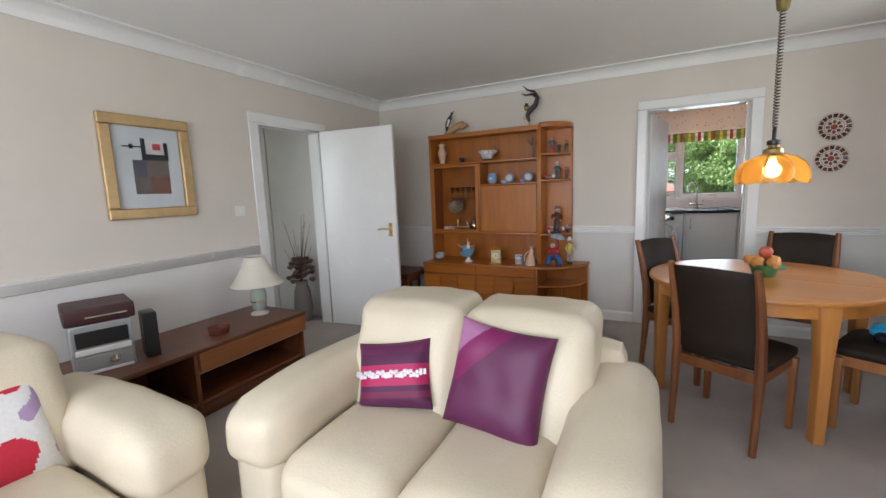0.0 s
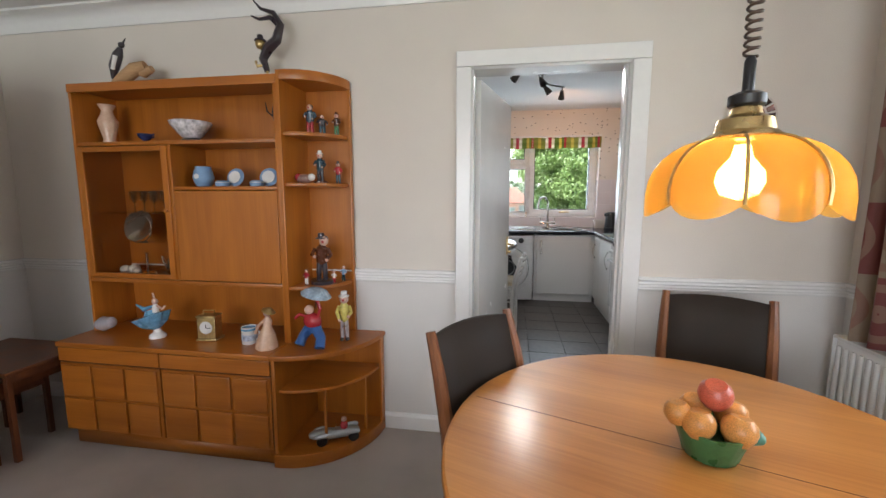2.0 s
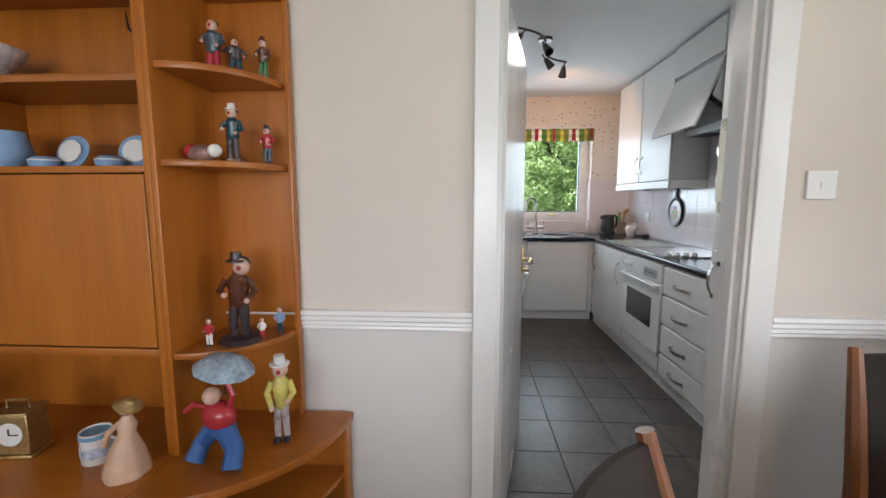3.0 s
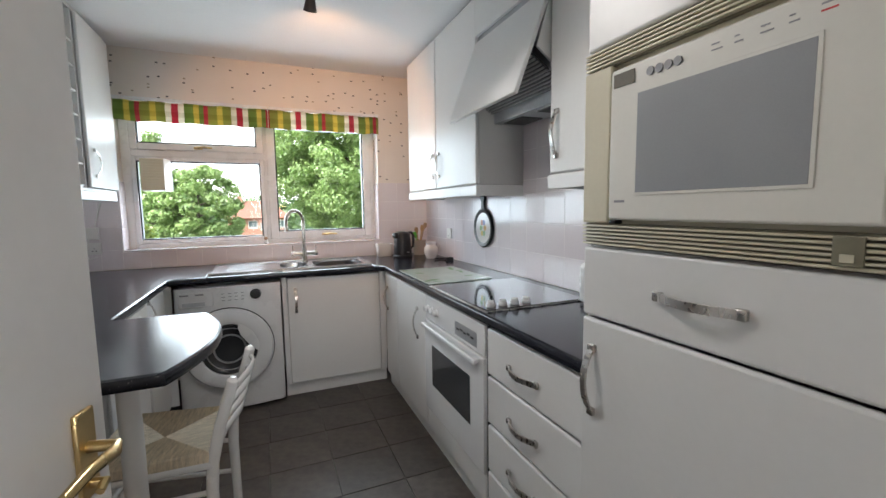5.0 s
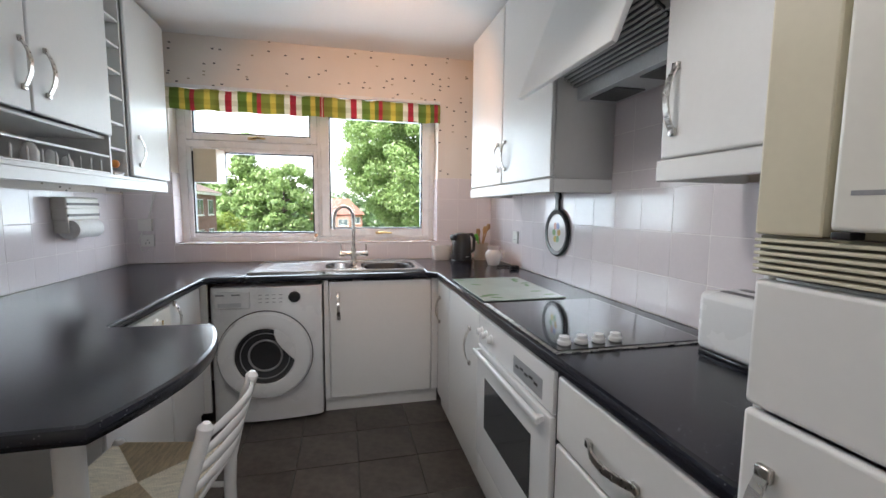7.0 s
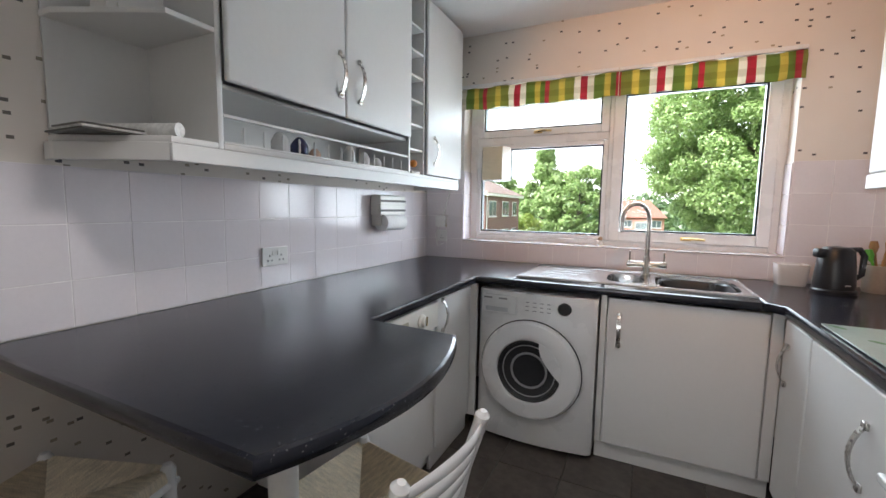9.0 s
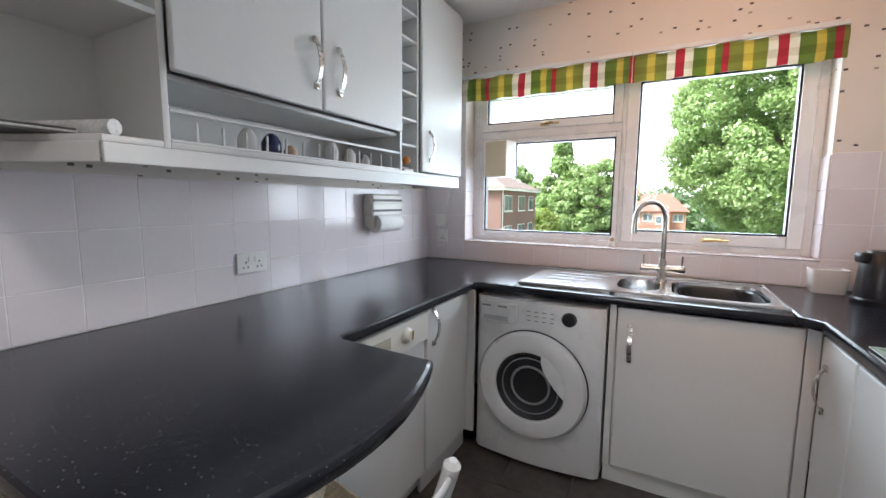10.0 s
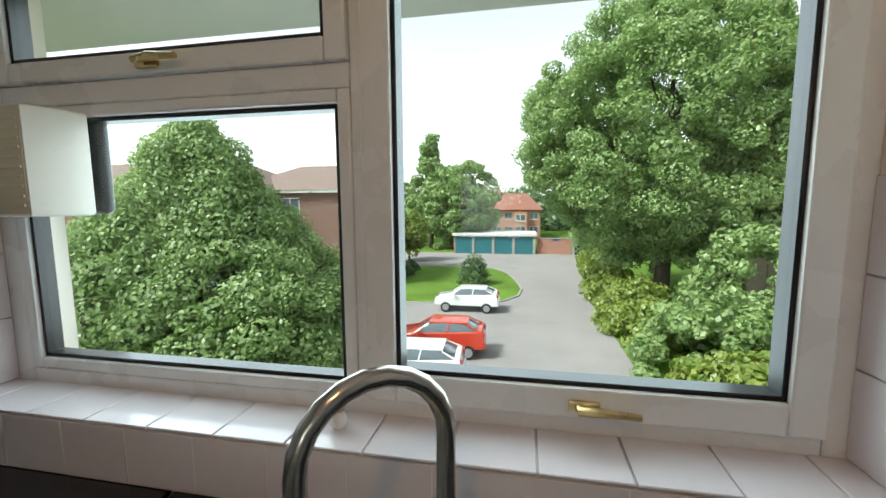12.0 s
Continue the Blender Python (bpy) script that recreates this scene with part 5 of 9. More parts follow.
FRAME = wood("chair_teak", (0.12, 0.040, 0.014), (0.26, 0.095, 0.032), 2, 0.36)
FRAME_LIGHT = wood("chair_teak_light", (0.22, 0.085, 0.025), (0.40, 0.17, 0.055), 2, 0.36)


def dining_chair(m, label, wood_m=None):
    """A teak chair with a padded seat and a tall padded back, facing +y, origin on the floor under the seat's middle."""
    c = thing("dining_chair", m, label, "chair", "chairs round the dining table")
    w = wood_m or FRAME
    for s in (-1, 1):
        x = s * 0.195
        bm = tube([(x, -0.235, 0.001), (x, -0.215, 0.22), (x, -0.20, 0.44), (x, -0.215, 0.60), (x, -0.255, 0.78), (x * 0.99, -0.30, 0.925)], [0.017, 0.021, 0.026, 0.024, 0.021, 0.016], 8)
        part("back_post", bm, w, c)
        part("front_leg", tapered_leg(0.40, 0.042, 0.030), w, c).matrix_basis = pose(s * 0.205, 0.195, 0.001)
        part("side_rail", box(x - 0.011, -0.19, 0.355, x + 0.011, 0.185, 0.41, 0.003), w, c)
    part("front_rail", box(-0.19, 0.182, 0.355, 0.19, 0.204, 0.41, 0.003), w, c)
    part("rear_rail", box(-0.178, -0.212, 0.355, 0.178, -0.19, 0.41, 0.003), w, c)
    part("seat", soft(-0.222, -0.185, 0.405, 0.222, 0.225, 0.465, 0.028, (0, 0.01, 0.018), 9), HIDE, c, "dark brown vinyl seat pad")
    bm = bmesh.new()
    nu, nv = 10, 12
    grid = {}
    for side in (0, 1):
        for i in range(nu + 1):
            for j in range(nv + 1):
                u, v = -1 + 2 * i / nu, j / nv
                z = 0.455 + 0.455 * v
                y = -0.20 - 0.10 * max(0, (z - 0.5) / 0.42) ** 1.4 - 0.028 * (1 - u * u)
                puff = 0.006 + 0.020 * ((1 - u ** 6) * (1 - (2 * v - 1) ** 8)) ** 0.5
                grid[side, i, j] = bm.verts.new((u * 0.178, y + (puff if side else -puff), z + 0.010 * (1 - u * u) * v))
    for side in (0, 1):
        for i in range(nu):
            for j in range(nv):
                bm.faces.new([grid[side, i, j], grid[side, i + 1, j], grid[side, i + 1, j + 1], grid[side, i, j + 1]])
    for i in range(nu):
        for j in (0, nv):
            bm.faces.new([grid[0, i, j], grid[0, i + 1, j], grid[1, i + 1, j], grid[1, i, j]])
    for j in range(nv):
        for i in (0, nu):
            bm.faces.new([grid[0, i, j], grid[0, i, j + 1], grid[1, i, j + 1], grid[1, i, j]])
    bmesh.ops.recalc_face_normals(bm, faces=bm.faces)
    part("backrest", bm, HIDE, c, "dark brown padded backrest")
    return c


chair = dining_chair(pose(0.415, 2.60, 0, 0, 0, -30), "dark teak dining chair with brown vinyl seat and back")
dining_chair(pose(1.165, 2.84, 0, 0, 0, 60), "teak dining chair by the radiator with a bag on it", FRAME_LIGHT)
copy_thing(chair, pose(0.925, 3.73, 0, 0, 0, 159))
copy_thing(chair, pose(0.265, 3.315, 0, 0, 0, -127))

bag = thing("black_bag", pose(1.20, 2.84, 0.475, 0, 0, 60), "shiny black bag slumped on the dining chair", "bag")
VINYL = mat("shiny_black_vinyl", (0.012, 0.013, 0.020), 0.22, var=0.3, scale=10)
bm = soft(-0.15, -0.16, 0.0, 0.14, -0.01, 0.20, 0.028, (0.01, 0.012, 0.02), 14, 0.036)
part("body", bm, VINYL, bag)
part("flap", soft(-0.12, -0.005, 0.0, 0.10, 0.12, 0.055, 0.018, (0.005, 0.01, 0.012), 12, 0.02), VINYL, bag)
part("strap", tube([(0.10, -0.10, 0.18), (0.16, -0.12, 0.14), (0.20, -0.1, 0.02), (0.235, -0.08, -0.10), (0.235, -0.06, -0.20)], 0.010, 7), VINYL, bag)
part("blue_packet", soft(-0.09, 0.06, 0.035, 0.05, 0.15, 0.075, 0.015, (0, 0, 0.006), 5, 0.006), mat("blue_plastic", (0.02, 0.30, 0.50), 0.3), bag, "bright blue packet")
bag2 = whole("floor_bag", soft(-0.10, -0.07, 0, 0.09, 0.07, 0.09, 0.02, (0.01, 0.01, 0.01), 10, 0.03), VINYL, pose(1.31, 2.96, 0.0), "black bag lying under the chair", "bag")

# fruit bowl
fb = thing("fruit_bowl", pose(0.625, 3.105, 0.7458), "green leaf-shaped china bowl on the table", "bowl")
part("bowl", lathe([(0.05, 0), (0.055, 0.004), (0.062, 0.03), (0.078, 0.075), (0.072, 0.075), (0.055, 0.03), (0.0, 0.02)], 40, lobes=16, deep=0.05), GREENG, fb)
part("leaf_handle", soft(0.06, -0.03, 0.045, 0.105, 0.03, 0.07, 0.012, (0, 0, 0.004), 5, 0.006), mat("leaf_glaze", (0.08, 0.22, 0.16), 0.3, var=0.3), fb)
FRUIT = mat("red_yellow_fruit", (0.58, 0.26, 0.07), 0.35, var=0.55, scale=16)
MANGO = mat("rosy_fruit", (0.48, 0.10, 0.06), 0.3, var=0.5, scale=14)
for i, (x, y, z, r, m_) in enumerate(((-0.042, -0.03, 0.088, 0.036, FRUIT), (0.036, -0.042, 0.086, 0.037, FRUIT), (0.052, 0.03, 0.09, 0.036, FRUIT), (-0.02, 0.045, 0.09, 0.036, FRUIT), (-0.078, -0.005, 0.10, 0.03, FRUIT), (0.004, 0.004, 0.145, 0.037, MANGO))):
    f = whole("apple", lathe([(0.0, -0.86), (0.25, -0.95), (0.62, -0.80), (0.92, -0.30), (1.0, 0.10), (0.90, 0.52), (0.60, 0.84), (0.25, 0.88), (0.0, 0.76)], 20), m_, pose(x + 0.625, y + 3.105, z + 0.7458, 14 * (i % 3) - 10, 12 * (i % 2), 60 * i), "red and yellow apple in the green bowl", "fruit", "fruit in the bowl")
    f.scale = (r, r, r)

# pendant lamp over the table
pl = thing("pendant_lamp", pose(0.624, 3.08, 0), "amber glass rise-and-fall pendant lamp, lit", "lamp")
AMB = bpy.data.materials.new("amber_shade_glass")
AMB.use_nodes = True
t_ = AMB.node_tree
t_.nodes.clear()
o_, tl_, df_, gl_, m1_, m2_ = (t_.nodes.new(k) for k in ("ShaderNodeOutputMaterial", "ShaderNodeBsdfTranslucent", "ShaderNodeBsdfDiffuse", "ShaderNodeBsdfGlossy", "ShaderNodeMixShader", "ShaderNodeMixShader"))
tl_.inputs[0].default_value, df_.inputs[0].default_value, gl_.inputs["Roughness"].default_value = (0.72, 0.44, 0.11, 1), (0.60, 0.39, 0.13, 1), 0.12
m1_.inputs[0].default_value, m2_.inputs[0].default_value = 0.35, 0.06
for a, b in ((tl_.outputs[0], m1_.inputs[1]), (df_.outputs[0], m1_.inputs[2]), (m1_.outputs[0], m2_.inputs[1]), (gl_.outputs[0], m2_.inputs[2])):
    t_.links.new(a, b)
clear_, m3_ = t_.nodes.new("ShaderNodeBsdfTransparent"), t_.nodes.new("ShaderNodeMixShader")
clear_.inputs[0].default_value, m3_.inputs[0].default_value = (1.0, 0.74, 0.28, 1), 0.45
t_.links.new(m2_.outputs[0], m3_.inputs[1]), t_.links.new(clear_.outputs[0], m3_.inputs[2]), t_.links.new(m3_.outputs[0], o_.inputs[0])
NP = 8
for k in range(NP):
    bm = bmesh.new()
    rows = []
    for j in range(9):
        v = j / 8
        r = 0.05 + 0.119 * math.sin(v * 1.75) / math.sin(1.75) * (1 - 0.0 * v)
        z = 1.468 - 0.135 * (1 - math.cos(v * 1.65)) / (1 - math.cos(1.65))
        row = []
        for i in range(9):
            u = -1 + 2 * i / 8
            a = math.pi / NP * u * 0.975
            scal = 0.028 * (1 - u * u) * max(0, v - 0.75) / 0.25
            row.append(bm.verts.new(((r + 0.012 * v * (1 - u * u)) * math.cos(a), (r + 0.012 * v * (1 - u * u)) * math.sin(a), z - scal)))
        rows.append(row)
    for lo, hi in zip(rows, rows[1:]):
        for i in range(8):
            bm.faces.new((lo[i], lo[i + 1], hi[i + 1], hi[i]))
    bmesh.ops.solidify(bm, geom=bm.faces[:], thickness=0.003)
    if k == 0:
        first = part("shade_panel", bm, AMB, pl, "scalloped amber glass panel", 60)
        ribm = part("rib", tube([((0.05 + 0.122 * math.sin(v * 1.75) / math.sin(1.75)) * math.cos(math.pi / NP), (0.05 + 0.122 * math.sin(v * 1.75) / math.sin(1.75)) * math.sin(math.pi / NP), 1.469 - 0.135 * (1 - math.cos(v * 1.65)) / (1 - math.cos(1.65))) for v in np.linspace(0, 1, 9)], 0.0035, 6), GILT, pl)
        first.matrix_basis = pose(0, 0, 0, 0, 0, 0)
    else:
        bm.free()
        again("shade_panel", first, pose(0, 0, 0, 0, 0, 360 / NP * k), pl, "scalloped amber glass panel")
        again("rib", ribm, pose(0, 0, 0, 0, 0, 360 / NP * k), pl)
part("gallery", lathe([(0.07, 1.462), (0.072, 1.47), (0.055, 1.482), (0.05, 1.505), (0.03, 1.515), (0.026, 1.53)], 24), BRASS, pl)
part("cap", lathe([(0.03, 1.531), (0.034, 1.535), (0.034, 1.553), (0.02, 1.56)], 20), BLACK, pl)
part("stem", lathe([(0.011, 1.561), (0.011, 1.62), (0.007, 1.63)], 12), BLACK, pl)
part("bulb", lathe([(0.014, 1.455), (0.02, 1.43), (0.042, 1.40), (0.045, 1.378), (0.034, 1.352), (0, 1.340)], 20), mat("lit_bulb", (1.0, 0.80, 0.45), 0.4, glow=16, var=0), pl, "lit bulb")
coil = [(0.0125 * math.cos(a), 0.0125 * math.sin(a), 1.63 + (2.28 - 1.63) * i / 520) for i, a in enumerate(np.linspace(0, 2 * math.pi * 38, 521))]
part("coiled_cord", tube(coil, 0.0034, 5), mat("brown_cord", (0.07, 0.04, 0.025), 0.5), pl, "coiled brown cord", 180)
part("ceiling_cup", lathe([(0.022, 2.265), (0.03, 2.275), (0.045, LC - 0.012), (0.05, LC - 0.001)], 24), mat("bronze_cup", (0.25, 0.19, 0.07), 0.4, 0.5), pl, "bronze ceiling cup")

# plates on the wall
PORC = mat("imari_white", (0.60, 0.53, 0.48), 0.18, var=0.1, scale=40)
RUST, INKB = mat("imari_rust", (0.25, 0.065, 0.04), 0.2, var=0.4, scale=50), mat("imari_blue", (0.10, 0.05, 0.04), 0.2, var=0.5, scale=60)
for z, x in ((1.714, 1.238), (1.474, 1.235)):
    p = thing("wall_plate", pose(x, NY, z, 90), "white china plate with a dark brown panelled rim", "plate", "plates on the wall")
    body = part("dish", lathe([(0.05, 0.006), (0.065, 0.008), (0.105, 0.020), (0.108, 0.024), (0.103, 0.025), (0.064, 0.013), (0.0, 0.012)], 48), PORC, p)
    for k in range(16):
        a = 360 / 16 * k
        bm = bmesh.new()
        vs = [bm.verts.new((r * math.cos(b), r * math.sin(b), (0.0148 if r < 0.08 else 0.0252))) for r, b in ((0.071, -0.155), (0.099, -0.145), (0.099, 0.145), (0.071, 0.155))]
        bm.faces.new(vs)
        bmesh.ops.solidify(bm, geom=bm.faces[:], thickness=0.001)
        part("rim_patch", bm, RUST if k % 2 else INKB, body).matrix_basis = pose(0, 0, 0.0012, 0, 0, a)
    for k in range(8):
        part("petal", turned(lathe([(0.010, 0), (0.010, 0.0012), (0, 0.0014)], 10), Matrix.Diagonal((1.35, 1.15, 1, 1))), INKB if k % 2 else RUST, body).matrix_basis = pose(0.038 * math.cos(k * math.pi / 4), 0.038 * math.sin(k * math.pi / 4), 0.0132, 0, 0, 45 * k)
    part("centre_disc", lathe([(0.021, 0), (0.021, 0.0012), (0, 0.0014)], 20), RUST, body).matrix_basis = pose(0, 0, 0.0126)
    part("centre_ring", tube([(0.06 * math.cos(q), 0.06 * math.sin(q), 0.0005) for q in np.linspace(0, 2 * math.pi, 33)], 0.0016, 6), RUST, body).matrix_basis = pose(0, 0, 0.0132)

# radiator, curtains, blind and vases at the dining window
rd = thing("radiator", pose(EX - 0.005, 2.30, 0), "white ribbed panel radiator under the window", "radiator")
part("panel", box(-0.075, 0, 0.10, -0.045, 1.92, 0.70, 0.006), WHITE, rd)
part("top_grille", box(-0.09, -0.005, 0.70, -0.002, 1.925, 0.715, 0.004), WHITE, rd)
rib = part("flute", soft(-0.088, 0.02, 0.13, -0.072, 0.045, 0.67, 0.008, (0, 0, 0), 3), WHITE, rd)
for k in range(1, 47):
    again("flute", rib, pose(0, 0.0405 * k, 0), rd)
part("side_cover", box(-0.088, 1.921, 0.10, -0.002, 1.926, 0.70, 0.002), WHITE, rd)
part("valve", lathe([(0.012, 0.002), (0.012, 0.13), (0.02, 0.14), (0.02, 0.17), (0, 0.175)], 12, (-0.06, -0.03, 0)), WHITE, rd)


def pattern_cloth(name):
    m, t, b = nodes_of(name)
    n, l = t.nodes, t.links
    tc, mp = n.new("ShaderNodeTexCoord"), n.new("ShaderNodeMapping")
    mp.inputs["Scale"].default_value = (0.0, 3.6, 2.6)
    l.new(tc.outputs["UV"], mp.inputs[0])
    mp.inputs["Scale"].default_value = (3.6, 3.4, 1)
    chk = n.new("ShaderNodeTexChecker")
    chk.inputs["Scale"].default_value = 1.0
    chk.inputs[1].default_value, chk.inputs[2].default_value = (0.40, 0.30, 0.215, 1), (0.25, 0.07, 0.062, 1)
    l.new(mp.outputs[0], chk.inputs["Vector"])
    fr = n.new("ShaderNodeVectorMath")
    fr.operation = "FRACTION"
    l.new(mp.outputs[0], fr.inputs[0])
    sub, ln = n.new("ShaderNodeVectorMath"), n.new("ShaderNodeVectorMath")
    sub.operation, ln.operation = "DISTANCE", "LENGTH"
    sub.inputs[1].default_value = (0.5, 0.5, 0)
    l.new(fr.outputs[0], sub.inputs[0])
    sn = n.new("ShaderNodeMath")
    sn.operation = "SINE"
    mu = n.new("ShaderNodeMath")
    mu.operation, mu.inputs[1].default_value = "MULTIPLY", 22
    l.new(sub.outputs["Value"], mu.inputs[0]), l.new(mu.outputs[0], sn.inputs[0])
    gt, lt, an = n.new("ShaderNodeMath"), n.new("ShaderNodeMath"), n.new("ShaderNodeMath")
    gt.operation, lt.operation, an.operation = "GREATER_THAN", "LESS_THAN", "MULTIPLY"
    gt.inputs[1].default_value, lt.inputs[1].default_value = 0.35, 0.46
    l.new(sn.outputs[0], gt.inputs[0]), l.new(sub.outputs["Value"], lt.inputs[0]), l.new(gt.outputs[0], an.inputs[0]), l.new(lt.outputs[0], an.inputs[1])
    mix = n.new("ShaderNodeMix")
    mix.data_type = "RGBA"
    mix.inputs[7].default_value = (0.36, 0.20, 0.15, 1)
    l.new(an.outputs[0], mix.inputs[0]), l.new(chk.outputs[0], mix.inputs[6])
    l.new(mix.outputs[2], b.inputs["Base Color"])
    b.inputs["Roughness"].default_value = 0.6
    b.inputs["Sheen Weight"].default_value = 0.2
    noi, bp = n.new("ShaderNodeTexNoise"), n.new("ShaderNodeBump")
    noi.inputs["Scale"].default_value = 300
    bp.inputs["Strength"].default_value, bp.inputs["Distance"].default_value = 0.25, 0.001
    l.new(tc.outputs["Object"], noi.inputs["Vector"]), l.new(noi.outputs[0], bp.inputs["Height"]), l.new(bp.outputs[0], b.inputs["Normal"])
    return m


DRAPE = pattern_cloth("red_patterned_curtain_cloth")


def curtain(y0, y1, z0, z1, folds, label):
    c = thing("curtain", pose(EX - 0.11, y0, 0), label, "curtain", "dining window curtains")
    bm = bmesh.new()
    uv = bm.loops.layers.uv.new("UVMap")
    nu, nv = folds * 10, 14
    g, t = {}, {}
    for i in range(nu + 1):
        for j in range(nv + 1):
            u, v = i / nu, j / nv
            amp = 0.014 + 0.034 * (1 - v) ** 0.6 * (0.6 + 0.4 * math.sin(u * 9))
            x = amp * math.sin(2 * math.pi * folds * u + 0.6 * math.sin(v * 3)) + 0.03 * (1 - v)
            wide_ = (y1 - y0) * (0.80 + 0.20 * (1 - v))
            g[i, j] = bm.verts.new((x - 0.02, (y1 - y0) / 2 + (u - 0.5) * wide_ - 0.0, z0 + (z1 - z0) * v))
            t[g[i, j]] = (u * (y1 - y0) * 2.0, v * (z1 - z0))
    for i in range(nu):
        for j in range(nv):
            bm.faces.new((g[i, j], g[i + 1, j], g[i + 1, j + 1], g[i, j + 1]))
    for f in bm.faces:
        for lp in f.loops:
            lp[uv].uv = t[lp.vert]
    bmesh.ops.solidify(bm, geom=bm.faces[:], thickness=0.004)
    part("drape", bm, DRAPE, c, "", 60)
    part("heading_tape", box(-0.045, 0.05, z1 - 0.03, -0.002, y1 - y0 - 0.05, z1 - 0.002, 0.006), DRAPE, c)


curtain(3.62, 4.10, 0.735, 2.28, 5, "red and beige patterned curtain drawn aside")
curtain(1.98, 2.42, 0.735, 2.28, 4, "red and beige patterned curtain by the radiator")
tr = thing("curtain_rail", pose(EX - 0.10, 1.9, 2.292), "thin white curtain rail with end stops", "curtain rail")
part("rail", box(-0.012, 0, 0, 0.006, 2.24, 0.014, 0.003), mat("rail_bronze", (0.30, 0.24, 0.15), 0.4), tr)
for k in range(4):
    part("bracket", box(0.0, 0.2 + 0.6 * k, 0.015, 0.10, 0.225 + 0.6 * k, 0.022), WHITE, tr)
    part("bracket_drop", box(-0.01, 0.2 + 0.6 * k, 0.0145, 0.004, 0.225 + 0.6 * k, 0.018), WHITE, tr)
rb = thing("roller_blind", Matrix(), "pale peach roller blind with a scalloped edge", "blind")
part("roller", turned(lathe([(0.022, 0), (0.022, 1.42)], 14), pose(EX + 0.10, WIN[1] - 0.03, 2.075, 90)), mat("peach_blind", (0.70, 0.50, 0.30), 0.7, var=0.05), rb)
bm = slab([(0.0, 0.0)] + [(1.42 * i / 60, -0.10 - 0.02 * abs(math.sin(i / 60 * math.pi * 6))) for i in range(61)] + [(1.42, 0.0)], 0, 0.003)
part("blind_cloth", bm, bpy.data.materials["peach_blind"], rb).matrix_basis = Matrix.Translation((EX + 0.125, WIN[0] + 0.03, 2.07)) @ Matrix(((0, 0, 1, 0), (1, 0, 0, 0), (0, 1, 0, 0), (0, 0, 0, 1)))
ornament("white_statuette", [(lathe([(0.05, 0), (0.052, 0.02), (0.04, 0.03), (0.032, 0.08), (0.045, 0.12), (0.02, 0.15)], 16), CHINA), (ball(0.0, 0, 0.17, 0.024), CHINA), (ball(-0.03, -0.01, 0.10, 0.028, 1, 1, 1.5), CHINA)], pose(EX + 0.10, 3.52, WIN[2] + 0.022), "plain white china statuette on the sill", "statuette")
ornament("white_jug", [(lathe([(0.045, 0), (0.05, 0.01), (0.062, 0.06), (0.065, 0.10), (0.05, 0.15), (0.055, 0.175), (0.05, 0.175), (0.04, 0.15), (0, 0.05)], 24), CHINA), (tube([(0, 0.05, 0.15), (0, 0.09, 0.14), (0, 0.09, 0.08), (0, 0.06, 0.06)], 0.008, 8), CHINA), (ball(-0.055, 0, 0.10, 0.025, 0.4, 1, 1), PEACH)], pose(EX + 0.08, 3.30, WIN[2] + 0.022), "white china jug on the window sill", "jug")
ornament("tall_white_vase", [(lathe([(0.03, 0), (0.034, 0.02), (0.03, 0.1), (0.024, 0.16), (0.03, 0.19), (0.024, 0.19), (0, 0.1)], 18), CHINA)], pose(EX + 0.09, 3.00, WIN[2] + 0.022), "slim white vase on the window sill", "vase")

# cabinet by the east wall
ec = thing("teak_chest", pose(0.97, 0.95, 0), "low teak chest of drawers against the wall", "chest")
part("top", slab([(0, 0), (0.74, 0), (0.74, 0.82), (0, 0.82)], 0.665, 0.70, None, 0.01), TEAK_Y, ec)
part("body", box(0.02, 0.015, 0.05, 0.735, 0.805, 0.664, 0.002), TEAK, ec)
part("plinth", box(0.04, 0.03, 0.001, 0.735, 0.79, 0.049), TEAK_DARK, ec)
for z in (0.07, 0.27, 0.47):
    part("drawer_front", box(0.004, 0.03, z, 0.0195, 0.79, z + 0.185, 0.004), TEAK_Y, ec)
    part("end_panel", box(0.03, 0.806, z, 0.72, 0.812, z + 0.185, 0.002), TEAK_X, ec)

# hall
whole("wall_hall_inner", box(-3.92, 3.38, 0, -3.13, 3.50, 2.6), HALLPAINT, Matrix(), "pale grey hall wall beside the doorway", "wall", kind="structure", smooth=0)
hdoor = thing("door_hall_far", Matrix(), "white panel door at the end of the hall", "door", kind="structure")
part("leaf", box(-5.2, 4.12, 0.01, -4.42, 4.16, 1.98, 0.003), WHITE, hdoor)
for x in (-5.29, -4.41):
    part("architrave", box(x, 4.165, 0, x + 0.08, 4.198, 2.06, 0.004), WHITE, hdoor)
fv = thing("floor_vase_of_dried_flowers", pose(-3.36, 3.20, 0), "tall floor vase with dried flowers and twigs", "plant")
part("vase", lathe([(0.07, 0.001), (0.085, 0.02), (0.10, 0.15), (0.085, 0.33), (0.06, 0.40), (0.07, 0.44), (0.06, 0.44), (0, 0.2)], 20), mat("grey_stoneware", (0.22, 0.19, 0.18), 0.4, var=0.2), fv)
rng = random.Random(5)
bm, bf = bmesh.new(), bmesh.new()
for k in range(14):
    a, r, h = rng.uniform(0, 6.28), rng.uniform(0.05, 0.16), rng.uniform(0.75, 1.18)
    tube([(0, 0, 0.40), (r * 0.4 * math.cos(a), r * 0.4 * math.sin(a), 0.40 + (h - 0.4) * 0.5), (r * math.cos(a), r * math.sin(a), h)], [0.004, 0.003, 0.0015], 5, bm)
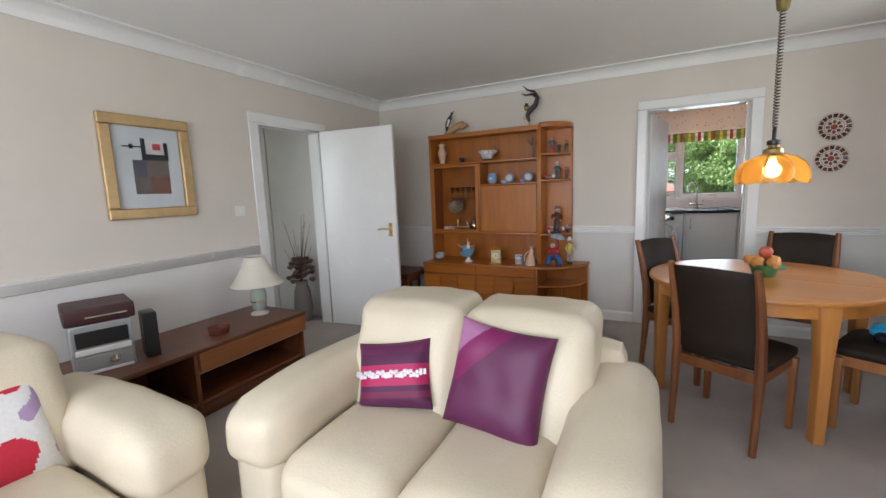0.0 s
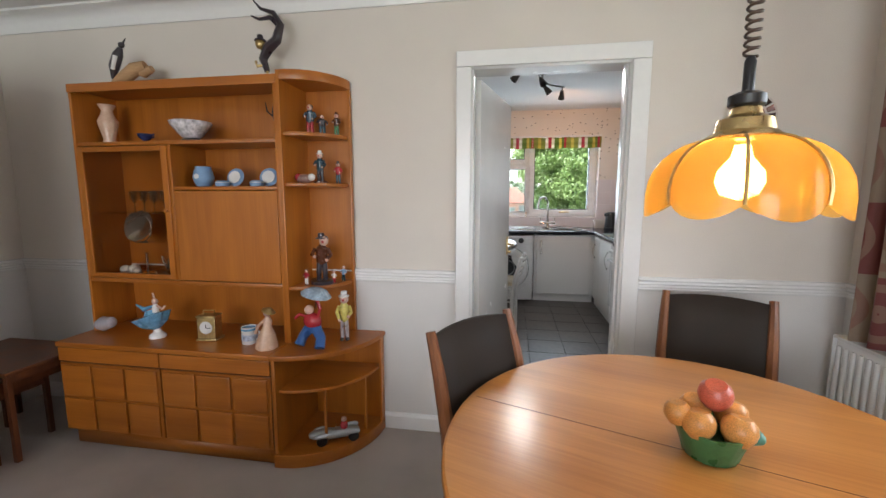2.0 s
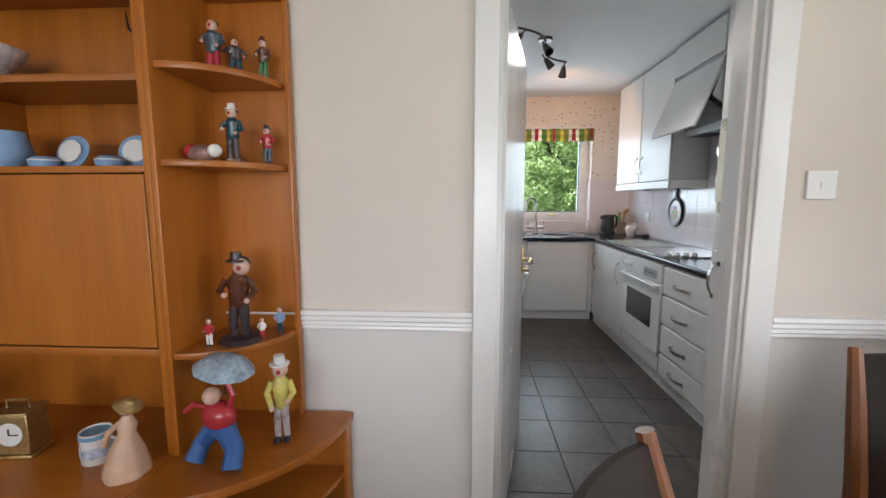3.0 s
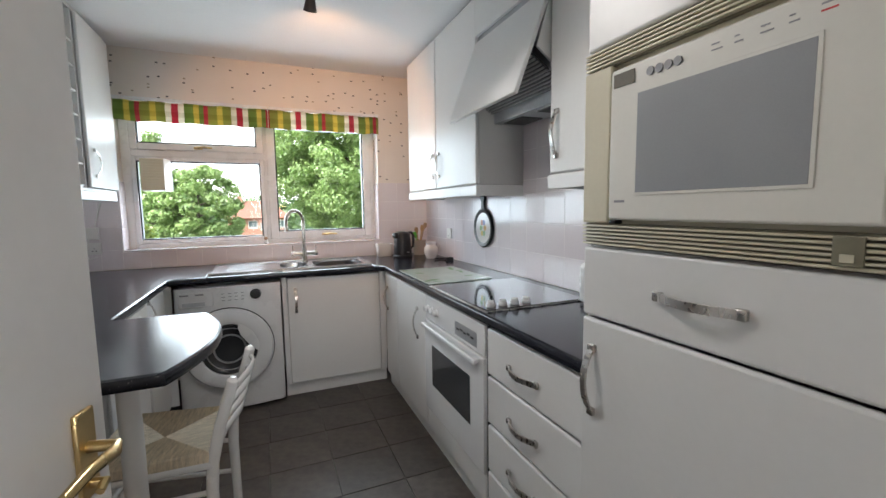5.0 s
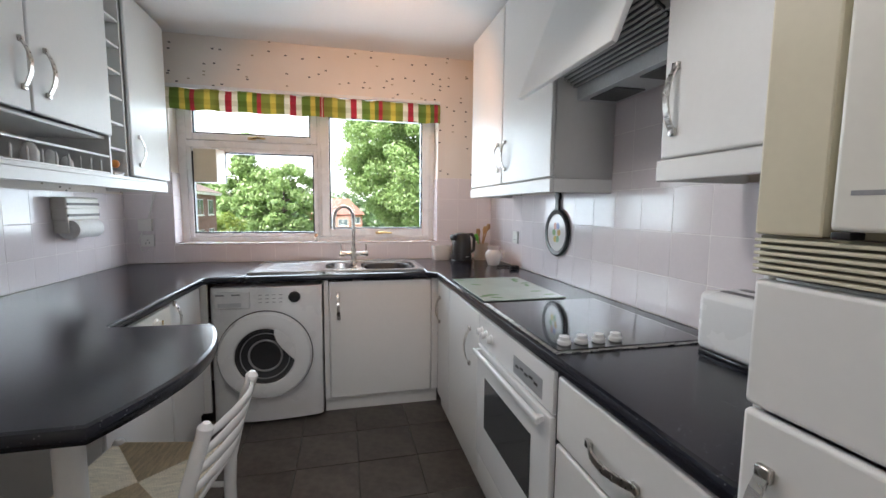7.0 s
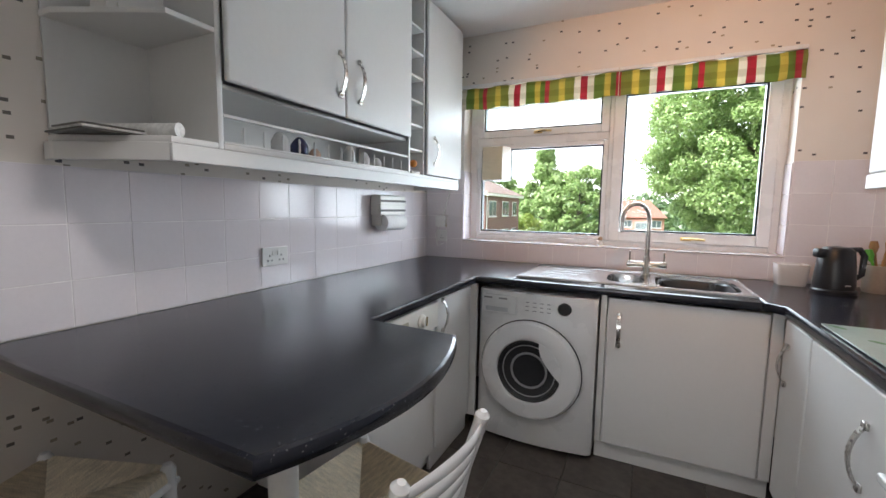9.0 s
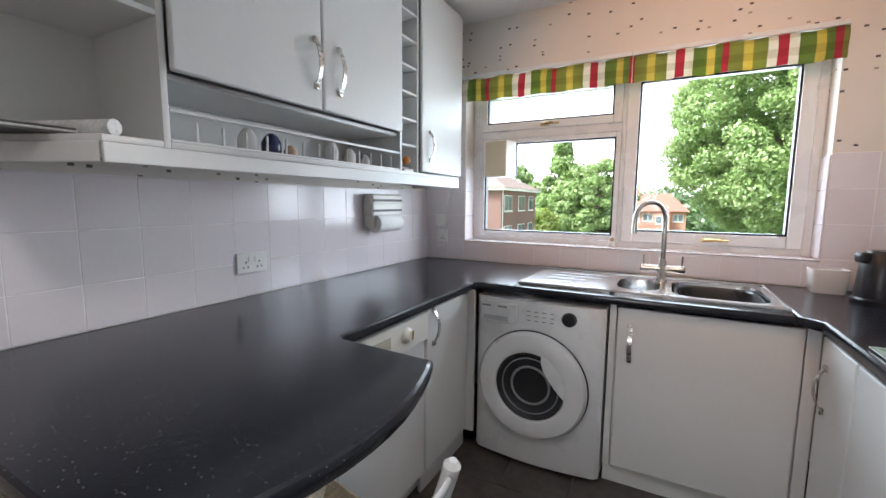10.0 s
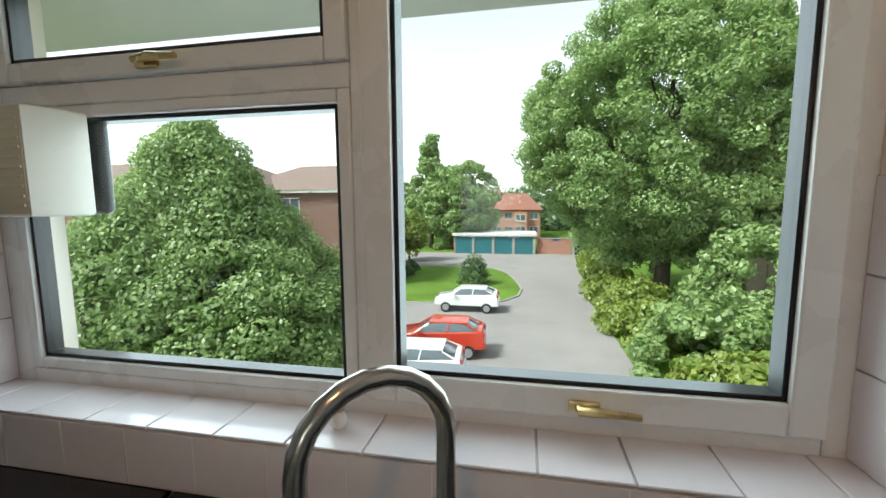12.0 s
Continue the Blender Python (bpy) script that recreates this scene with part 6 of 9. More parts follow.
for k in range(46):
    a, r, h = rng.uniform(0, 6.28), rng.uniform(0.02, 0.13), rng.uniform(0.45, 0.70)
    lathe([(0.0, -0.03), (0.022, -0.01), (0.03, 0.008), (0.014, 0.02), (0, 0.022)], 7, (r * math.cos(a), r * math.sin(a), h), bf, 5, 0.3)
part("twig_bunch", bm, mat("dry_twig", (0.16, 0.10, 0.06), 0.8), fv)
part("bloom_cluster", bf, mat("dried_bloom", (0.16, 0.10, 0.08), 0.8, var=0.6, scale=18), fv, "dusky dried blooms")

# ---- kitchen ----
HOME = set(scene.objects) - {bpy.data.objects[n] for n in ("wall_kitchen_west", "wall_kitchen_east", "wall_kitchen_north", "floor_kitchen", "ceiling_kitchen")}
TOP = 0.91
kw = thing("window_kitchen", Matrix(), "white plastic kitchen window with three panes and brass catches", "window", kind="structure")
WY = 8.42
part("outer_frame", box(KWIN[0], WY, KWIN[2], KWIN[0] + 0.06, WY + 0.07, KWIN[3], 0.006), UPVC, kw)
part("outer_frame", box(KWIN[1] - 0.045, WY, KWIN[2], KWIN[1], WY + 0.07, KWIN[3], 0.006), UPVC, kw)
part("outer_frame", box(KWIN[0] + 0.06, WY, KWIN[2], KWIN[1] - 0.045, WY + 0.07, KWIN[2] + 0.045, 0.006), UPVC, kw)
part("outer_frame", box(KWIN[0] + 0.06, WY, KWIN[3] - 0.045, KWIN[1] - 0.045, WY + 0.07, KWIN[3], 0.006), UPVC, kw)
part("mullion", box(0.375, WY, KWIN[2] + 0.045, 0.402, WY + 0.07, KWIN[3] - 0.045, 0.006), UPVC, kw)
part("transom", box(KWIN[0] + 0.06, WY, 1.762, 0.375, WY + 0.07, 1.815, 0.006), UPVC, kw)
casement(kw, "y", WY - 0.015, -0.56, 0.375, 1.815, 2.105, 0.05, 0.055)
casement(kw, "y", WY - 0.002, -0.56, 0.375, 1.085, 1.762, 0.03, 0.05)
casement(kw, "y", WY - 0.015, 0.402, 1.285, 1.085, 2.105, 0.065, 0.055)


def catch(parent, x, z):
    part("catch", tube([(x - 0.01, WY - 0.016, z), (x - 0.01, WY - 0.04, z), (x + 0.03, WY - 0.048, z + 0.004), (x + 0.10, WY - 0.045, z)], [0.011, 0.010, 0.009, 0.007], 8, bx(bmesh.new(), x - 0.03, WY - 0.024, z - 0.011, x + 0.03, WY - 0.0155, z + 0.011, 0.003)), BRASS, parent, "brass window catch")


catch(kw, -0.10, 1.838)
catch(kw, 0.86, 1.115)
part("window_sill", box(KWIN[0], KN + 0.004, KWIN[2], KWIN[1], WY, KWIN[2] + 0.004), GROUT, kw, "tiled window sill")

# wall units and base units
HANDLE = {}


def bow_handle(parent, m, length=0.13):
    """A flat bowed bar handle."""
    if length not in HANDLE:
        bm = bmesh.new()
        n = 8
        rows = []
        for i in range(n + 1):
            u = -1 + 2 * i / n
            rows.append((u * length / 2, 0.004 + 0.026 * (1 - u * u)))
        for (a, da), (b, db) in zip(rows, rows[1:]):
            q = [bm.verts.new(c) for c in ((-0.009, -da, a), (0.009, -da, a), (0.009, -db, b), (-0.009, -db, b))]
            w = [bm.verts.new((c.co.x, c.co.y - 0.006, c.co.z)) for c in q]
            bm.faces.new(w), bm.faces.new(q[::-1])
            bm.faces.new((q[0], w[0], w[3], q[3])), bm.faces.new((q[1], q[2], w[2], w[1]))
        bmesh.ops.remove_doubles(bm, verts=bm.verts, dist=1e-5)
        for e in (-1, 1):
            bx(bm, -0.011, -0.012, e * length / 2 - 0.011, 0.011, 0, e * length / 2 + 0.011, 0.003)
        bmesh.ops.recalc_face_normals(bm, faces=bm.faces)
        HANDLE[length] = finish("handle", bm, STEEL, 50)
    o = new("handle", HANDLE[length])
    o.parent = parent
    o.matrix_basis = m
    return tagged(o, "brushed steel bow handle")


def front(name, parent, w, h, m, handle=None, length=0.13):
    """A moulded door or drawer front, w wide and h high, facing -y, its lower left corner at the origin."""
    o = part(name, box(0.002, -0.02, 0.002, w - 0.002, 0, h - 0.002, 0.008, 3), UNIT, parent)
    o.matrix_basis = m
    if handle:
        x, z, turn = handle
        bow_handle(o, pose(x, -0.0195, z, 0, turn, 0), length)
    return o


def unit(name, m, w, d, h, label, plinth=True, z0=0.0):
    """A cabinet: carcass behind the fronts, facing -y, its lower left front corner at the pose."""
    u = thing(name, m, label, "cabinet", "fitted kitchen units")
    lo = 0.095 if plinth else z0
    part("body", box(0.001, 0.001, lo, w - 0.001, d, h), UNIT, u)
    if plinth:
        part("plinth", box(0, 0.012, 0.002, w, 0.028, 0.094), UNIT, u)
    return u


EAST = lambda y, z=0.0, x=1.19: pose(x, y, z, 0, 0, -90)      # fronts face -x; local x runs to -y
# tall housing with the microwave and fridge
tall = thing("tall_fridge_housing", EAST(5.395, 0, 1.17), "tall white fridge housing with a drawer under the microwave", "cabinet", "fitted kitchen units")
for a, b in ((0.0, 0.018), (0.602, 0.62)):
    part("side_panel", box(a, 0.001, 0.10, b, 0.62, KC - 0.02), UNIT, tall)
part("shelf", box(0.018, 0.001, 1.215, 0.602, 0.62, 1.233), UNIT, tall)
part("back_panel", box(0.018, 0.60, 0.10, 0.602, 0.62, 1.215), UNIT, tall)
part("plinth", box(0, 0.05, 0.002, 0.62, 0.066, 0.099), UNIT, tall)
front("door", tall, 0.62, 0.931, pose(0, 0, 0.115), (0.045, 0.768, 0), 0.17)
front("drawer_front", tall, 0.62, 0.184, pose(0, 0, 1.049), (0.32, 0.092, 90), 0.17)
front("top_door", tall, 0.62, 0.78, pose(0, 0, 1.712))
mw = thing("built_in_microwave", EAST(5.395, 0, 1.17), "cream built-in microwave oven in a slatted trim frame", "microwave")
IVORY = mat("ivory_plastic", (0.62, 0.57, 0.43), 0.42, var=0.04)
# darkened ivory: shade between the slats and in the latch, as colour
IVORY_SHADE = mat("shaded_ivory_plastic", (0.20, 0.18, 0.12), 0.6)
IVORY_LIGHT = mat("pale_ivory_plastic", (0.74, 0.72, 0.66), 0.35, var=0.03)
SCREEN = mat("grey_mesh_window", (0.30, 0.31, 0.32), 0.42, var=0.06, bscale=400)
part("housing", box(0.02, 0.0, 1.236, 0.60, 0.45, 1.71), IVORY, mw)
for a, b in ((0.001, 0.086), (0.588, 0.619)):
    part("trim_side", box(a, -0.024, 1.293, b, -0.0005, 1.662, 0.004), IVORY, mw)
for z0, z1 in ((1.236, 1.292), (1.663, 1.71)):
    t = part("trim_rail", box(0.001, -0.012, z0, 0.619, -0.0005, z1, 0.002), IVORY_SHADE, mw)
    n = 6 if z0 < 1.5 else 5
    for i in range(n):
        z = z0 + 0.003 + i * (z1 - z0 - 0.003) / n
        part("slat", box(0.004, -0.026, z, 0.616, -0.0125, z + 0.0045, 0.001), IVORY, t)
door = part("microwave_door", box(0.099, -0.036, 1.302, 0.583, -0.001, 1.642, 0.006, 3), IVORY_LIGHT, mw)
part("window", box(0.178, -0.0385, 1.363, 0.495, -0.0365, 1.575, 0.001), SCREEN, door, "grey meshed viewing window")
part("window_rim", box(0.172, -0.038, 1.357, 0.501, -0.0362, 1.581, 0.001), IVORY_LIGHT, door)
part("display", box(0.110, -0.0385, 1.600, 0.168, -0.0362, 1.630, 0.001), mat("display_grey", (0.20, 0.18, 0.15), 0.2), door, "dark display")
GREY = mat("grey_print", (0.28, 0.28, 0.29), 0.5)
for i in range(4):
    part("button", lathe([(0.009, 0), (0.009, 0.003), (0.0, 0.003)], 14), GREY, door).matrix_basis = pose(0.208 + 0.0207 * i, -0.0362, 1.612, 90)
for i in range(5):
    for k in range(2):
        part("print", box(0.335 + 0.04 * i, -0.0368, 1.607 + 0.010 * k, 0.355 + 0.04 * i - 0.006 * (k + i % 2), -0.0362, 1.6095 + 0.010 * k), GREY if i < 4 or k else mat("red_print", (0.6, 0.06, 0.05), 0.5), door)
# flat plate in the shade colour stands for the recess
part("latch_recess", box(0.525, -0.030, 1.244, 0.562, -0.0265, 1.288, 0.002), IVORY_SHADE, mw, "latch recess, its shade painted on a flat plate")
part("latch_tongue", box(0.535, -0.032, 1.250, 0.552, -0.0305, 1.262, 0.001), IVORY, mw)
part("door_stay", box(0.100, -0.034, 1.2925, 0.120, -0.010, 1.3015, 0.002), BLACK, mw)
part("maker_mark", box(0.118, -0.0368, 1.342, 0.148, -0.0362, 1.3475), GREY, door)

# east run: drawers, oven, corner unit
dr = unit("drawer_unit", EAST(5.955), 0.555, 0.58, 0.87, "white four-drawer kitchen unit with steel handles")
for z0, z1 in ((0.10, 0.255), (0.26, 0.457), (0.462, 0.661), (0.666, 0.86)):
    front("drawer_front", dr, 0.555, z1 - z0, pose(0, 0, z0), (0.253, (z1 - z0) * 0.45, 90), 0.165)
ov = thing("oven", EAST(6.655), "white built-under electric oven with a dark glass door", "oven")
OVENW = mat("white_enamel", (0.76, 0.76, 0.76), 0.22, var=0.02)
DARKGL = mat("dark_oven_glass", (0.05, 0.055, 0.06), 0.08, var=0.1, coat=0.5)
part("body", box(0.0, 0.002, 0.095, 0.69, 0.55, 0.868), UNIT, ov)
part("base_panel", box(0.004, -0.018, 0.10, 0.686, 0, 0.218, 0.004), UNIT, ov)
part("plinth", box(0, 0.012, 0.002, 0.695, 0.028, 0.094), UNIT, ov)
panel = part("control_panel", box(0.004, -0.024, 0.73, 0.686, 0, 0.862, 0.005), OVENW, ov)
for i in range(3):
    part("knob", lathe([(0.02, 0), (0.02, 0.006), (0.015, 0.010), (0.014, 0.024), (0.0, 0.026)], 18), OVENW, panel).matrix_basis = pose(0.05 + 0.06 * i, -0.024, 0.792, 90)
part("timer_window", box(0.40, -0.0255, 0.748, 0.62, -0.0242, 0.812), SCREEN, panel)
for i in range(5):
    part("print", box(0.42 + i * 0.036, -0.0262, 0.775 + 0.006 * (i % 2), 0.446 + i * 0.036, -0.0256, 0.784 + 0.006 * (i % 2)), BLACK, panel)
odoor = part("oven_door", box(0.004, -0.03, 0.222, 0.686, 0, 0.724, 0.006), OVENW, ov)
part("glass", box(0.115, -0.0325, 0.385, 0.565, -0.0302, 0.607, 0.001), DARKGL, odoor, "dark oven glass")
part("door_handle", box(0.03, -0.062, 0.692, 0.66, -0.045, 0.714, 0.006, 3), OVENW, odoor)
for x in (0.04, 0.63):
    part("handle_bracket", box(x, -0.05, 0.694, x + 0.02, -0.029, 0.712, 0.002), OVENW, odoor)
# black strip down the gap between oven and corner unit
part("gap_seal", box(0.688, -0.012, 0.125, 0.697, 0, 0.862), BLACK, ov)
cu = unit("corner_base_unit", EAST(7.545), 0.885, 0.58, 0.87, "white corner base unit with bow handles")
front("door", cu, 0.56, 0.76, pose(0.325, 0, 0.10), (0.43, 0.565, 0), 0.17)
front("door", cu, 0.30, 0.76, pose(0.022, 0, 0.10), (0.075, 0.582, 0), 0.155)

# north run: sink unit, washing machine
su = unit("sink_base_unit", pose(0.45, 7.60, 0), 0.735, 0.58, 0.70, "white sink base unit with one door")
front("door", su, 0.66, 0.765, pose(0.03, 0, 0.095), (0.058, 0.605, 0), 0.155)
part("end_post", box(0.692, -0.018, 0.10, 0.735, 0, 0.868, 0.002), UNIT, su)
part("end_post", box(0.0, -0.018, 0.10, 0.028, 0, 0.868, 0.002), UNIT, su)
wm = thing("washing_machine", pose(-0.19, 7.515, 0) @ Matrix.Diagonal((1.048, 1, 1, 1)), "white front-loading washing machine under the worktop", "washing machine")
WMW = mat("appliance_white", (0.79, 0.79, 0.79), 0.28, var=0.02)
bmw = bmesh.new()
prof = [(0.0, 0.05)] + [(0.02 + 0.56 * i / 10, 0.03 - 0.028 * math.sin(math.pi * i / 10)) for i in range(11)] + [(0.60, 0.05), (0.60, 0.58), (0.0, 0.58)]
slab(prof, 0.02, 0.845, bmw, 0.004)
part("body", bmw, WMW, wm)
for x in (0.05, 0.55):
    for y in (0.1, 0.5):
        part("foot", lathe([(0.02, 0), (0.02, 0.021)], 10, (x, y, 0.0)), BLACK, wm)
part("detergent_drawer", box(0.03, -0.004, 0.725, 0.215, 0.012, 0.825, 0.006), WMW, wm)
part("drawer_grip", box(0.05, -0.007, 0.735, 0.17, -0.0035, 0.76, 0.003), mat("appliance_grey", (0.55, 0.56, 0.58), 0.35), wm)
part("maker_mark", box(0.04, -0.0048, 0.803, 0.085, -0.0042, 0.812), GREY, wm)
part("model_mark", box(0.12, -0.0048, 0.803, 0.165, -0.0042, 0.812), GREY, wm)
for i in range(3):
    for j in range(4):
        part("print", box(0.26 + 0.036 * j, 0.0, 0.755 + 0.022 * i, 0.278 + 0.036 * j, 0.0012, 0.759 + 0.022 * i), GREY, wm)
part("programme_dial", lathe([(0.033, 0), (0.033, 0.010), (0.027, 0.020), (0.0, 0.022)], 24), BLACK, wm, "black programme dial").matrix_basis = pose(0.452, 0.004, 0.785, 90)
DOORC = (0.29, 0.002, 0.437)
ring = part("door_ring", lathe([(0.150, -0.005), (0.245, -0.005), (0.248, 0.012), (0.235, 0.035), (0.19, 0.048), (0.160, 0.040), (0.150, 0.020), (0.150, -0.005)], 48), WMW, wm, "round white door rim")
ring.matrix_basis = pose(*DOORC, 90) @ Matrix.Diagonal((1.03, 1.08, 1, 1))
part("door_glass", lathe([(0.0, 0.001), (0.12, 0.004), (0.152, 0.022), (0.152, 0.030), (0.13, 0.020), (0.09, 0.012), (0.04, 0.008), (0.0, 0.007)], 40), mat("dark_door_glass", (0.03, 0.031, 0.034), 0.10, coat=0.5), ring, "dark glass bowl")
# grey rings: bowl and drum edges, their highlight put into the colour
part("bowl_edge", tube([(0.086 * math.cos(q), 0.086 * math.sin(q), 0.0150) for q in np.linspace(0, 2 * math.pi, 41)], 0.006, 8), mat("bowl_edge_grey", (0.30, 0.30, 0.31), 0.12), ring)
part("drum_edge", tube([(0.128 * math.cos(q), 0.128 * math.sin(q), 0.0215) for q in np.linspace(0, 2 * math.pi, 41)], 0.003, 8), bpy.data.materials["bowl_edge_grey"], ring)
part("glass_rim", tube([(0.151 * math.cos(q), 0.151 * math.sin(q), 0.0275) for q in np.linspace(0, 2 * math.pi, 49)], 0.005, 8), BLACK, ring)
part("door_grip", slab([(0.158, -0.03), (0.163, 0.03), (0.13, 0.10), (0.09, 0.138), (0.052, 0.156), (0.050, 0.125), (0.062, 0.085), (0.088, 0.045), (0.122, 0.005)], 0.02, 0.043, None, 0.004), WMW, ring)

# black ring paints the shade in the gap round the door
part("door_gap", tube([(0.2485 * math.cos(q), 0.2485 * math.sin(q), 0.001) for q in np.linspace(0, 2 * math.pi, 61)], 0.0035, 6), BLACK, ring)

# west run: dishwasher, corner front
WEST = lambda y, x=-0.25: pose(x, y, 0, 0, 0, 90)
dw = thing("dishwasher", WEST(6.545), "cream slimline dishwasher under the worktop", "dishwasher")
part("body", box(0.0, 0.003, 0.10, 0.55, 0.55, 0.865), UNIT, dw)
part("plinth", box(0, 0.05, 0.002, 1.05, 0.066, 0.099), UNIT, dw)
part("door", box(0.002, -0.012, 0.11, 0.548, 0.002, 0.73, 0.006), UNIT, dw)
pn = part("control_panel", box(0.002, -0.03, 0.735, 0.548, 0.002, 0.855, 0.008), IVORY_LIGHT, dw, "ivory control panel")
part("knob", lathe([(0.032, 0), (0.032, 0.008), (0.024, 0.014), (0.022, 0.026), (0, 0.028)], 20), IVORY_LIGHT, pn).matrix_basis = pose(0.38, -0.03, 0.80, 90)
part("knob_mark", box(0.376, -0.061, 0.785, 0.384, -0.057, 0.825, 0.001), BRASS, pn)
part("grip", box(0.15, -0.034, 0.78, 0.27, -0.0295, 0.825, 0.002), mat("grip_shade", (0.42, 0.39, 0.30), 0.5), pn)
wc = unit("west_corner_unit", WEST(7.10), 0.445, 0.60, 0.87, "white corner base door beside the dishwasher")
front("door", wc, 0.42, 0.745, pose(0.0, 0, 0.115), (0.05, 0.66, 0), 0.15)
part("corner_filler", box(0.424, -0.054, 0.10, 0.442, 0.0, 0.868, 0.002), UNIT, wc)

# worktops
def worktop(name, pts, label):
    o = whole(name, slab(pts, TOP - 0.04, TOP, None, 0.012), WORKTOP, Matrix(), label, "worktop")
    return o


pts = [(KW, 5.80), (0.115, 5.80)]
for i in range(1, 12):
    u = i / 12
    pts.append((0.115 + 0.09 * math.sin(math.pi * u) ** 0.9 + 0.015 * u, 5.80 + (6.52 - 5.80) * u))
pts += [(0.13, 6.52), (-0.19, 6.535), (-0.205, 6.55), (-0.205, 7.525), (-0.18, 7.55), (0.0, 7.555), (0.0, KN), (KW, KN)]
worktop("breakfast_worktop", pts, "black speckled laminate worktop widening into a breakfast bar")
worktop("east_worktop", [(1.10, 7.555), (1.115, 7.545), (1.158, 7.50), (1.158, 5.40), (KE, 5.40), (KE, KN), (1.10, KN)], "black speckled laminate worktop beside the hob")
wt = worktop("sink_worktop", [(0.002, 7.555), (1.098, 7.555), (1.098, 7.64), (0.002, 7.64)], "front strip of the black worktop before the sink")
worktop("sink_back_worktop", [(0.002, 8.10), (1.098, 8.10), (1.098, KN), (0.002, KN)], "back strip of the black worktop behind the sink")
part("bar_leg", lathe([(0.03, 0.002), (0.03, TOP - 0.04)], 16), UNIT, thing("breakfast_bar_leg", pose(-0.02, 5.98, 0), "white round leg under the breakfast bar", "table leg"))

# west wall units
wl = thing("west_wall_units", Matrix(), "white wall units with an open end shelf and gallery rail", "cabinet", "fitted kitchen units")
XW, WF = KW, -0.575
END = [(XW, 5.985), (-0.87, 5.985), (WF, 6.12), (WF, 6.262), (XW, 6.262)]
part("end_shelf", slab(END, 1.412, 1.43, None, 0.003), UNIT, wl)
part("end_shelf", slab(END, 1.755, 1.771, None, 0.003), UNIT, wl)
part("end_shelf", slab(END, 2.05, 2.066, None, 0.003), UNIT, wl)
part("top_board", slab([(XW, 5.985), (-0.87, 5.985), (WF, 6.12), (WF, 8.086), (XW, 8.086)], 2.42, 2.44), UNIT, wl)
part("back_board", box(XW + 0.001, 5.987, 1.432, XW + 0.012, 8.086, 2.419), UNIT, wl)
part("divider", box(XW + 0.0125, 6.263, 1.412, WF, 6.281, 2.419, 0.001), UNIT, wl)
part("bottom_board", box(XW + 0.001, 6.282, 1.412, WF, 8.086, 1.43, 0.001), UNIT, wl)
part("niche_ceiling", box(XW + 0.0125, 6.282, 1.602, WF - 0.02, 7.404, 1.618), UNIT, wl)
part("divider", box(XW + 0.0125, 7.405, 1.431, WF, 7.421, 2.419, 0.001), UNIT, wl)
part("divider", box(XW + 0.0125, 7.57, 1.431, WF, 7.586, 2.419, 0.001), UNIT, wl)
part("end_panel", box(XW + 0.0125, 8.07, 1.431, WF, 8.086, 2.419, 0.001), UNIT, wl)
for z in (1.56, 1.695, 1.83, 1.965, 2.10, 2.235):
    part("bottle_shelf", box(XW + 0.02, 7.4215, z, WF - 0.004, 7.5695, z + 0.012, 0.001), UNIT, wl)
part("pelmet", box(WF - 0.016, 6.12, 1.36, WF + 0.002, 8.088, 1.4115, 0.004), UNIT, wl)
bm = slab([(-0.873, 5.99), (-0.87, 5.973), (WF + 0.002, 6.112), (WF - 0.016, 6.119)], 1.36, 1.4115, None, 0.003)
part("pelmet", bm, UNIT, wl)
part("pelmet", box(XW + 0.001, 5.973, 1.36, -0.873, 5.989, 1.4115, 0.003), UNIT, wl)
part("pelmet", box(XW + 0.001, 8.072, 1.36, WF - 0.017, 8.088, 1.4115, 0.003), UNIT, wl)
WFACE = lambda y, z: pose(WF, y, z, 0, 0, 90)
front("door", wl, 0.565, 0.80, WFACE(6.284, 1.618), (0.526, 0.168, 0), 0.17)
front("door", wl, 0.55, 0.80, WFACE(6.853, 1.618), (0.087, 0.168, 0), 0.17)
front("door", wl, 0.497, 0.985, WFACE(7.589, 1.432), (0.085, 0.148, 0), 0.155)
gr = part("gallery_rail", box(WF - 0.012, 6.284, 1.512, WF - 0.001, 7.402, 1.522, 0.002), UNIT, wl)
part("gallery_foot", box(WF - 0.012, 6.284, 1.4305, WF - 0.001, 7.402, 1.438, 0.002), UNIT, gr)
spin = part("spindle", lathe([(0.003, 1.438), (0.005, 1.45), (0.0035, 1.465), (0.005, 1.48), (0.003, 1.492)], 8, (WF - 0.0065, 6.36, 0)), UNIT, gr)
for k in range(1, 13):
    again("spindle", spin, pose(0, 0.081 * k, 0), gr)
wl.location.z = 0.052
for i, (y, r, h, m_) in enumerate(((6.60, 0.034, 0.085, CHINA), (6.70, 0.036, 0.08, NAVY), (6.79, 0.025, 0.05, PEACH), (7.02, 0.03, 0.09, CHINA), (7.14, 0.028, 0.075, CHINA), (7.25, 0.026, 0.06, CHINA))):
    ornament("china_jar", [(lathe([(r * 0.7, 0), (r, h * 0.3), (r, h * 0.7), (r * 0.6, h), (r * 0.3, h * 1.1), (0, h * 1.14)], 16), m_)], pose(-0.68, y, 1.482), "small china jar behind the gallery rail", "jar")
bk = thing("magazine_roll", pose(-0.70, 6.16, 1.482, 0, 0, 0), "rolled magazine and papers on the end shelf", "magazine")
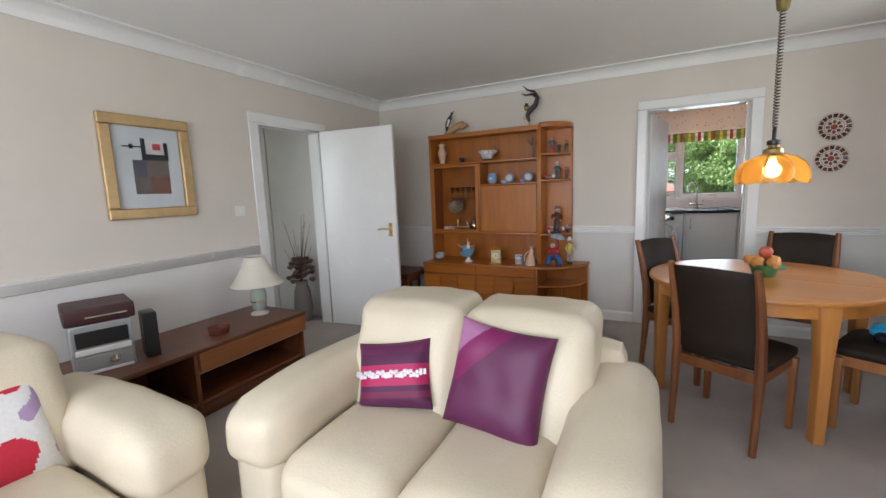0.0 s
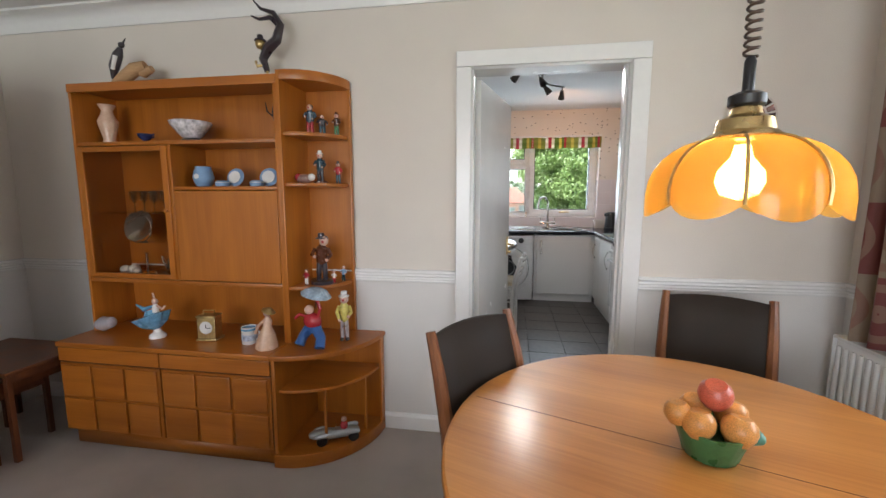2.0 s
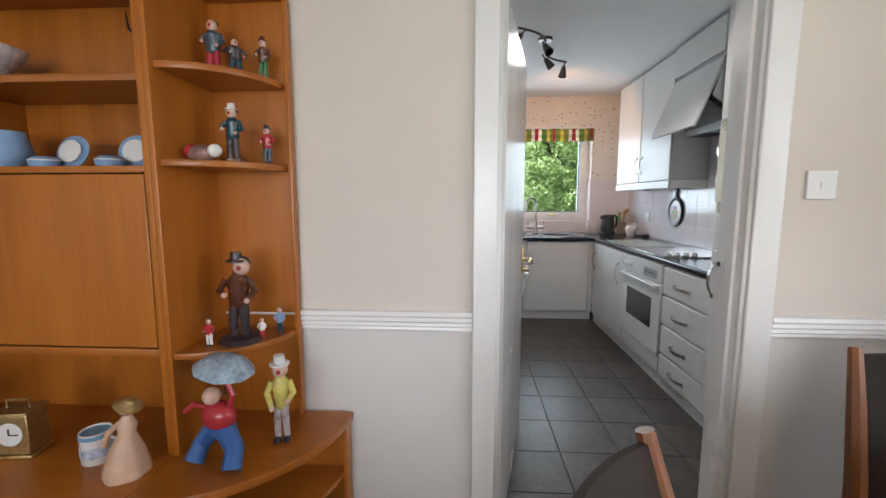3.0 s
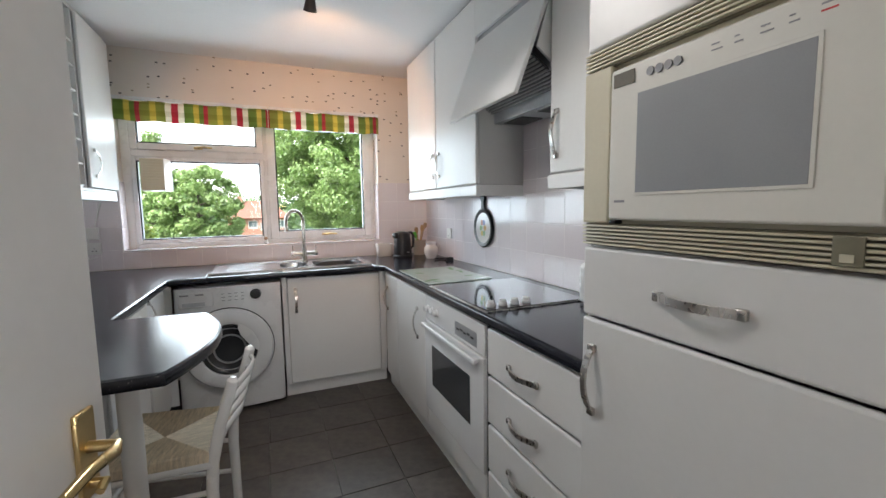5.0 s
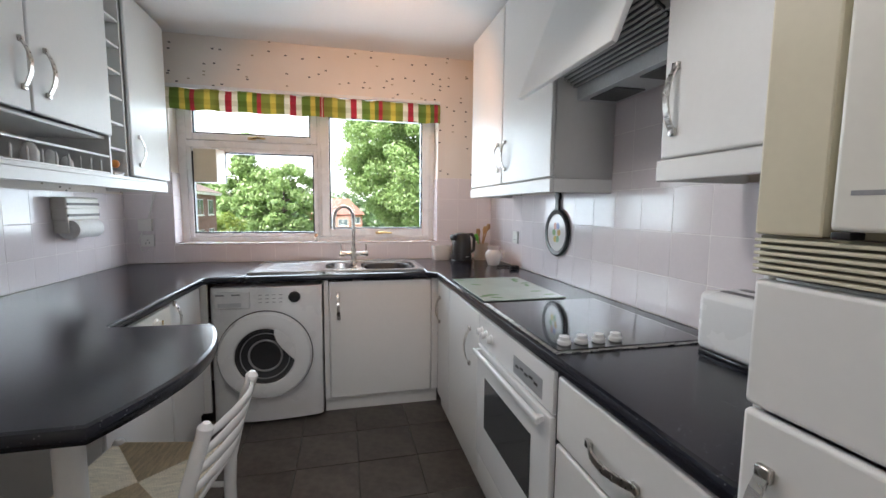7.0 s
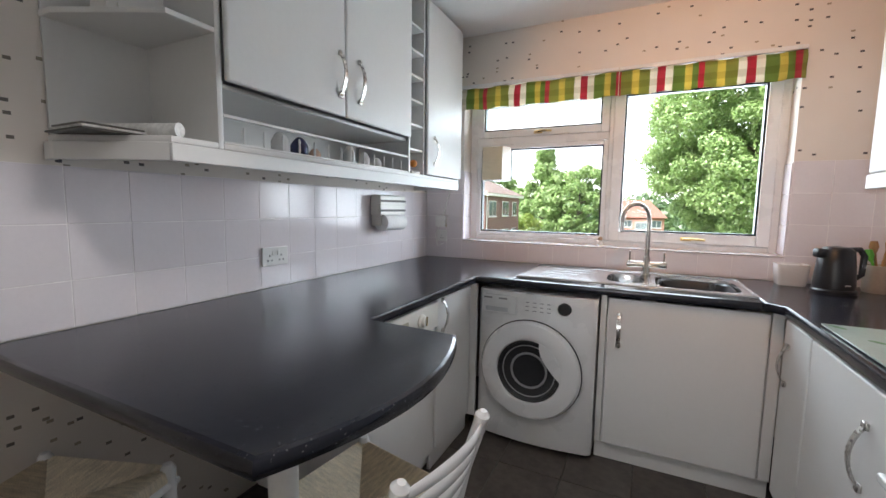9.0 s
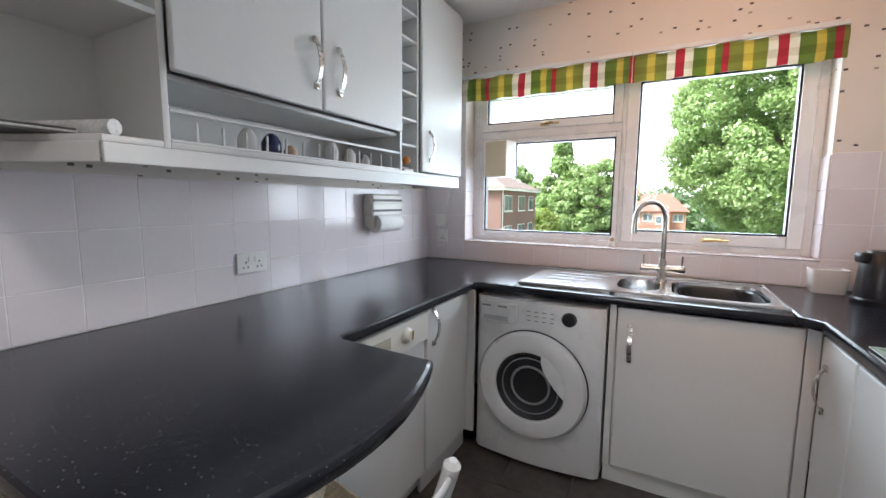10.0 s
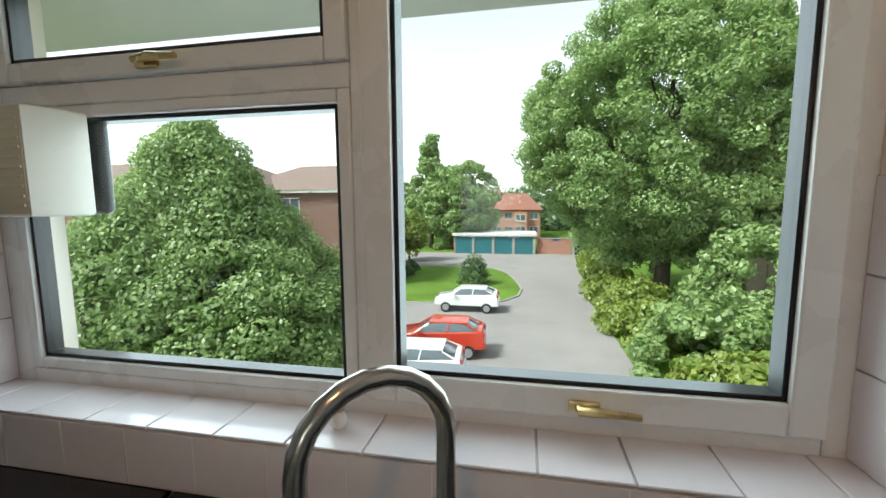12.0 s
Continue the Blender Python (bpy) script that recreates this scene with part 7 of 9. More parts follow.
part("roll", turned(lathe([(0.021, 0), (0.021, 0.26), (0.016, 0.26), (0.014, 0.02), (0, 0.02)], 16), pose(0.10, 0.0, 0.022, 0, -90, 20)), mat("magazine_paper", (0.62, 0.62, 0.60), 0.5, var=0.3, scale=20), bk)
for k in range(3):
    part("sheet", box(-0.18 + 0.02 * k, -0.20, 0.001 + 0.006 * k, 0.02, -0.03 + 0.01 * k, 0.006 + 0.006 * k, 0.001), bpy.data.materials["magazine_paper"] if k % 2 else mat("dark_cover", (0.07, 0.07, 0.06), 0.4), bk)
rad = thing("kitchen_timer_radio", pose(-0.80, 6.17, 1.823), "small white radio on the end shelf", "radio")
part("body", box(-0.05, -0.10, 0, 0.04, 0.06, 0.11, 0.008), SOCK, rad)
for y in (-0.06, 0.0):
    part("knob", turned(lathe([(0.014, 0), (0.014, 0.01), (0, 0.012)], 14), pose(0.04, y, 0.03, 0, 90, 0)), SOCK, rad)
ornament("bottle_rack_letters", [(box(-0.03, -0.05, 0, 0.05, 0.04, 0.012), mat("letter_paper", (0.6, 0.56, 0.5), 0.6)), (turned(box(-0.02, -0.05, 0, 0.06, 0.03, 0.004), pose(0, 0, 0.02, 12, 14, 0)), CHINA), (ball(0.03, 0.0, 0.06, 0.022), mat("orange_peel", (0.6, 0.22, 0.04), 0.5))], pose(-0.63, 7.50, 1.482), "letters and a small trinket in the bottle rack", "letters")

# east wall units and hood
XE = 1.50
ea = thing("east_wall_unit", Matrix(), "white double wall unit with steel handles", "cabinet", "fitted kitchen units")
part("body", box(XE + 0.001, 6.655, 1.475, KE, 7.86, 2.49), UNIT, ea)
part("pelmet", box(XE - 0.022, 6.655, 1.412, XE - 0.004, 7.868, 1.474, 0.004), UNIT, ea)
part("pelmet", box(XE - 0.0035, 6.655, 1.412, KE, 6.672, 1.474, 0.004), UNIT, ea)
part("pelmet", box(XE - 0.0035, 7.85, 1.412, KE, 7.868, 1.474, 0.004), UNIT, ea)
EFACE = lambda y, z: pose(XE, y, z, 0, 0, -90)
ea.location = (0, -0.022, -0.012)
front("door", ea, 0.60, 1.01, EFACE(7.86, 1.477), (0.545, 0.16, 0), 0.15)
front("door", ea, 0.60, 1.01, EFACE(7.257, 1.477), (0.055, 0.16, 0), 0.15)
for z in (1.62, 1.86, 2.12):
    part("corner_shelf", slab([(KE, 7.869), (KE, 8.12), (1.66, 8.12), (1.56, 7.98), (1.54, 7.869)], z, z + 0.015, None, 0.004), UNIT, ea)
eb = thing("east_end_wall_unit", Matrix(), "white single wall unit beside the tall housing", "cabinet", "fitted kitchen units")
part("body", box(XE + 0.001, 5.40, 1.455, KE, 5.975, 2.49), UNIT, eb)
part("pelmet", box(XE - 0.022, 5.40, 1.395, XE - 0.004, 5.985, 1.454, 0.004), UNIT, eb)
part("pelmet", box(XE - 0.0035, 5.967, 1.395, KE, 5.985, 1.454, 0.004), UNIT, eb)
part("bottom_board", box(XE - 0.003, 5.40, 1.43, KE, 5.966, 1.4545), wood("chipboard", (0.35, 0.2, 0.08), (0.5, 0.3, 0.14)), eb)
front("door", eb, 0.575, 1.03, EFACE(5.977, 1.457), (0.05, 0.158, 0), 0.175)
eb.location.z = 0.012
hood = thing("cooker_hood", Matrix(), "integrated cooker hood with its white flap tilted open", "cooker hood")
part("upper_door", box(XE - 0.02, 5.99, 2.26, XE, 6.642, 2.488, 0.006), UNIT, hood)
part("body", box(XE + 0.001, 5.99, 1.90, KE, 6.645, 2.488), mat("hood_grey", (0.45, 0.46, 0.48), 0.4), hood)
fl_ = part("flap", box(0, -0.02, 0, 0.648, 0, 0.47, 0.006), UNIT, hood, "white tilted front flap")
fl_.matrix_basis = Matrix.Translation((1.335, 6.64, 1.785)) @ pose(0, 0, 0, 0, 0, -90) @ pose(0, 0, 0, -21, 0, 0)
for y in (5.992, 6.628):
    part("side_cheek", slab([(1.425, 1.985), (1.505, 2.24), (KE, 2.24), (KE, 1.90), (1.60, 1.90), (1.50, 1.93)], 0, 0.012), UNIT, hood).matrix_basis = Matrix.Translation((0, y + 0.012, 0)) @ pose(0, 0, 0, 90)
part("filter_tray", box(1.59, 6.01, 1.80, KE - 0.02, 6.625, 1.875, 0.004), mat("hood_light_grey", (0.55, 0.57, 0.58), 0.35), hood)
GRS = Matrix.Translation((1.405, 0, 1.955)) @ pose(0, 0, 0, 0, 31, 0)
grill = part("grille", box(0, 6.012, 0.004, 0.205, 6.618, 0.012), BLACK, hood, "slatted dark grille")
grill.matrix_basis = GRS
for k in range(11):
    part("grille_slat", box(0.008 + 0.018 * k, 6.014, -0.006, 0.0165 + 0.018 * k, 6.616, 0.0035, 0.001), mat("hood_slat", (0.34, 0.33, 0.32), 0.45) if k == 0 else bpy.data.materials["hood_slat"], grill)
for y0 in (6.08, 6.39):
    part("mesh_filter", box(1.62, y0, 1.794, 1.75, y0 + 0.18, 1.7995, 0.001), mat("mesh_dark", (0.10, 0.10, 0.10), 0.5, 0.5, var=0.4, scale=90), hood)

# hob, board, toaster and things on the east worktop
hob = thing("ceramic_hob", Matrix(), "black ceramic hob with a steel rim and white knobs", "hob")
part("rim", box(1.172, 5.972, TOP + 0.0005, 1.705, 6.605, TOP + 0.006, 0.002), STEEL, hob)
HG = mat("hob_glass", (0.012, 0.012, 0.014), 0.05, var=0.1, coat=0.6, rvar=0.02)
part("glass", box(1.184, 5.984, TOP + 0.0062, 1.693, 6.593, TOP + 0.009, 0.001), HG, hob)
for k in range(4):
    part("knob", lathe([(0.017, 0), (0.021, 0.004), (0.021, 0.012), (0.016, 0.016), (0.016, 0.026), (0, 0.028)], 18, (1.228 + 0.0585 * k, 6.028, TOP + 0.009)), OVENW, hob)
brd = thing("glass_chopping_board", pose(1.385, 6.925, TOP + 0.003), "pale green glass chopping board with a leaf print", "chopping board")
PALEG = mat("pale_green_glass", (0.46, 0.53, 0.46), 0.12, var=0.06)
part("board", box(-0.20, -0.285, 0, 0.20, 0.285, 0.006, 0.002), PALEG, brd)
LEAFP = mat("leaf_print", (0.22, 0.34, 0.20), 0.2, var=0.3)
rng = random.Random(3)
for k in range(14):
    x, y, a = rng.choice((-1, 1)) * rng.uniform(0.10, 0.18), rng.uniform(-0.25, 0.25), rng.uniform(0, 180)
    part("printed_leaf", slab([(0.03 * math.cos(t), 0.011 * math.sin(t)) for t in np.linspace(0, 6.28, 12, endpoint=False)], 0, 0.0005), LEAFP, brd).matrix_basis = pose(x, y, 0.0061, 0, 0, a)
for x in (-0.17, 0.17):
    for y in (-0.2, 0.2):
        part("foot", lathe([(0.008, -0.003), (0.008, 0)], 8, (x, y, 0)), BLACK, brd)
to = thing("toaster", pose(1.68, 5.775, TOP, 0, 0, -90), "white two-slot toaster on the worktop", "toaster")
part("body", box(-0.15, -0.085, 0.012, 0.15, 0.085, 0.185, 0.022, 4), WMW, to)
for y in (-0.035, 0.035):
    part("slot", box(-0.11, y - 0.014, 0.1845, 0.11, y + 0.014, 0.1862), BLACK, to)
part("base", box(-0.14, -0.078, 0.0, 0.14, 0.078, 0.0118), BLACK, to)
part("maker_mark", box(0.05, -0.0862, 0.05, 0.10, -0.0852, 0.058), bpy.data.materials["red_print"], to)
part("lever", box(-0.172, -0.02, 0.10, -0.151, 0.02, 0.115, 0.003), BLACK, to)
tv = thing("hanging_trivet", pose(KE - 0.009, 7.11, 1.19, 90, 0, -90) @ Matrix.Diagonal((1.08, 1.08, 1, 1)), "round ceramic board with a dark rim hanging on the tiles", "board")
part("rim", lathe([(0.098, 0), (0.125, 0.002), (0.128, 0.012), (0.118, 0.02), (0.10, 0.016), (0.098, 0.006)], 40), BLACK, tv)
part("plate", lathe([(0.099, 0.003), (0.099, 0.012), (0, 0.012)], 40), CHINA, tv)
part("handle", slab([(-0.02, 0.12), (0.02, 0.12), (0.016, 0.17), (0.03, 0.19), (0.02, 0.215), (-0.02, 0.215), (-0.03, 0.19), (-0.016, 0.17)], 0.002, 0.018, None, 0.004), BLACK, tv)
for k, c in enumerate(((0.5, 0.3, 0.06), (0.16, 0.2, 0.42), (0.45, 0.16, 0.1), (0.2, 0.36, 0.14), (0.55, 0.42, 0.12), (0.2, 0.34, 0.2))):
    part("flower_print", lathe([(0.018, 0), (0.018, 0.0008), (0, 0.001)], 10, (0.026 * math.cos(k * 1.05), 0.04 * math.sin(k * 1.05), 0.0125)), mat("print_flower", c, 0.3, var=0.3), tv)
kt = thing("kettle", pose(1.46, 8.0, TOP, 0, 0, 20), "black plastic electric kettle", "kettle")
part("base", lathe([(0.085, 0), (0.088, 0.015), (0.08, 0.022)], 28), BLACK, kt)
part("body", lathe([(0.078, 0.0225), (0.08, 0.04), (0.073, 0.14), (0.066, 0.205), (0.05, 0.222), (0, 0.228)], 28), BLACK, kt)
part("handle", tube([(0.05, 0, 0.21), (0.10, 0, 0.212), (0.122, 0, 0.18), (0.118, 0, 0.09), (0.078, 0, 0.06)], [0.012, 0.013, 0.013, 0.012, 0.010], 10), BLACK, kt)
part("spout", soft(-0.095, -0.025, 0.17, -0.05, 0.025, 0.215, 0.012, (0, 0, 0), 4), BLACK, kt)
part("gauge_mark", box(-0.012, -0.0815, 0.045, 0.012, -0.079, 0.05), SOCK, kt)
tb = thing("white_tub", pose(1.335, 8.165, TOP), "white square china tub beside the sink", "tub")


def rounded(rx, ry, p, n=40):
    return [(rx * math.copysign(abs(math.cos(a)) ** p, math.cos(a)), ry * math.copysign(abs(math.sin(a)) ** p, math.sin(a))) for a in np.linspace(0, 2 * math.pi, n, endpoint=False)]


bm = bmesh.new()
rings = [[bm.verts.new((x, y, z)) for x, y in rounded(0.072 * k, 0.058 * k, 0.35)] for k, z in ((0.80, 0.0), (0.86, 0.006), (1.0, 0.108), (0.99, 0.113), (0.93, 0.113), (0.91, 0.106), (0.80, 0.03), (0.2, 0.026))]
for lo, hi in zip(rings, rings[1:]):
    for k in range(40):
        bm.faces.new((lo[k], lo[(k + 1) % 40], hi[(k + 1) % 40], hi[k]))
bm.faces.new(rings[0][::-1]), bm.faces.new(rings[-1])
part("tub_body", bm, CHINA, tb)
part("lid_insert", lathe([(0.0, 0.09), (0.036, 0.092), (0.045, 0.106), (0.041, 0.106), (0.034, 0.097), (0, 0.096)], 24), CHINA, tb)
pt = thing("utensil_pot", pose(1.66, 8.12, TOP), "cream pot holding wooden kitchen utensils", "pot")
part("pot", lathe([(0.05, 0), (0.055, 0.01), (0.06, 0.13), (0.063, 0.135), (0.055, 0.135), (0, 0.05)], 22), mat("cream_pottery", (0.5, 0.42, 0.34), 0.4), pt)
SPOON = wood("spoon_wood", (0.25, 0.12, 0.04), (0.5, 0.3, 0.14), 2, 0.6)
for k, (a, b, h, m_) in enumerate(((0.03, 0.0, 0.27, SPOON), (-0.02, 0.02, 0.25, SPOON), (0.05, -0.02, 0.29, SPOON), (-0.045, -0.01, 0.21, mat("green_plastic", (0.12, 0.45, 0.05), 0.4)))):
    part("utensil", tube([(0, 0, 0.06), (a * 0.7, b, h - 0.06), (a, b, h - 0.03), (a * 1.1, b, h)], [0.005, 0.006, 0.02, 0.014], 8), m_, pt)
ornament("white_jug", [(lathe([(0.04, 0), (0.045, 0.01), (0.062, 0.06), (0.06, 0.09), (0.04, 0.115), (0.05, 0.14), (0.045, 0.14), (0.034, 0.115), (0, 0.05)], 24), CHINA), (tube([(0.055, 0, 0.11), (0.085, 0, 0.10), (0.08, 0, 0.055), (0.058, 0, 0.05)], 0.006, 7), CHINA)], pose(1.65, 7.80, TOP), "white china jug on the worktop", "jug")
ornament("black_lead", [(tube([(0, 0, 0.01), (0.06, 0.02, 0.008), (0.1, -0.03, 0.008), (0.08, -0.1, 0.012)], 0.006, 6), BLACK), (box(0.05, -0.13, 0, 0.11, -0.09, 0.03, 0.008), BLACK)], pose(1.63, 7.66, TOP), "black plug and lead on the worktop", "cable")


def socket(m, wide, label, n=1):
    s = thing("power_socket", m, label, "socket")
    p = part("plate", box(-wide / 2, -0.010, -0.043, wide / 2, 0, 0.043, 0.003), SOCK, s)
    for i in range(n):
        cx_ = (i - (n - 1) / 2) * 0.066
        part("rocker", box(cx_ - 0.006 + (0.018 if i == 0 and n > 1 else -0.018 if n > 1 else 0), -0.0135, 0.005, cx_ + 0.006 + (0.018 if i == 0 and n > 1 else -0.018 if n > 1 else 0), -0.0098, 0.026, 0.002), SOCK, p)
        for dx, dz in ((0, 0.004), (-0.011, -0.018), (0.011, -0.018)):
            part("pin_hole", box(cx_ + dx - 0.003, -0.0106, dz - 0.004, cx_ + dx + 0.003, -0.0099, dz + 0.004), BLACK, p)


socket(pose(KW + 0.009, 6.77, 1.055, 0, 0, 90), 0.146, "white double power socket on the tiles", 2)
socket(pose(-0.785, KN - 0.009, 1.075), 0.086, "white single power socket by the window")
sw = thing("fan_switch", pose(-0.79, KN - 0.009, 1.185), "white fused switch with a cable to the window fan", "switch")
part("box_plate", box(-0.043, -0.03, -0.043, 0.043, 0, 0.043, 0.004), SOCK, sw)
part("cable", tube([(0.02, -0.015, 0.043), (0.05, -0.012, 0.16), (0.09, -0.01, 0.30), (0.14, 0.0, 0.33)], 0.0045, 7), SOCK, sw)
part("loop_cable", tube([(-0.02, -0.015, -0.043), (-0.05, -0.012, -0.11), (-0.03, -0.012, -0.19), (0.02, -0.012, -0.17)], 0.004, 7), SOCK, sw)
socket(pose(KE - 0.009, 7.72, 1.12, 0, 0, -90), 0.086, "white single socket above the east worktop")
pr = thing("kitchen_roll_holder", pose(KW + 0.009, 7.67, 1.155, 0, 0, 90), "cream wall dispenser with a kitchen roll", "dispenser")
part("body", box(-0.15, -0.075, 0.08, 0.15, 0, 0.21, 0.012, 3), IVORY_LIGHT, pr)
# slots are dark strips on the face, shadow put in as colour
for z in (0.105, 0.165):
    part("cutter_slot", box(-0.145, -0.079, z, 0.145, -0.0745, z + 0.014, 0.001), mat("slot_shadow", (0.12, 0.11, 0.10), 0.6), pr)
part("lid", box(-0.155, -0.082, 0.145, 0.155, -0.002, 0.155, 0.003), IVORY_LIGHT, pr)
part("roll", turned(lathe([(0.052, -0.115), (0.052, 0.115), (0.018, 0.115), (0.018, -0.114)], 30), pose(0, -0.06, 0.035, 0, 90, 0)), mat("paper_towel", (0.8, 0.8, 0.79), 0.9, bump=0.4), pr)
for x in (-0.135, 0.122):
    part("arm_bracket", box(x, -0.07, 0.015, x + 0.013, 0, 0.10, 0.004), IVORY_LIGHT, pr)

# sink and tap
sk = thing("steel_sink", Matrix(), "stainless steel one and a half bowl sink with drainer", "sink")
SINK = mat("sink_steel", (0.52, 0.52, 0.52), 0.19, 1.0, var=0.06, scale=20, rvar=0.06)


def bowl_hole(cx, cy, rx, ry, p, n=40):
    out = []
    for k in range(n):
        a = 2 * math.pi * k / n
        c, s = math.cos(a), math.sin(a)
        out.append((cx + rx * math.copysign(abs(c) ** p, c), cy + ry * math.copysign(abs(s) ** p, s)))
    return out


BOWLS = ((0.545, 7.875, 0.095, 0.15, 0.6, 0.12), (0.875, 7.875, 0.185, 0.195, 0.42, 0.17))
us = [0.0, 0.43, 0.655, 0.675, 1.075, 1.10]
deck = bmesh.new()
for a, b, z in ((0.0, 0.44, 0), (0.44, 0.655, 1), (0.655, 1.10, 2)):
    y0, y1 = 7.61, 8.145
    if z == 0:
        bx(deck, a, y0, TOP + 0.001, b, y1, TOP + 0.008)
    else:
        hole = bowl_hole(*BOWLS[z - 1][:5])
        cx_, cy_ = BOWLS[z - 1][:2]
        outer = []
        for (hx, hy) in hole:
            dx, dy = hx - cx_, hy - cy_
            k = min(((b if dx > 0 else a) - cx_) / dx if abs(dx) > 1e-6 else 1e9, ((y1 if dy > 0 else y0) - cy_) / dy if abs(dy) > 1e-6 else 1e9)
            outer.append((cx_ + dx * k, cy_ + dy * k))
        o = [deck.verts.new((x, y, TOP + 0.008)) for x, y in outer]
        i_ = [deck.verts.new((x, y, TOP + 0.008)) for x, y in hole]
        lo = [deck.verts.new((x, y, TOP + 0.0005)) for x, y in outer]
        n = len(o)
        for k in range(n):
            deck.faces.new((o[k], o[(k + 1) % n], i_[(k + 1) % n], i_[k]))
            deck.faces.new((lo[k], lo[(k + 1) % n], o[(k + 1) % n], o[k]))
bmesh.ops.recalc_face_normals(deck, faces=deck.faces)
part("deck", deck, SINK, sk)
part("rim", tube([(0.006, 7.616, TOP + 0.009), (1.094, 7.616, TOP + 0.009), (1.094, 8.139, TOP + 0.009), (0.006, 8.139, TOP + 0.009)], 0.006, 8, None, True), SINK, sk)
for k, x1 in enumerate((0.24, 0.30, 0.36, 0.40)):
    y = 7.76 + 0.088 * k
    part("drainer_rib", soft(0.09, y, TOP + 0.0070, x1, y + 0.012, TOP + 0.0105, 0.004, (0, 0, 0), 4), SINK, sk)
for cx_, cy_, rx, ry, p, dp in BOWLS:
    bm = bmesh.new()
    rings = []
    for k, zz in ((1.0, 0.008), (0.985, -0.004), (0.95, -dp * 0.6), (0.90, -dp * 0.93), (0.8, -dp), (0.12, -dp - 0.004)):
        rings.append([bm.verts.new((x, y, TOP + zz)) for x, y in bowl_hole(cx_, cy_, rx * k, ry * k, p)])
    for lo, hi in zip(rings, rings[1:]):
        for k in range(40):
            bm.faces.new((lo[k], hi[k], hi[(k + 1) % 40], lo[(k + 1) % 40]))
    bm.faces.new(rings[-1])
    bmesh.ops.recalc_face_normals(bm, faces=bm.faces)
    part("bowl", bm, SINK, sk)
    part("waste", lathe([(0.03, 0), (0.03, 0.004), (0.012, 0.002), (0, 0.002)], 20, (cx_, cy_, TOP - dp - 0.0035)), CHROME, sk)
part("overflow_cap", lathe([(0.024, 0), (0.022, 0.004), (0, 0.005)], 20, (0.665, 7.675, TOP + 0.008)), CHROME, sk)
wb = thing("washing_up_bowl", Matrix(), "dark grey plastic washing-up bowl in the sink", "bowl")
bm = bmesh.new()
rings = []
for k, zz in ((0.93, -0.006), (0.90, -0.004), (0.86, -0.012), (0.80, -0.15), (0.2, -0.155)):
    rings.append([bm.verts.new((x, y, TOP + zz)) for x, y in bowl_hole(0.875, 7.875, 0.185 * k, 0.195 * k, 0.45)])
for lo, hi in zip(rings, rings[1:]):
    for k in range(40):
        bm.faces.new((lo[k], hi[k], hi[(k + 1) % 40], lo[(k + 1) % 40]))
bm.faces.new(rings[-1])
bmesh.ops.recalc_face_normals(bm, faces=bm.faces)
part("basin", bm, mat("charcoal_plastic", (0.035, 0.038, 0.042), 0.3, var=0.1), wb)
tp = thing("mixer_tap", pose(0.645, 8.06, TOP + 0.008), "brushed steel swan-neck mixer tap with lever handles", "tap")
TAP = mat("tap_steel", (0.50, 0.47, 0.43), 0.22, 1.0, var=0.06)
part("base", lathe([(0.026, 0), (0.026, 0.012), (0.02, 0.02), (0.019, 0.10), (0.013, 0.115)], 24), TAP, tp)
neck = [(0, 0, 0.10), (0, 0, 0.20), (0, 0, 0.30)] + [(-0.068 * (1 - math.cos(a)), -0.060 * (1 - math.cos(a)), 0.32 + 0.09 * math.sin(a)) for a in np.linspace(0, math.pi, 12)] + [(-0.137, -0.121, 0.25)]
part("swan_neck", tube(neck, 0.0125, 14), TAP, tp)
part("cross_body", turned(lathe([(0.017, -0.07), (0.017, 0.07)], 18), pose(0, 0, 0.062, 0, 90, 0)), TAP, tp)
for s in (-1, 1):
    hb = part("valve", turned(lathe([(0.020, 0), (0.020, 0.03), (0.012, 0.036), (0, 0.036)], 18), pose(s * 0.07, 0, 0.062, 0, 90 * s, 0)), TAP, tp)
    part("lever", tube([(s * 0.088, 0, 0.07), (s * 0.09, 0, 0.10), (s * 0.09, -0.004, 0.135)], 0.0045, 8), TAP, hb)
for s in (-1, 1):
    ornament("soap_rack", [(box(s * 0.09 - 0.045, -0.03, 0.0, s * 0.09 + 0.045, 0.03, 0.010, 0.003), mat("wire_brass", (0.5, 0.42, 0.28), 0.4, 0.7, var=0.4, scale=60))], pose(0.655, 8.17, TOP), "small pierced dish behind the tap", "soap dish")

# window things
BLIND = bpy.data.materials.new("checked_blind_cloth")
BLIND.use_nodes = True
t_ = BLIND.node_tree
b_ = t_.nodes["Principled BSDF"]
tc2, sp2, mp2_, fr2, rp2, rz2, mx2 = (t_.nodes.new(k) for k in ("ShaderNodeTexCoord", "ShaderNodeSeparateXYZ", "ShaderNodeMath", "ShaderNodeMath", "ShaderNodeValToRGB", "ShaderNodeValToRGB", "ShaderNodeMix"))
t_.links.new(tc2.outputs["Object"], sp2.inputs[0])
mp2_.operation, mp2_.inputs[1].default_value = "MULTIPLY", 1 / 0.44
fr2.operation = "FRACT"
t_.links.new(sp2.outputs[0], mp2_.inputs[0]), t_.links.new(mp2_.outputs[0], fr2.inputs[0]), t_.links.new(fr2.outputs[0], rp2.inputs[0])
rp2.color_ramp.interpolation = "CONSTANT"
GRN, YEL, WHT, RED, OLV = (0.20, 0.27, 0.07), (0.62, 0.50, 0.14), (0.72, 0.66, 0.55), (0.48, 0.06, 0.09), (0.30, 0.31, 0.09)
els = rp2.color_ramp.elements
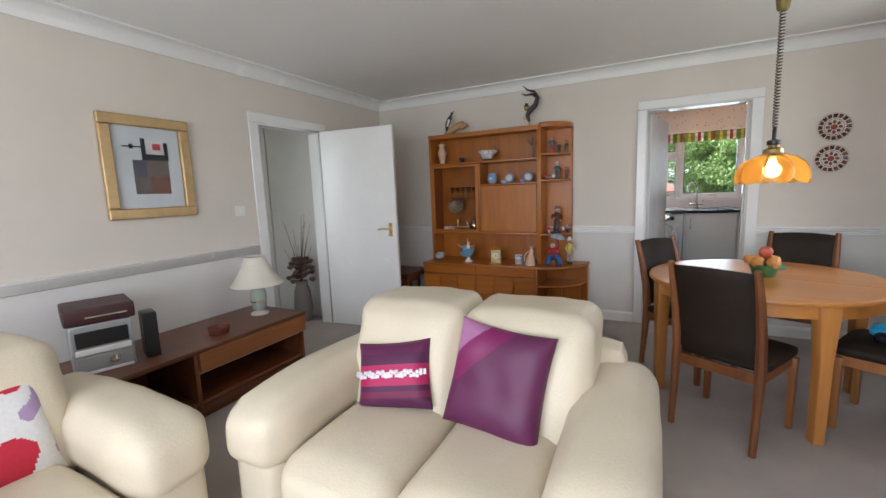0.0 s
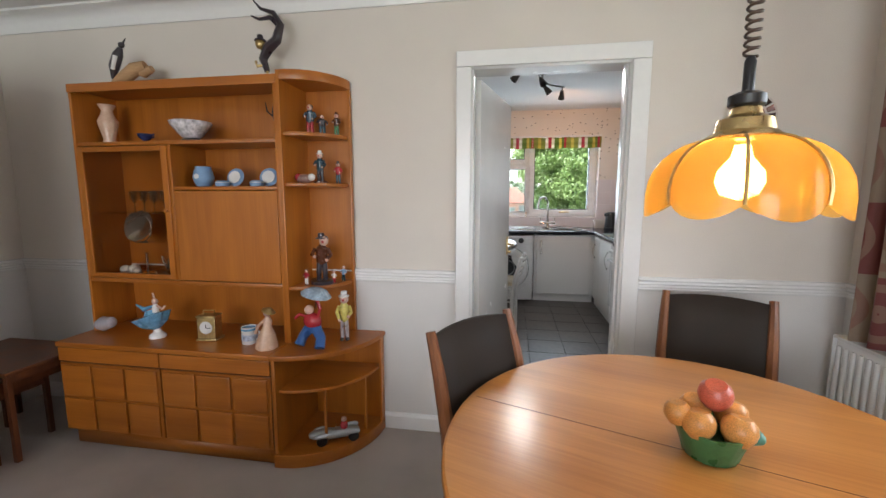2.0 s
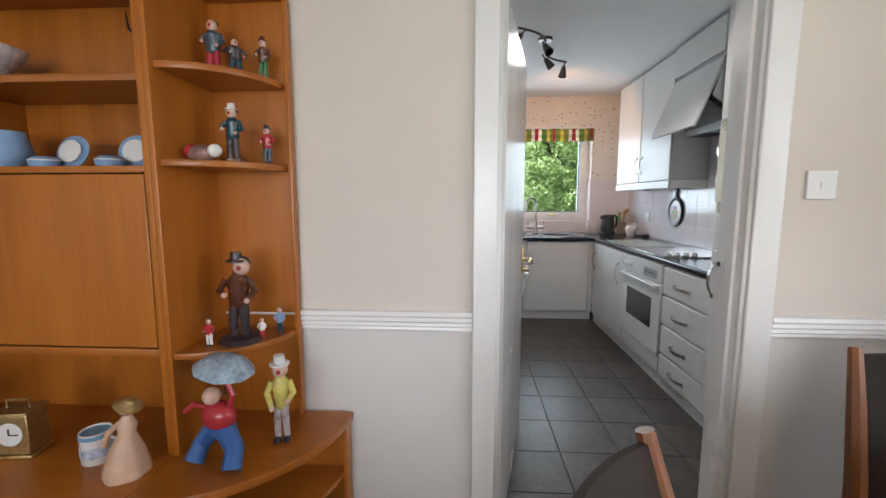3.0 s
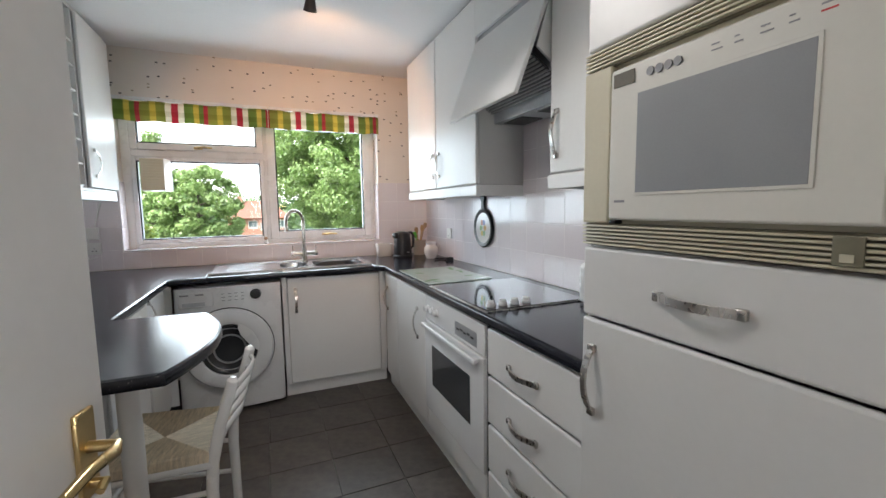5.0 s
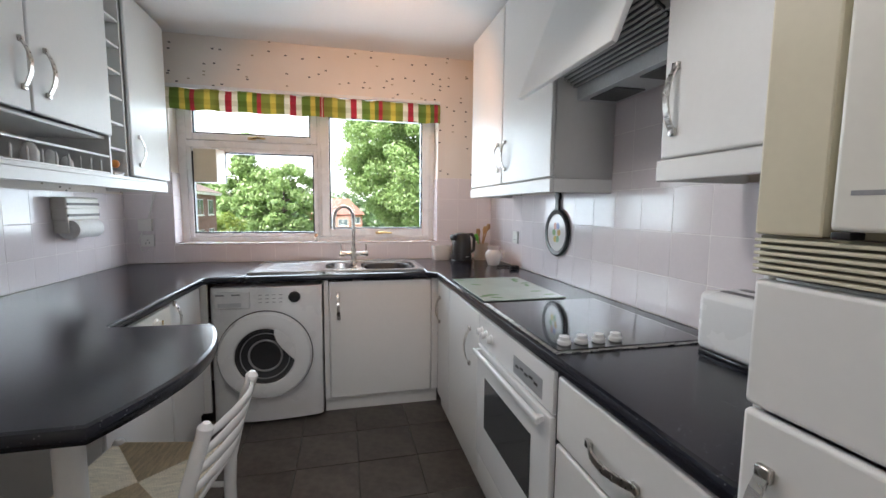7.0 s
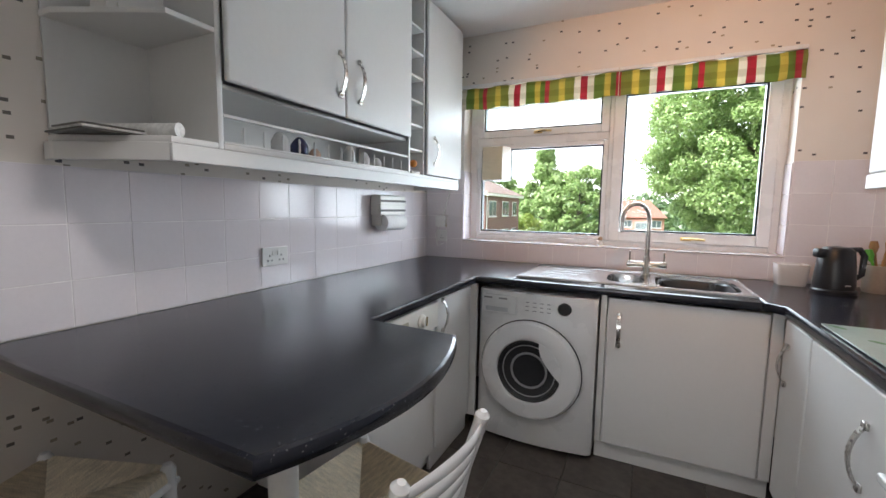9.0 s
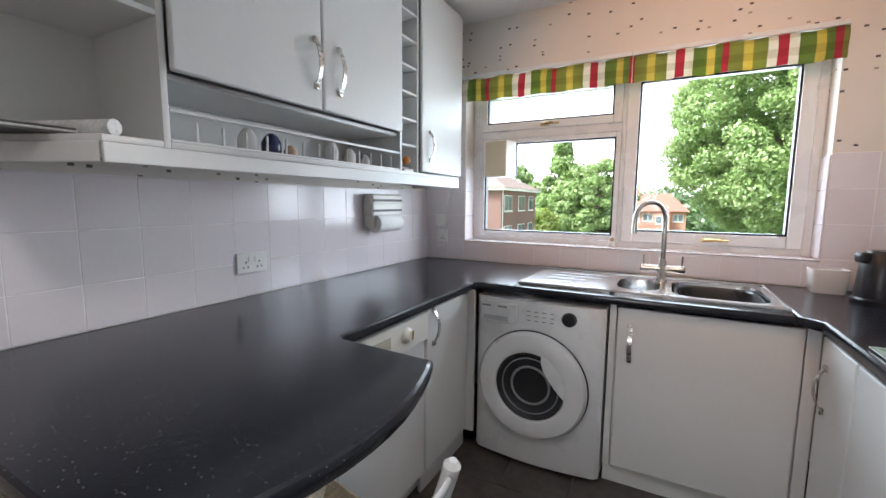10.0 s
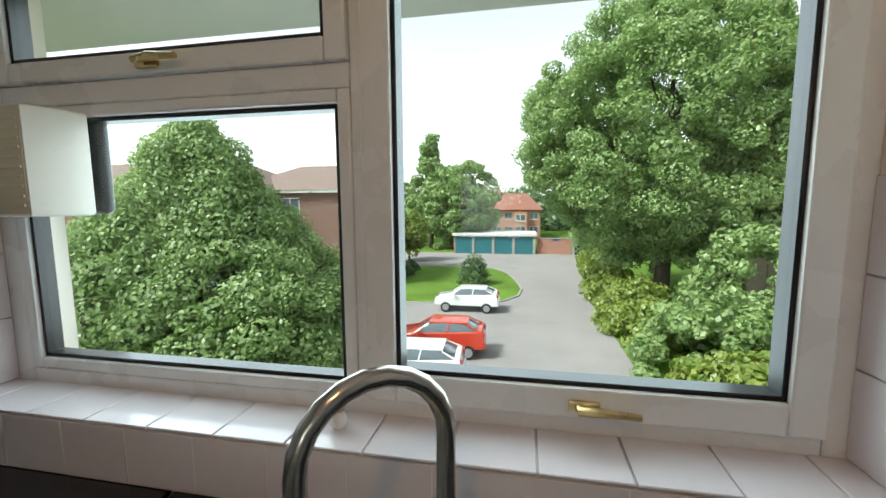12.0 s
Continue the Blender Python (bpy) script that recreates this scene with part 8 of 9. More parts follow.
els[0].position, els[0].color = 0.0, (*OLV, 1)
els[1].position, els[1].color = 0.14, (*YEL, 1)
for p, c in ((0.23, OLV), (0.36, WHT), (0.45, RED), (0.55, WHT), (0.64, GRN), (0.78, YEL), (0.86, GRN), (0.93, RED)):
    els.new(p).color = (*c, 1)
wv = t_.nodes.new("ShaderNodeMath")
wv.operation = "FRACT"
wz = t_.nodes.new("ShaderNodeMath")
wz.operation, wz.inputs[1].default_value = "MULTIPLY", 1 / 0.085
t_.links.new(sp2.outputs[2], wz.inputs[0]), t_.links.new(wz.outputs[0], wv.inputs[0]), t_.links.new(wv.outputs[0], rz2.inputs[0])
rz2.color_ramp.interpolation = "CONSTANT"
rz2.color_ramp.elements[0].color, rz2.color_ramp.elements[1].color = (0.78, 0.76, 0.70, 1), (1, 1, 1, 1)
rz2.color_ramp.elements[1].position = 0.45
mx2.data_type, mx2.blend_type = "RGBA", "MULTIPLY"
mx2.inputs[0].default_value = 0.8
t_.links.new(rp2.outputs[0], mx2.inputs[6]), t_.links.new(rz2.outputs[0], mx2.inputs[7]), t_.links.new(mx2.outputs[2], b_.inputs["Base Color"])
b_.inputs["Roughness"].default_value = 0.8
for x0, x1, lab in ((KWIN[0] - 0.02, 0.425, "green, red and yellow checked fabric blind, raised"), (0.43, KWIN[1] + 0.01, "green, red and yellow checked fabric blind, raised")):
    bl = thing("roman_blind", pose(0, 0, 0), lab, "blind", "kitchen blinds")
    bm = bmesh.new()
    n = 40
    rows = []
    for z, dy in ((2.148, 0.0), (2.115, -0.012), (2.08, -0.016), (2.05, -0.012), (2.022, -0.014), (2.0, -0.006)):
        rows.append([bm.verts.new((x0 + (x1 - x0) * i / n, KN - 0.012 + dy - 0.005 * math.sin(i * 0.9 + z * 40), z + 0.004 * math.sin(i * 0.7))) for i in range(n + 1)])
    for lo, hi in zip(rows, rows[1:]):
        for i in range(n):
            bm.faces.new((lo[i], lo[i + 1], hi[i + 1], hi[i]))
    bmesh.ops.solidify(bm, geom=bm.faces[:], thickness=0.02)
    part("fabric", bm, BLIND, bl, "", 60)
    part("head_rail", box(x0, KN - 0.03, 2.149, x1, KN - 0.001, 2.172, 0.003), UPVC, bl)
ch = [(KWIN[1] - 0.04, KN + 0.02, 2.14 - 0.0145 * k) for k in range(68)]
bm = bmesh.new()
for p in ch:
    lathe([(0.0, -0.004), (0.0032, 0), (0.0, 0.004)], 5, p, bm)
part("chain", bm, UPVC, thing("blind_chain", Matrix(), "white beaded blind chain", "blind chain"))
fan = thing("window_fan", pose(-0.49, WY - 0.004, 1.495), "cream plastic extractor fan fixed in the window pane", "extractor fan")
bm = slab([(0.004, 0.0), (0.0, -0.045), (0.012, -0.118), (0.165, -0.118), (0.190, -0.045), (0.192, 0.0)], 0.0, 0.245, None, 0.008)
part("housing", bm, IVORY_LIGHT, fan)
part("grille_plate", box(0.014, -0.121, 0.006, 0.162, -0.1185, 0.239, 0.002), IVORY, fan)
for k in range(10):
    part("louvre", box(0.018, -0.125, 0.022 + 0.021 * k, 0.158, -0.1212, 0.029 + 0.021 * k, 0.001), IVORY, fan)
part("outer_cowl", box(0.004, 0.028, 0.002, 0.190, 0.06, 0.243, 0.02, 4), BLACK, fan)
ornament("sill_figure", [(ball(0, 0, 0.022, 0.02, 1, 1, 1.1), CHINA), (ball(0, 0, 0.052, 0.015), mat("buff_glaze", (0.5, 0.32, 0.2), 0.4))], pose(0.36, 8.345, KWIN[2] + 0.007), "tiny china animal on the window sill", "figurine")

# spotlights
sp = thing("ceiling_spotlights", pose(0.42, 6.45, KC, 0, 0, 56), "dark bronze ceiling bar with four spotlights", "spotlights")
BRONZE = mat("dark_bronze", (0.10, 0.085, 0.075), 0.3, 0.8, var=0.1)
part("ceiling_plate", lathe([(0.05, -0.02), (0.055, -0.012), (0.055, 0)], 24), BRONZE, sp)
bar = [(0.44 * u, 0.07 * math.sin(u * 3.1), -0.06) for u in np.linspace(-1, 1, 17)]
part("bar", tube(bar, 0.008, 8), BRONZE, sp)
part("stem", lathe([(0.008, -0.06), (0.008, -0.02)], 8), BRONZE, sp)
for k, (u, a, b) in enumerate(((-0.95, 25, 35), (-0.32, -35, 20), (0.32, -30, -25), (0.95, 20, -30))):
    hd_ = part("spot_head", lathe([(0.016, 0.0), (0.020, -0.015), (0.034, -0.085), (0.030, -0.085), (0.016, -0.02), (0, -0.018)], 18), BRONZE, sp)
    hd_.matrix_basis = pose(0.44 * u, 0.07 * math.sin(u * 3.1), -0.10, a, b, 0)
    part("joint", lathe([(0.006, 0.0), (0.006, 0.04)], 8), BRONZE, hd_)


# rush-seated chairs
RUSH = mat("woven_rush", (0.70, 0.60, 0.45), 0.85, var=0.3, scale=20, bump=0.8, bscale=90, stretch=(1, 6, 1))
RUSH2 = mat("woven_rush_across", (0.76, 0.68, 0.54), 0.85, var=0.3, scale=20, bump=0.8, bscale=90, stretch=(6, 1, 1))


def rush_chair(m, label):
    """A white ladder-back chair with a rush seat, facing +y."""
    c = thing("rush_chair", m, label, "chair", "chairs at the breakfast bar")
    for s in (-1, 1):
        x = s * 0.16
        part("back_post", tube([(x, -0.17, 0.001), (x, -0.165, 0.42), (x, -0.172, 0.52), (x, -0.20, 0.64), (x, -0.24, 0.765), (x, -0.246, 0.788), (x, -0.249, 0.80)], [0.014, 0.019, 0.019, 0.018, 0.018, 0.019, 0.009], 14), WHITE, c)
        part("front_leg", lathe([(0.013, 0.001), (0.018, 0.30), (0.018, 0.54), (0.020, 0.56), (0.012, 0.576), (0, 0.578)], 14, (s * 0.19, 0.18, 0)), WHITE, c)
        for z in (0.14, 0.29, 0.42):
            part("side_stretcher", tube([(x, -0.166, z), (s * 0.19, 0.18, z)], 0.009, 8), WHITE, c)
    for z in (0.20, 0.36):
        part("front_stretcher", tube([(-0.19, 0.18, z), (0.19, 0.18, z)], 0.009, 8), WHITE, c)
    for z in (0.615, 0.665, 0.715, 0.762):
        y = -0.170 - 0.075 * max(0, (z - 0.50) / 0.27) ** 1.1
        bm = bmesh.new()
        rings = []
        for i in range(13):
            u = -1 + 2 * i / 12
            w, h = 0.007, 0.010 + 0.007 * (1 - u * u)
            yy, zz = y - 0.034 * (1 - u * u), z + 0.012 * (1 - u * u)
            rings.append([bm.verts.new((u * 0.158, yy + w * math.cos(a), zz + h * math.sin(a))) for a in np.linspace(0, 2 * math.pi, 8, endpoint=False)])
        for lo, hi in zip(rings, rings[1:]):
            for k in range(8):
                bm.faces.new((lo[k], lo[(k + 1) % 8], hi[(k + 1) % 8], hi[k]))
        bm.faces.new(rings[0][::-1]), bm.faces.new(rings[-1])
        bmesh.ops.recalc_face_normals(bm, faces=bm.faces)
        part("ladder_slat", bm, WHITE, c)
    corners = [(-0.172, -0.165), (0.172, -0.165), (0.20, 0.195), (-0.20, 0.195)]
    for k in range(4):
        a, b = corners[k], corners[(k + 1) % 4]
        bm = bmesh.new()
        rows = []
        n = 26
        for i in range(2 * n + 1):
            f = i / (2 * n) * 0.985
            z = 0.558 - 0.010 * f + (0.0042 if i % 2 else 0.0) + 0.004 * (1 - f) * (f > 0.02)
            rows.append([bm.verts.new((a[0] * (1 - f) * (1 - e) + b[0] * (1 - f) * e, (a[1] * (1 - e) + b[1] * e) * (1 - f) + 0.015 * f, z + 0.0012 * noise.noise(Vector((i * 0.9, e * 7, k))))) for e in np.linspace(0, 1, 9)])
        rows.insert(0, [bm.verts.new((v.co.x * 1.015, v.co.y * 1.015, 0.531)) for v in rows[0]])
        for lo, hi in zip(rows, rows[1:]):
            for e in range(8):
                bm.faces.new((lo[e], lo[e + 1], hi[e + 1], hi[e]))
        bmesh.ops.recalc_face_normals(bm, faces=bm.faces)
        part("rush_panel", bm, RUSH if k % 2 else RUSH2, c, "woven rush quarter of the seat", 25)
    part("seat_rail", tube([(*corners[0], 0.518), (*corners[1], 0.518), (*corners[2], 0.518), (*corners[3], 0.518)], 0.012, 8, None, True), WHITE, c)
    return c


rc1 = rush_chair(pose(0.03, 6.185, 0, 0, 0, 83), "white ladder-back chair with a rush seat at the breakfast bar")
copy_thing(rc1, pose(-0.64, 5.80, 0, 0, 0, 20))

# tiles: kitchen floor, walls and sill
fk = bpy.data.objects["floor_kitchen"]
S = 0.31
ft = finish("floor_tile", bx(bmesh.new(), 0.002, 0.002, -0.008, S - 0.002, S - 0.002, 0.0, 0.0015, 1), SLATE)
for i in range(9):
    for j in range(13):
        x, y = -0.91 + S * (i - 1), 4.535 + S * j
        if x > KW - 0.33 and y < KN:
            o = new("floor_tile", ft)
            o.parent = fk
            o.matrix_basis = pose(x, y, 0)


def tiled(parent, axis, w, u0, u1, z0, z1, size=0.171, holes=()):
    """Glazed wall tiles on a wall; out: the side they stand proud."""
    meshes = {}
    back = {"west": box(w, u0, z0, w + 0.0072, u1, z1), "east": box(w - 0.0072, u0, z0, w, u1, z1), "north": box(u0, w - 0.0072, z0, u1, w, z1)}[axis]
    part("grout_bed", back, GROUT, parent, "", 0)
    out = {"west": 1, "east": -1, "north": -1}[axis]
    nu, nz = int(math.ceil((u1 - u0) / size - 1e-3)), int(math.ceil((z1 - z0) / size - 1e-3))
    for i in range(nu):
        for j in range(nz):
            a, b = u0 + i * size, min(u0 + (i + 1) * size, u1)
            top = z1 - j * size
            lo = max(top - size, z0)
            if b - a < 0.02 or top - lo < 0.02:
                continue
            key = (round(b - a, 3), round(top - lo, 3))
            if key not in meshes:
                g = 0.0012
                bm = box(g, -0.008, g, b - a - g, 0, top - lo - g, 0.0011, 1)
                meshes[key] = finish("wall_tile", bm, TILE)
            o = new("wall_tile", meshes[key])
            o.parent = parent
            o.matrix_basis = pose(w, a, lo, 0, 0, 90) if axis == "west" else pose(w, b, lo, 0, 0, -90) if axis == "east" else pose(a, w, lo)


tiled(bpy.data.objects["wall_kitchen_west"], "west", KW + 0.0005, 5.84, KN, TOP + 0.002, 1.398)
tiled(bpy.data.objects["wall_kitchen_east"], "east", KE - 0.0005, 5.40, KN, TOP + 0.002, 1.412)
tiled(bpy.data.objects["wall_kitchen_east"], "east", KE - 0.0005, 5.985, 6.655, 1.412, 1.832)
tiled(bpy.data.objects["wall_kitchen_north"], "north", KN - 0.0005, KW + 0.009, KWIN[0], TOP + 0.002, 1.57)
tiled(bpy.data.objects["wall_kitchen_north"], "north", KN - 0.0005, KWIN[1], KE - 0.009, TOP + 0.002, 1.57)
tiled(bpy.data.objects["wall_kitchen_north"], "north", KN - 0.0005, KWIN[0], KWIN[1], TOP + 0.002, KWIN[2])
st_ = finish("sill_tile", bx(bmesh.new(), 0.0012, 0.0, 0.0, 0.1618, WY - KN + 0.008, 0.006, 0.002, 1), TILE)
st0 = finish("sill_tile", bx(bmesh.new(), 0.0012, 0.0, 0.0, 0.082, WY - KN + 0.008, 0.006, 0.002, 1), TILE)
for k in range(13):
    o = new("sill_tile", st_ if 0 < k < 12 else st0)
    o.parent = kw
    o.matrix_basis = pose(KWIN[0] + (0.083 + 0.163 * (k - 1) if k else 0.0), KN - 0.009, KWIN[2] + 0.0045)
for x, nm in ((KWIN[0] + 0.0005, 1), (KWIN[1] - 0.0005, -1)):
    for k in range(3):
        z0 = KWIN[2] + 0.012 + 0.171 * k
        part("reveal_tile", box(min(x, x + nm * 0.008), KN - 0.006, z0, max(x, x + nm * 0.008), WY - 0.001, z0 + 0.169, 0.002, 1), TILE, kw)

# ---- outside ----
GZ = -5.3
GRASS = mat("grass", (0.115, 0.20, 0.035), 0.9, var=0.3, scale=0.5, bump=0.6, bscale=25, spec=0.1)
ASPHALT = mat("asphalt", (0.27, 0.26, 0.26), 0.9, var=0.14, scale=0.5, bump=0.4, bscale=30, spec=0.2)
KERB = mat("kerb_stone", (0.34, 0.33, 0.31), 0.85, var=0.15, scale=3)
plate("ground", -600, -600, 600, 900, GZ - 0.5, GZ, GRASS, "mown lawn round the flats", "ground")
# near end added below the window, unseen, to cut green bounce on the eaves
whole("road", slab([(-9.2, 8.95), (5.2, 8.95), (5.3, 37), (6.8, 60), (7.4, 62), (-18, 62), (-18, 49.5), (-30, 49.5), (-30, 47), (-12, 47), (-12, 31.5), (-9.2, 28)], GZ - 0.05, GZ + 0.02), ASPHALT, Matrix(), "grey tarmac drive and parking court", "road", kind="structure", smooth=0)
ISL = [(-11.2, 33.6), (-1.9, 34.6), (-0.6, 35.6), (0.3, 37.2), (0.5, 39.5), (0.0, 43), (-0.9, 46.5), (-2.2, 48.8), (-4.5, 49.6), (-11.2, 49.6)]
whole("lawn_island", slab(ISL, GZ + 0.0, GZ + 0.09), GRASS, Matrix(), "bright green lawn island in the drive", "lawn", kind="structure", smooth=0)
whole("kerb", sweep([(0, GZ), (-0.13, GZ), (-0.13, GZ + 0.105), (0, GZ + 0.105)], ISL), KERB, Matrix(), "pale stone kerb round the lawn", "kerb", kind="structure", smooth=0)
whole("eaves_soffit", box(-3.3, KN + 0.31, 2.20, 4.2, 9.14, 2.34), mat("soffit_white", (0.62, 0.63, 0.62), 0.6, var=0.04), Matrix(), "white boarded eaves above the window", "soffit", kind="structure", smooth=0)


def leaf_mat(name, a, b):
    m = bpy.data.materials.new(name)
    m.use_nodes = True
    t = m.node_tree
    t.nodes.clear()
    n, l = t.nodes, t.links
    out, df, tr, mx, geo, ramp, gl, mx2 = (n.new(k) for k in ("ShaderNodeOutputMaterial", "ShaderNodeBsdfDiffuse", "ShaderNodeBsdfTranslucent", "ShaderNodeMixShader", "ShaderNodeNewGeometry", "ShaderNodeValToRGB", "ShaderNodeBsdfGlossy", "ShaderNodeMixShader"))
    ramp.color_ramp.elements[0].color, ramp.color_ramp.elements[1].color = (*a, 1), (*b, 1)
    l.new(geo.outputs["Random Per Island"], ramp.inputs[0])
    l.new(ramp.outputs[0], df.inputs[0]), l.new(ramp.outputs[0], tr.inputs[0])
    mx.inputs[0].default_value, mx2.inputs[0].default_value = 0.48, 0.05
    gl.inputs["Roughness"].default_value = 0.45
    l.new(df.outputs[0], mx.inputs[1]), l.new(tr.outputs[0], mx.inputs[2]), l.new(mx.outputs[0], mx2.inputs[1]), l.new(gl.outputs[0], mx2.inputs[2]), l.new(mx2.outputs[0], out.inputs[0])
    return m


LEAF = leaf_mat("maple_leaf", (0.165, 0.285, 0.09), (0.37, 0.49, 0.19))
LEAF_DARK = leaf_mat("dark_leaf", (0.08, 0.15, 0.065), (0.18, 0.28, 0.12))
LEAF_LIME = leaf_mat("lime_leaf", (0.16, 0.26, 0.04), (0.34, 0.40, 0.09))
BARK = mat("bark", (0.10, 0.08, 0.06), 0.9, var=0.35, scale=4, bump=1.0, bscale=14)


def foliage(centres, radii, per, size, seed, drop=0.35):
    """Leaves in clumps: every leaf a folded diamond of its own, hung about the clump's outside."""
    g = np.random.default_rng(seed)
    c = np.repeat(np.asarray(centres), per, 0)
    r = np.repeat(np.asarray(radii), per)
    n = len(c)
    d = g.normal(size=(n, 3))
    d /= np.linalg.norm(d, axis=1, keepdims=True)
    p = c + d * (r * g.uniform(0.45, 1.0, n) ** 0.6)[:, None] * np.array([1, 1, 0.75])
    ax = np.cross(d, g.normal(size=(n, 3)))
    ax /= np.linalg.norm(ax, axis=1, keepdims=True) + 1e-9
    up = d * 0.5 + np.array([0, 0, 0.8]) + g.normal(size=(n, 3)) * 0.35
    side = np.cross(ax, up)
    side /= np.linalg.norm(side, axis=1, keepdims=True) + 1e-9
    s = (size * g.uniform(0.6, 1.3, n))[:, None]
    dip = np.array([0, 0, -1.0]) * s * drop
    quad = np.stack([p - ax * s, p - side * s * 0.7 + dip * 0.3, p + ax * s + dip, p + side * s * 0.7 + dip * 0.3], 1).reshape(-1, 3)
    me = bpy.data.meshes.new("leaves")
    me.from_pydata(quad.tolist(), [], np.arange(4 * n).reshape(-1, 4).tolist())
    return me


def crown_clumps(shape, n, seed, inside=0.38):
    """Clump centres over a crown: shape(direction) gives the crown's reach."""
    g = np.random.default_rng(seed)
    out = []
    while len(out) < n:
        d = g.normal(size=3)
        d /= np.linalg.norm(d)
        k = g.uniform(0.55, 1.0) if g.uniform() < inside else g.uniform(0.86, 1.04)
        out.append(shape(d) * k)
    return np.array(out)


def tree(name, at, trunk, centre, reach, clumps, clump_r, per, leaf, seed, material, label, cone=False):
    t = thing(name, pose(*at), label, "tree")
    g = np.random.default_rng(seed)
    reach = np.array(reach)

    def shape(d):
        if cone:
            z = d[2]
            k = 1.0 if z < -0.3 else max(0.06, 1.0 - (z + 0.3) / 1.3) ** 0.95
            h = math.hypot(d[0], d[1]) + 1e-6
            return np.array([d[0] / h * k, d[1] / h * k, z]) * reach * np.array([1, 1, 1]) * (1 + 0.08 * math.sin(5 * math.atan2(d[1], d[0]) + seed))
        return d * reach * (1 + 0.13 * noise.noise(Vector(d * 2.3) + Vector((seed, 0, 0))))

    pts = crown_clumps(shape, clumps, seed)
    rad = g.uniform(0.7, 1.25, clumps) * clump_r
    me = foliage(pts + np.array(centre), rad, per, leaf, seed)
    me.materials.append(material)
    crown = new("crown", me)
    crown.parent = t
    bm = tube([(0, 0, 0), (0.05, 0, centre[2] * 0.4), (0, 0.1, centre[2] * 0.9), (0.1, 0, centre[2] + reach[2] * 0.6)], [trunk * 1.25, trunk, trunk * 0.7, trunk * 0.15], 12)
    part("trunk", bm, BARK, t)
    for k in range(9):
        a = k * 2.4
        z0 = centre[2] * (0.55 + 0.07 * k)
        e = np.array([math.cos(a) * reach[0] * 0.75, math.sin(a) * reach[1] * 0.75, centre[2] + reach[2] * (-0.35 + 0.11 * k)])
        part("limb", tube([(0, 0, z0), tuple(e * 0.45 + np.array([0, 0, z0 * 0.5])), tuple(e)], [trunk * 0.45, trunk * 0.28, trunk * 0.08], 7), BARK, t)
    return t


tree("broadleaf_tree", (9.6, 36.5, GZ), 0.42, (0, 0, 11.0), (8.2, 7.2, 8.0), 900, 0.95, 420, 0.092, 11, LEAF, "large green maple tree in full summer leaf")
tree("young_tree", (-11.4, 21.0, GZ), 0.16, (0, 0, 4.6), (5.8, 5.0, 5.0), 850, 0.78, 380, 0.075, 23, LEAF, "pyramid-shaped green tree in front of the flats", True)
tree("conifer_tree", (-13.0, 68, GZ), 0.3, (0, 0, 8.0), (3.6, 3.6, 8.0), 130, 1.0, 150, 0.22, 31, LEAF, "dark pointed conifer behind the garages", True)
tree("round_tree", (-8.0, 66.5, GZ), 0.3, (0, 0, 6.6), (5.0, 4.4, 5.6), 170, 1.1, 160, 0.21, 37, LEAF, "dark green round tree behind the garages")
tree("small_lime_tree", (-12.4, 53.5, GZ), 0.1, (0, 0, 3.4), (1.9, 1.8, 2.4), 60, 0.7, 90, 0.16, 41, LEAF_LIME, "small yellow-green tree by the flats")
tree("background_tree", (-24, 75, GZ), 0.3, (0, 0, 7), (6, 5, 5.5), 120, 1.3, 90, 0.32, 43, LEAF, "green tree beyond the flats")
tree("background_tree", (12.5, 60, GZ), 0.3, (0, 0, 7), (7, 5, 6.5), 150, 1.3, 100, 0.3, 47, LEAF, "green tree beside the brick wall")
tree("background_tree", (20, 33, GZ), 0.3, (0, 0, 4.6), (5, 5, 3.4), 110, 1.3, 110, 0.26, 53, LEAF_DARK, "dark green tree at the edge of the drive")


def shrub(name, at, reach, n, r, per, leaf, seed, material, label):
    g = np.random.default_rng(seed)
    pts = crown_clumps(lambda d: np.array([d[0], d[1], abs(d[2])]) * np.array(reach), n, seed, 0.2)
    pts[:, 2] = np.maximum(pts[:, 2], r * 0.4)
    me = foliage(pts, g.uniform(0.7, 1.2, n) * r, per, leaf, seed)
    me.materials.append(material)
    s = thing(name, pose(*at), label, "shrub")
    c = new("leaves", me)
    c.name = "foliage"
    c.parent = s
    part("stem", tube([(0, 0, 0), (0.05, 0, reach[2] * 0.7)], [0.06, 0.02], 6), BARK, s)


shrub("clipped_bush", (-3.3, 40.8, GZ + 0.09), (1.15, 1.1, 2.3), 90, 0.34, 60, 0.07, 61, LEAF_DARK, "rounded clipped bush on the lawn island")
for k, (x, y, rx, ry, h, m_, lab) in enumerate(((6.6, 30.5, 1.5, 3.6, 2.6, LEAF_LIME, "lime-green overgrown hedge along the drive"), (6.7, 38, 1.5, 5.0, 2.3, LEAF_LIME, "lime-green overgrown hedge along the drive"), (7.6, 48, 1.4, 7.5, 2.2, LEAF_LIME, "lime-green overgrown hedge along the drive"), (8.2, 24.5, 3.0, 3.5, 3.2, LEAF, "dense green shrubs beside the drive"), (11.5, 28.5, 3.2, 3.5, 5.6, LEAF, "tall green shrub by the big tree"), (7.4, 20.5, 2.1, 2.6, 2.0, LEAF_LIME, "variegated low shrubs beside the drive"), (13.5, 22, 4, 4, 4.5, LEAF, "dense green shrubs beside the drive"))):
    shrub("hedge_shrub", (x, y, GZ), (rx, ry, h), 110, 0.6, 110, 0.12, 70 + k, m_, lab)
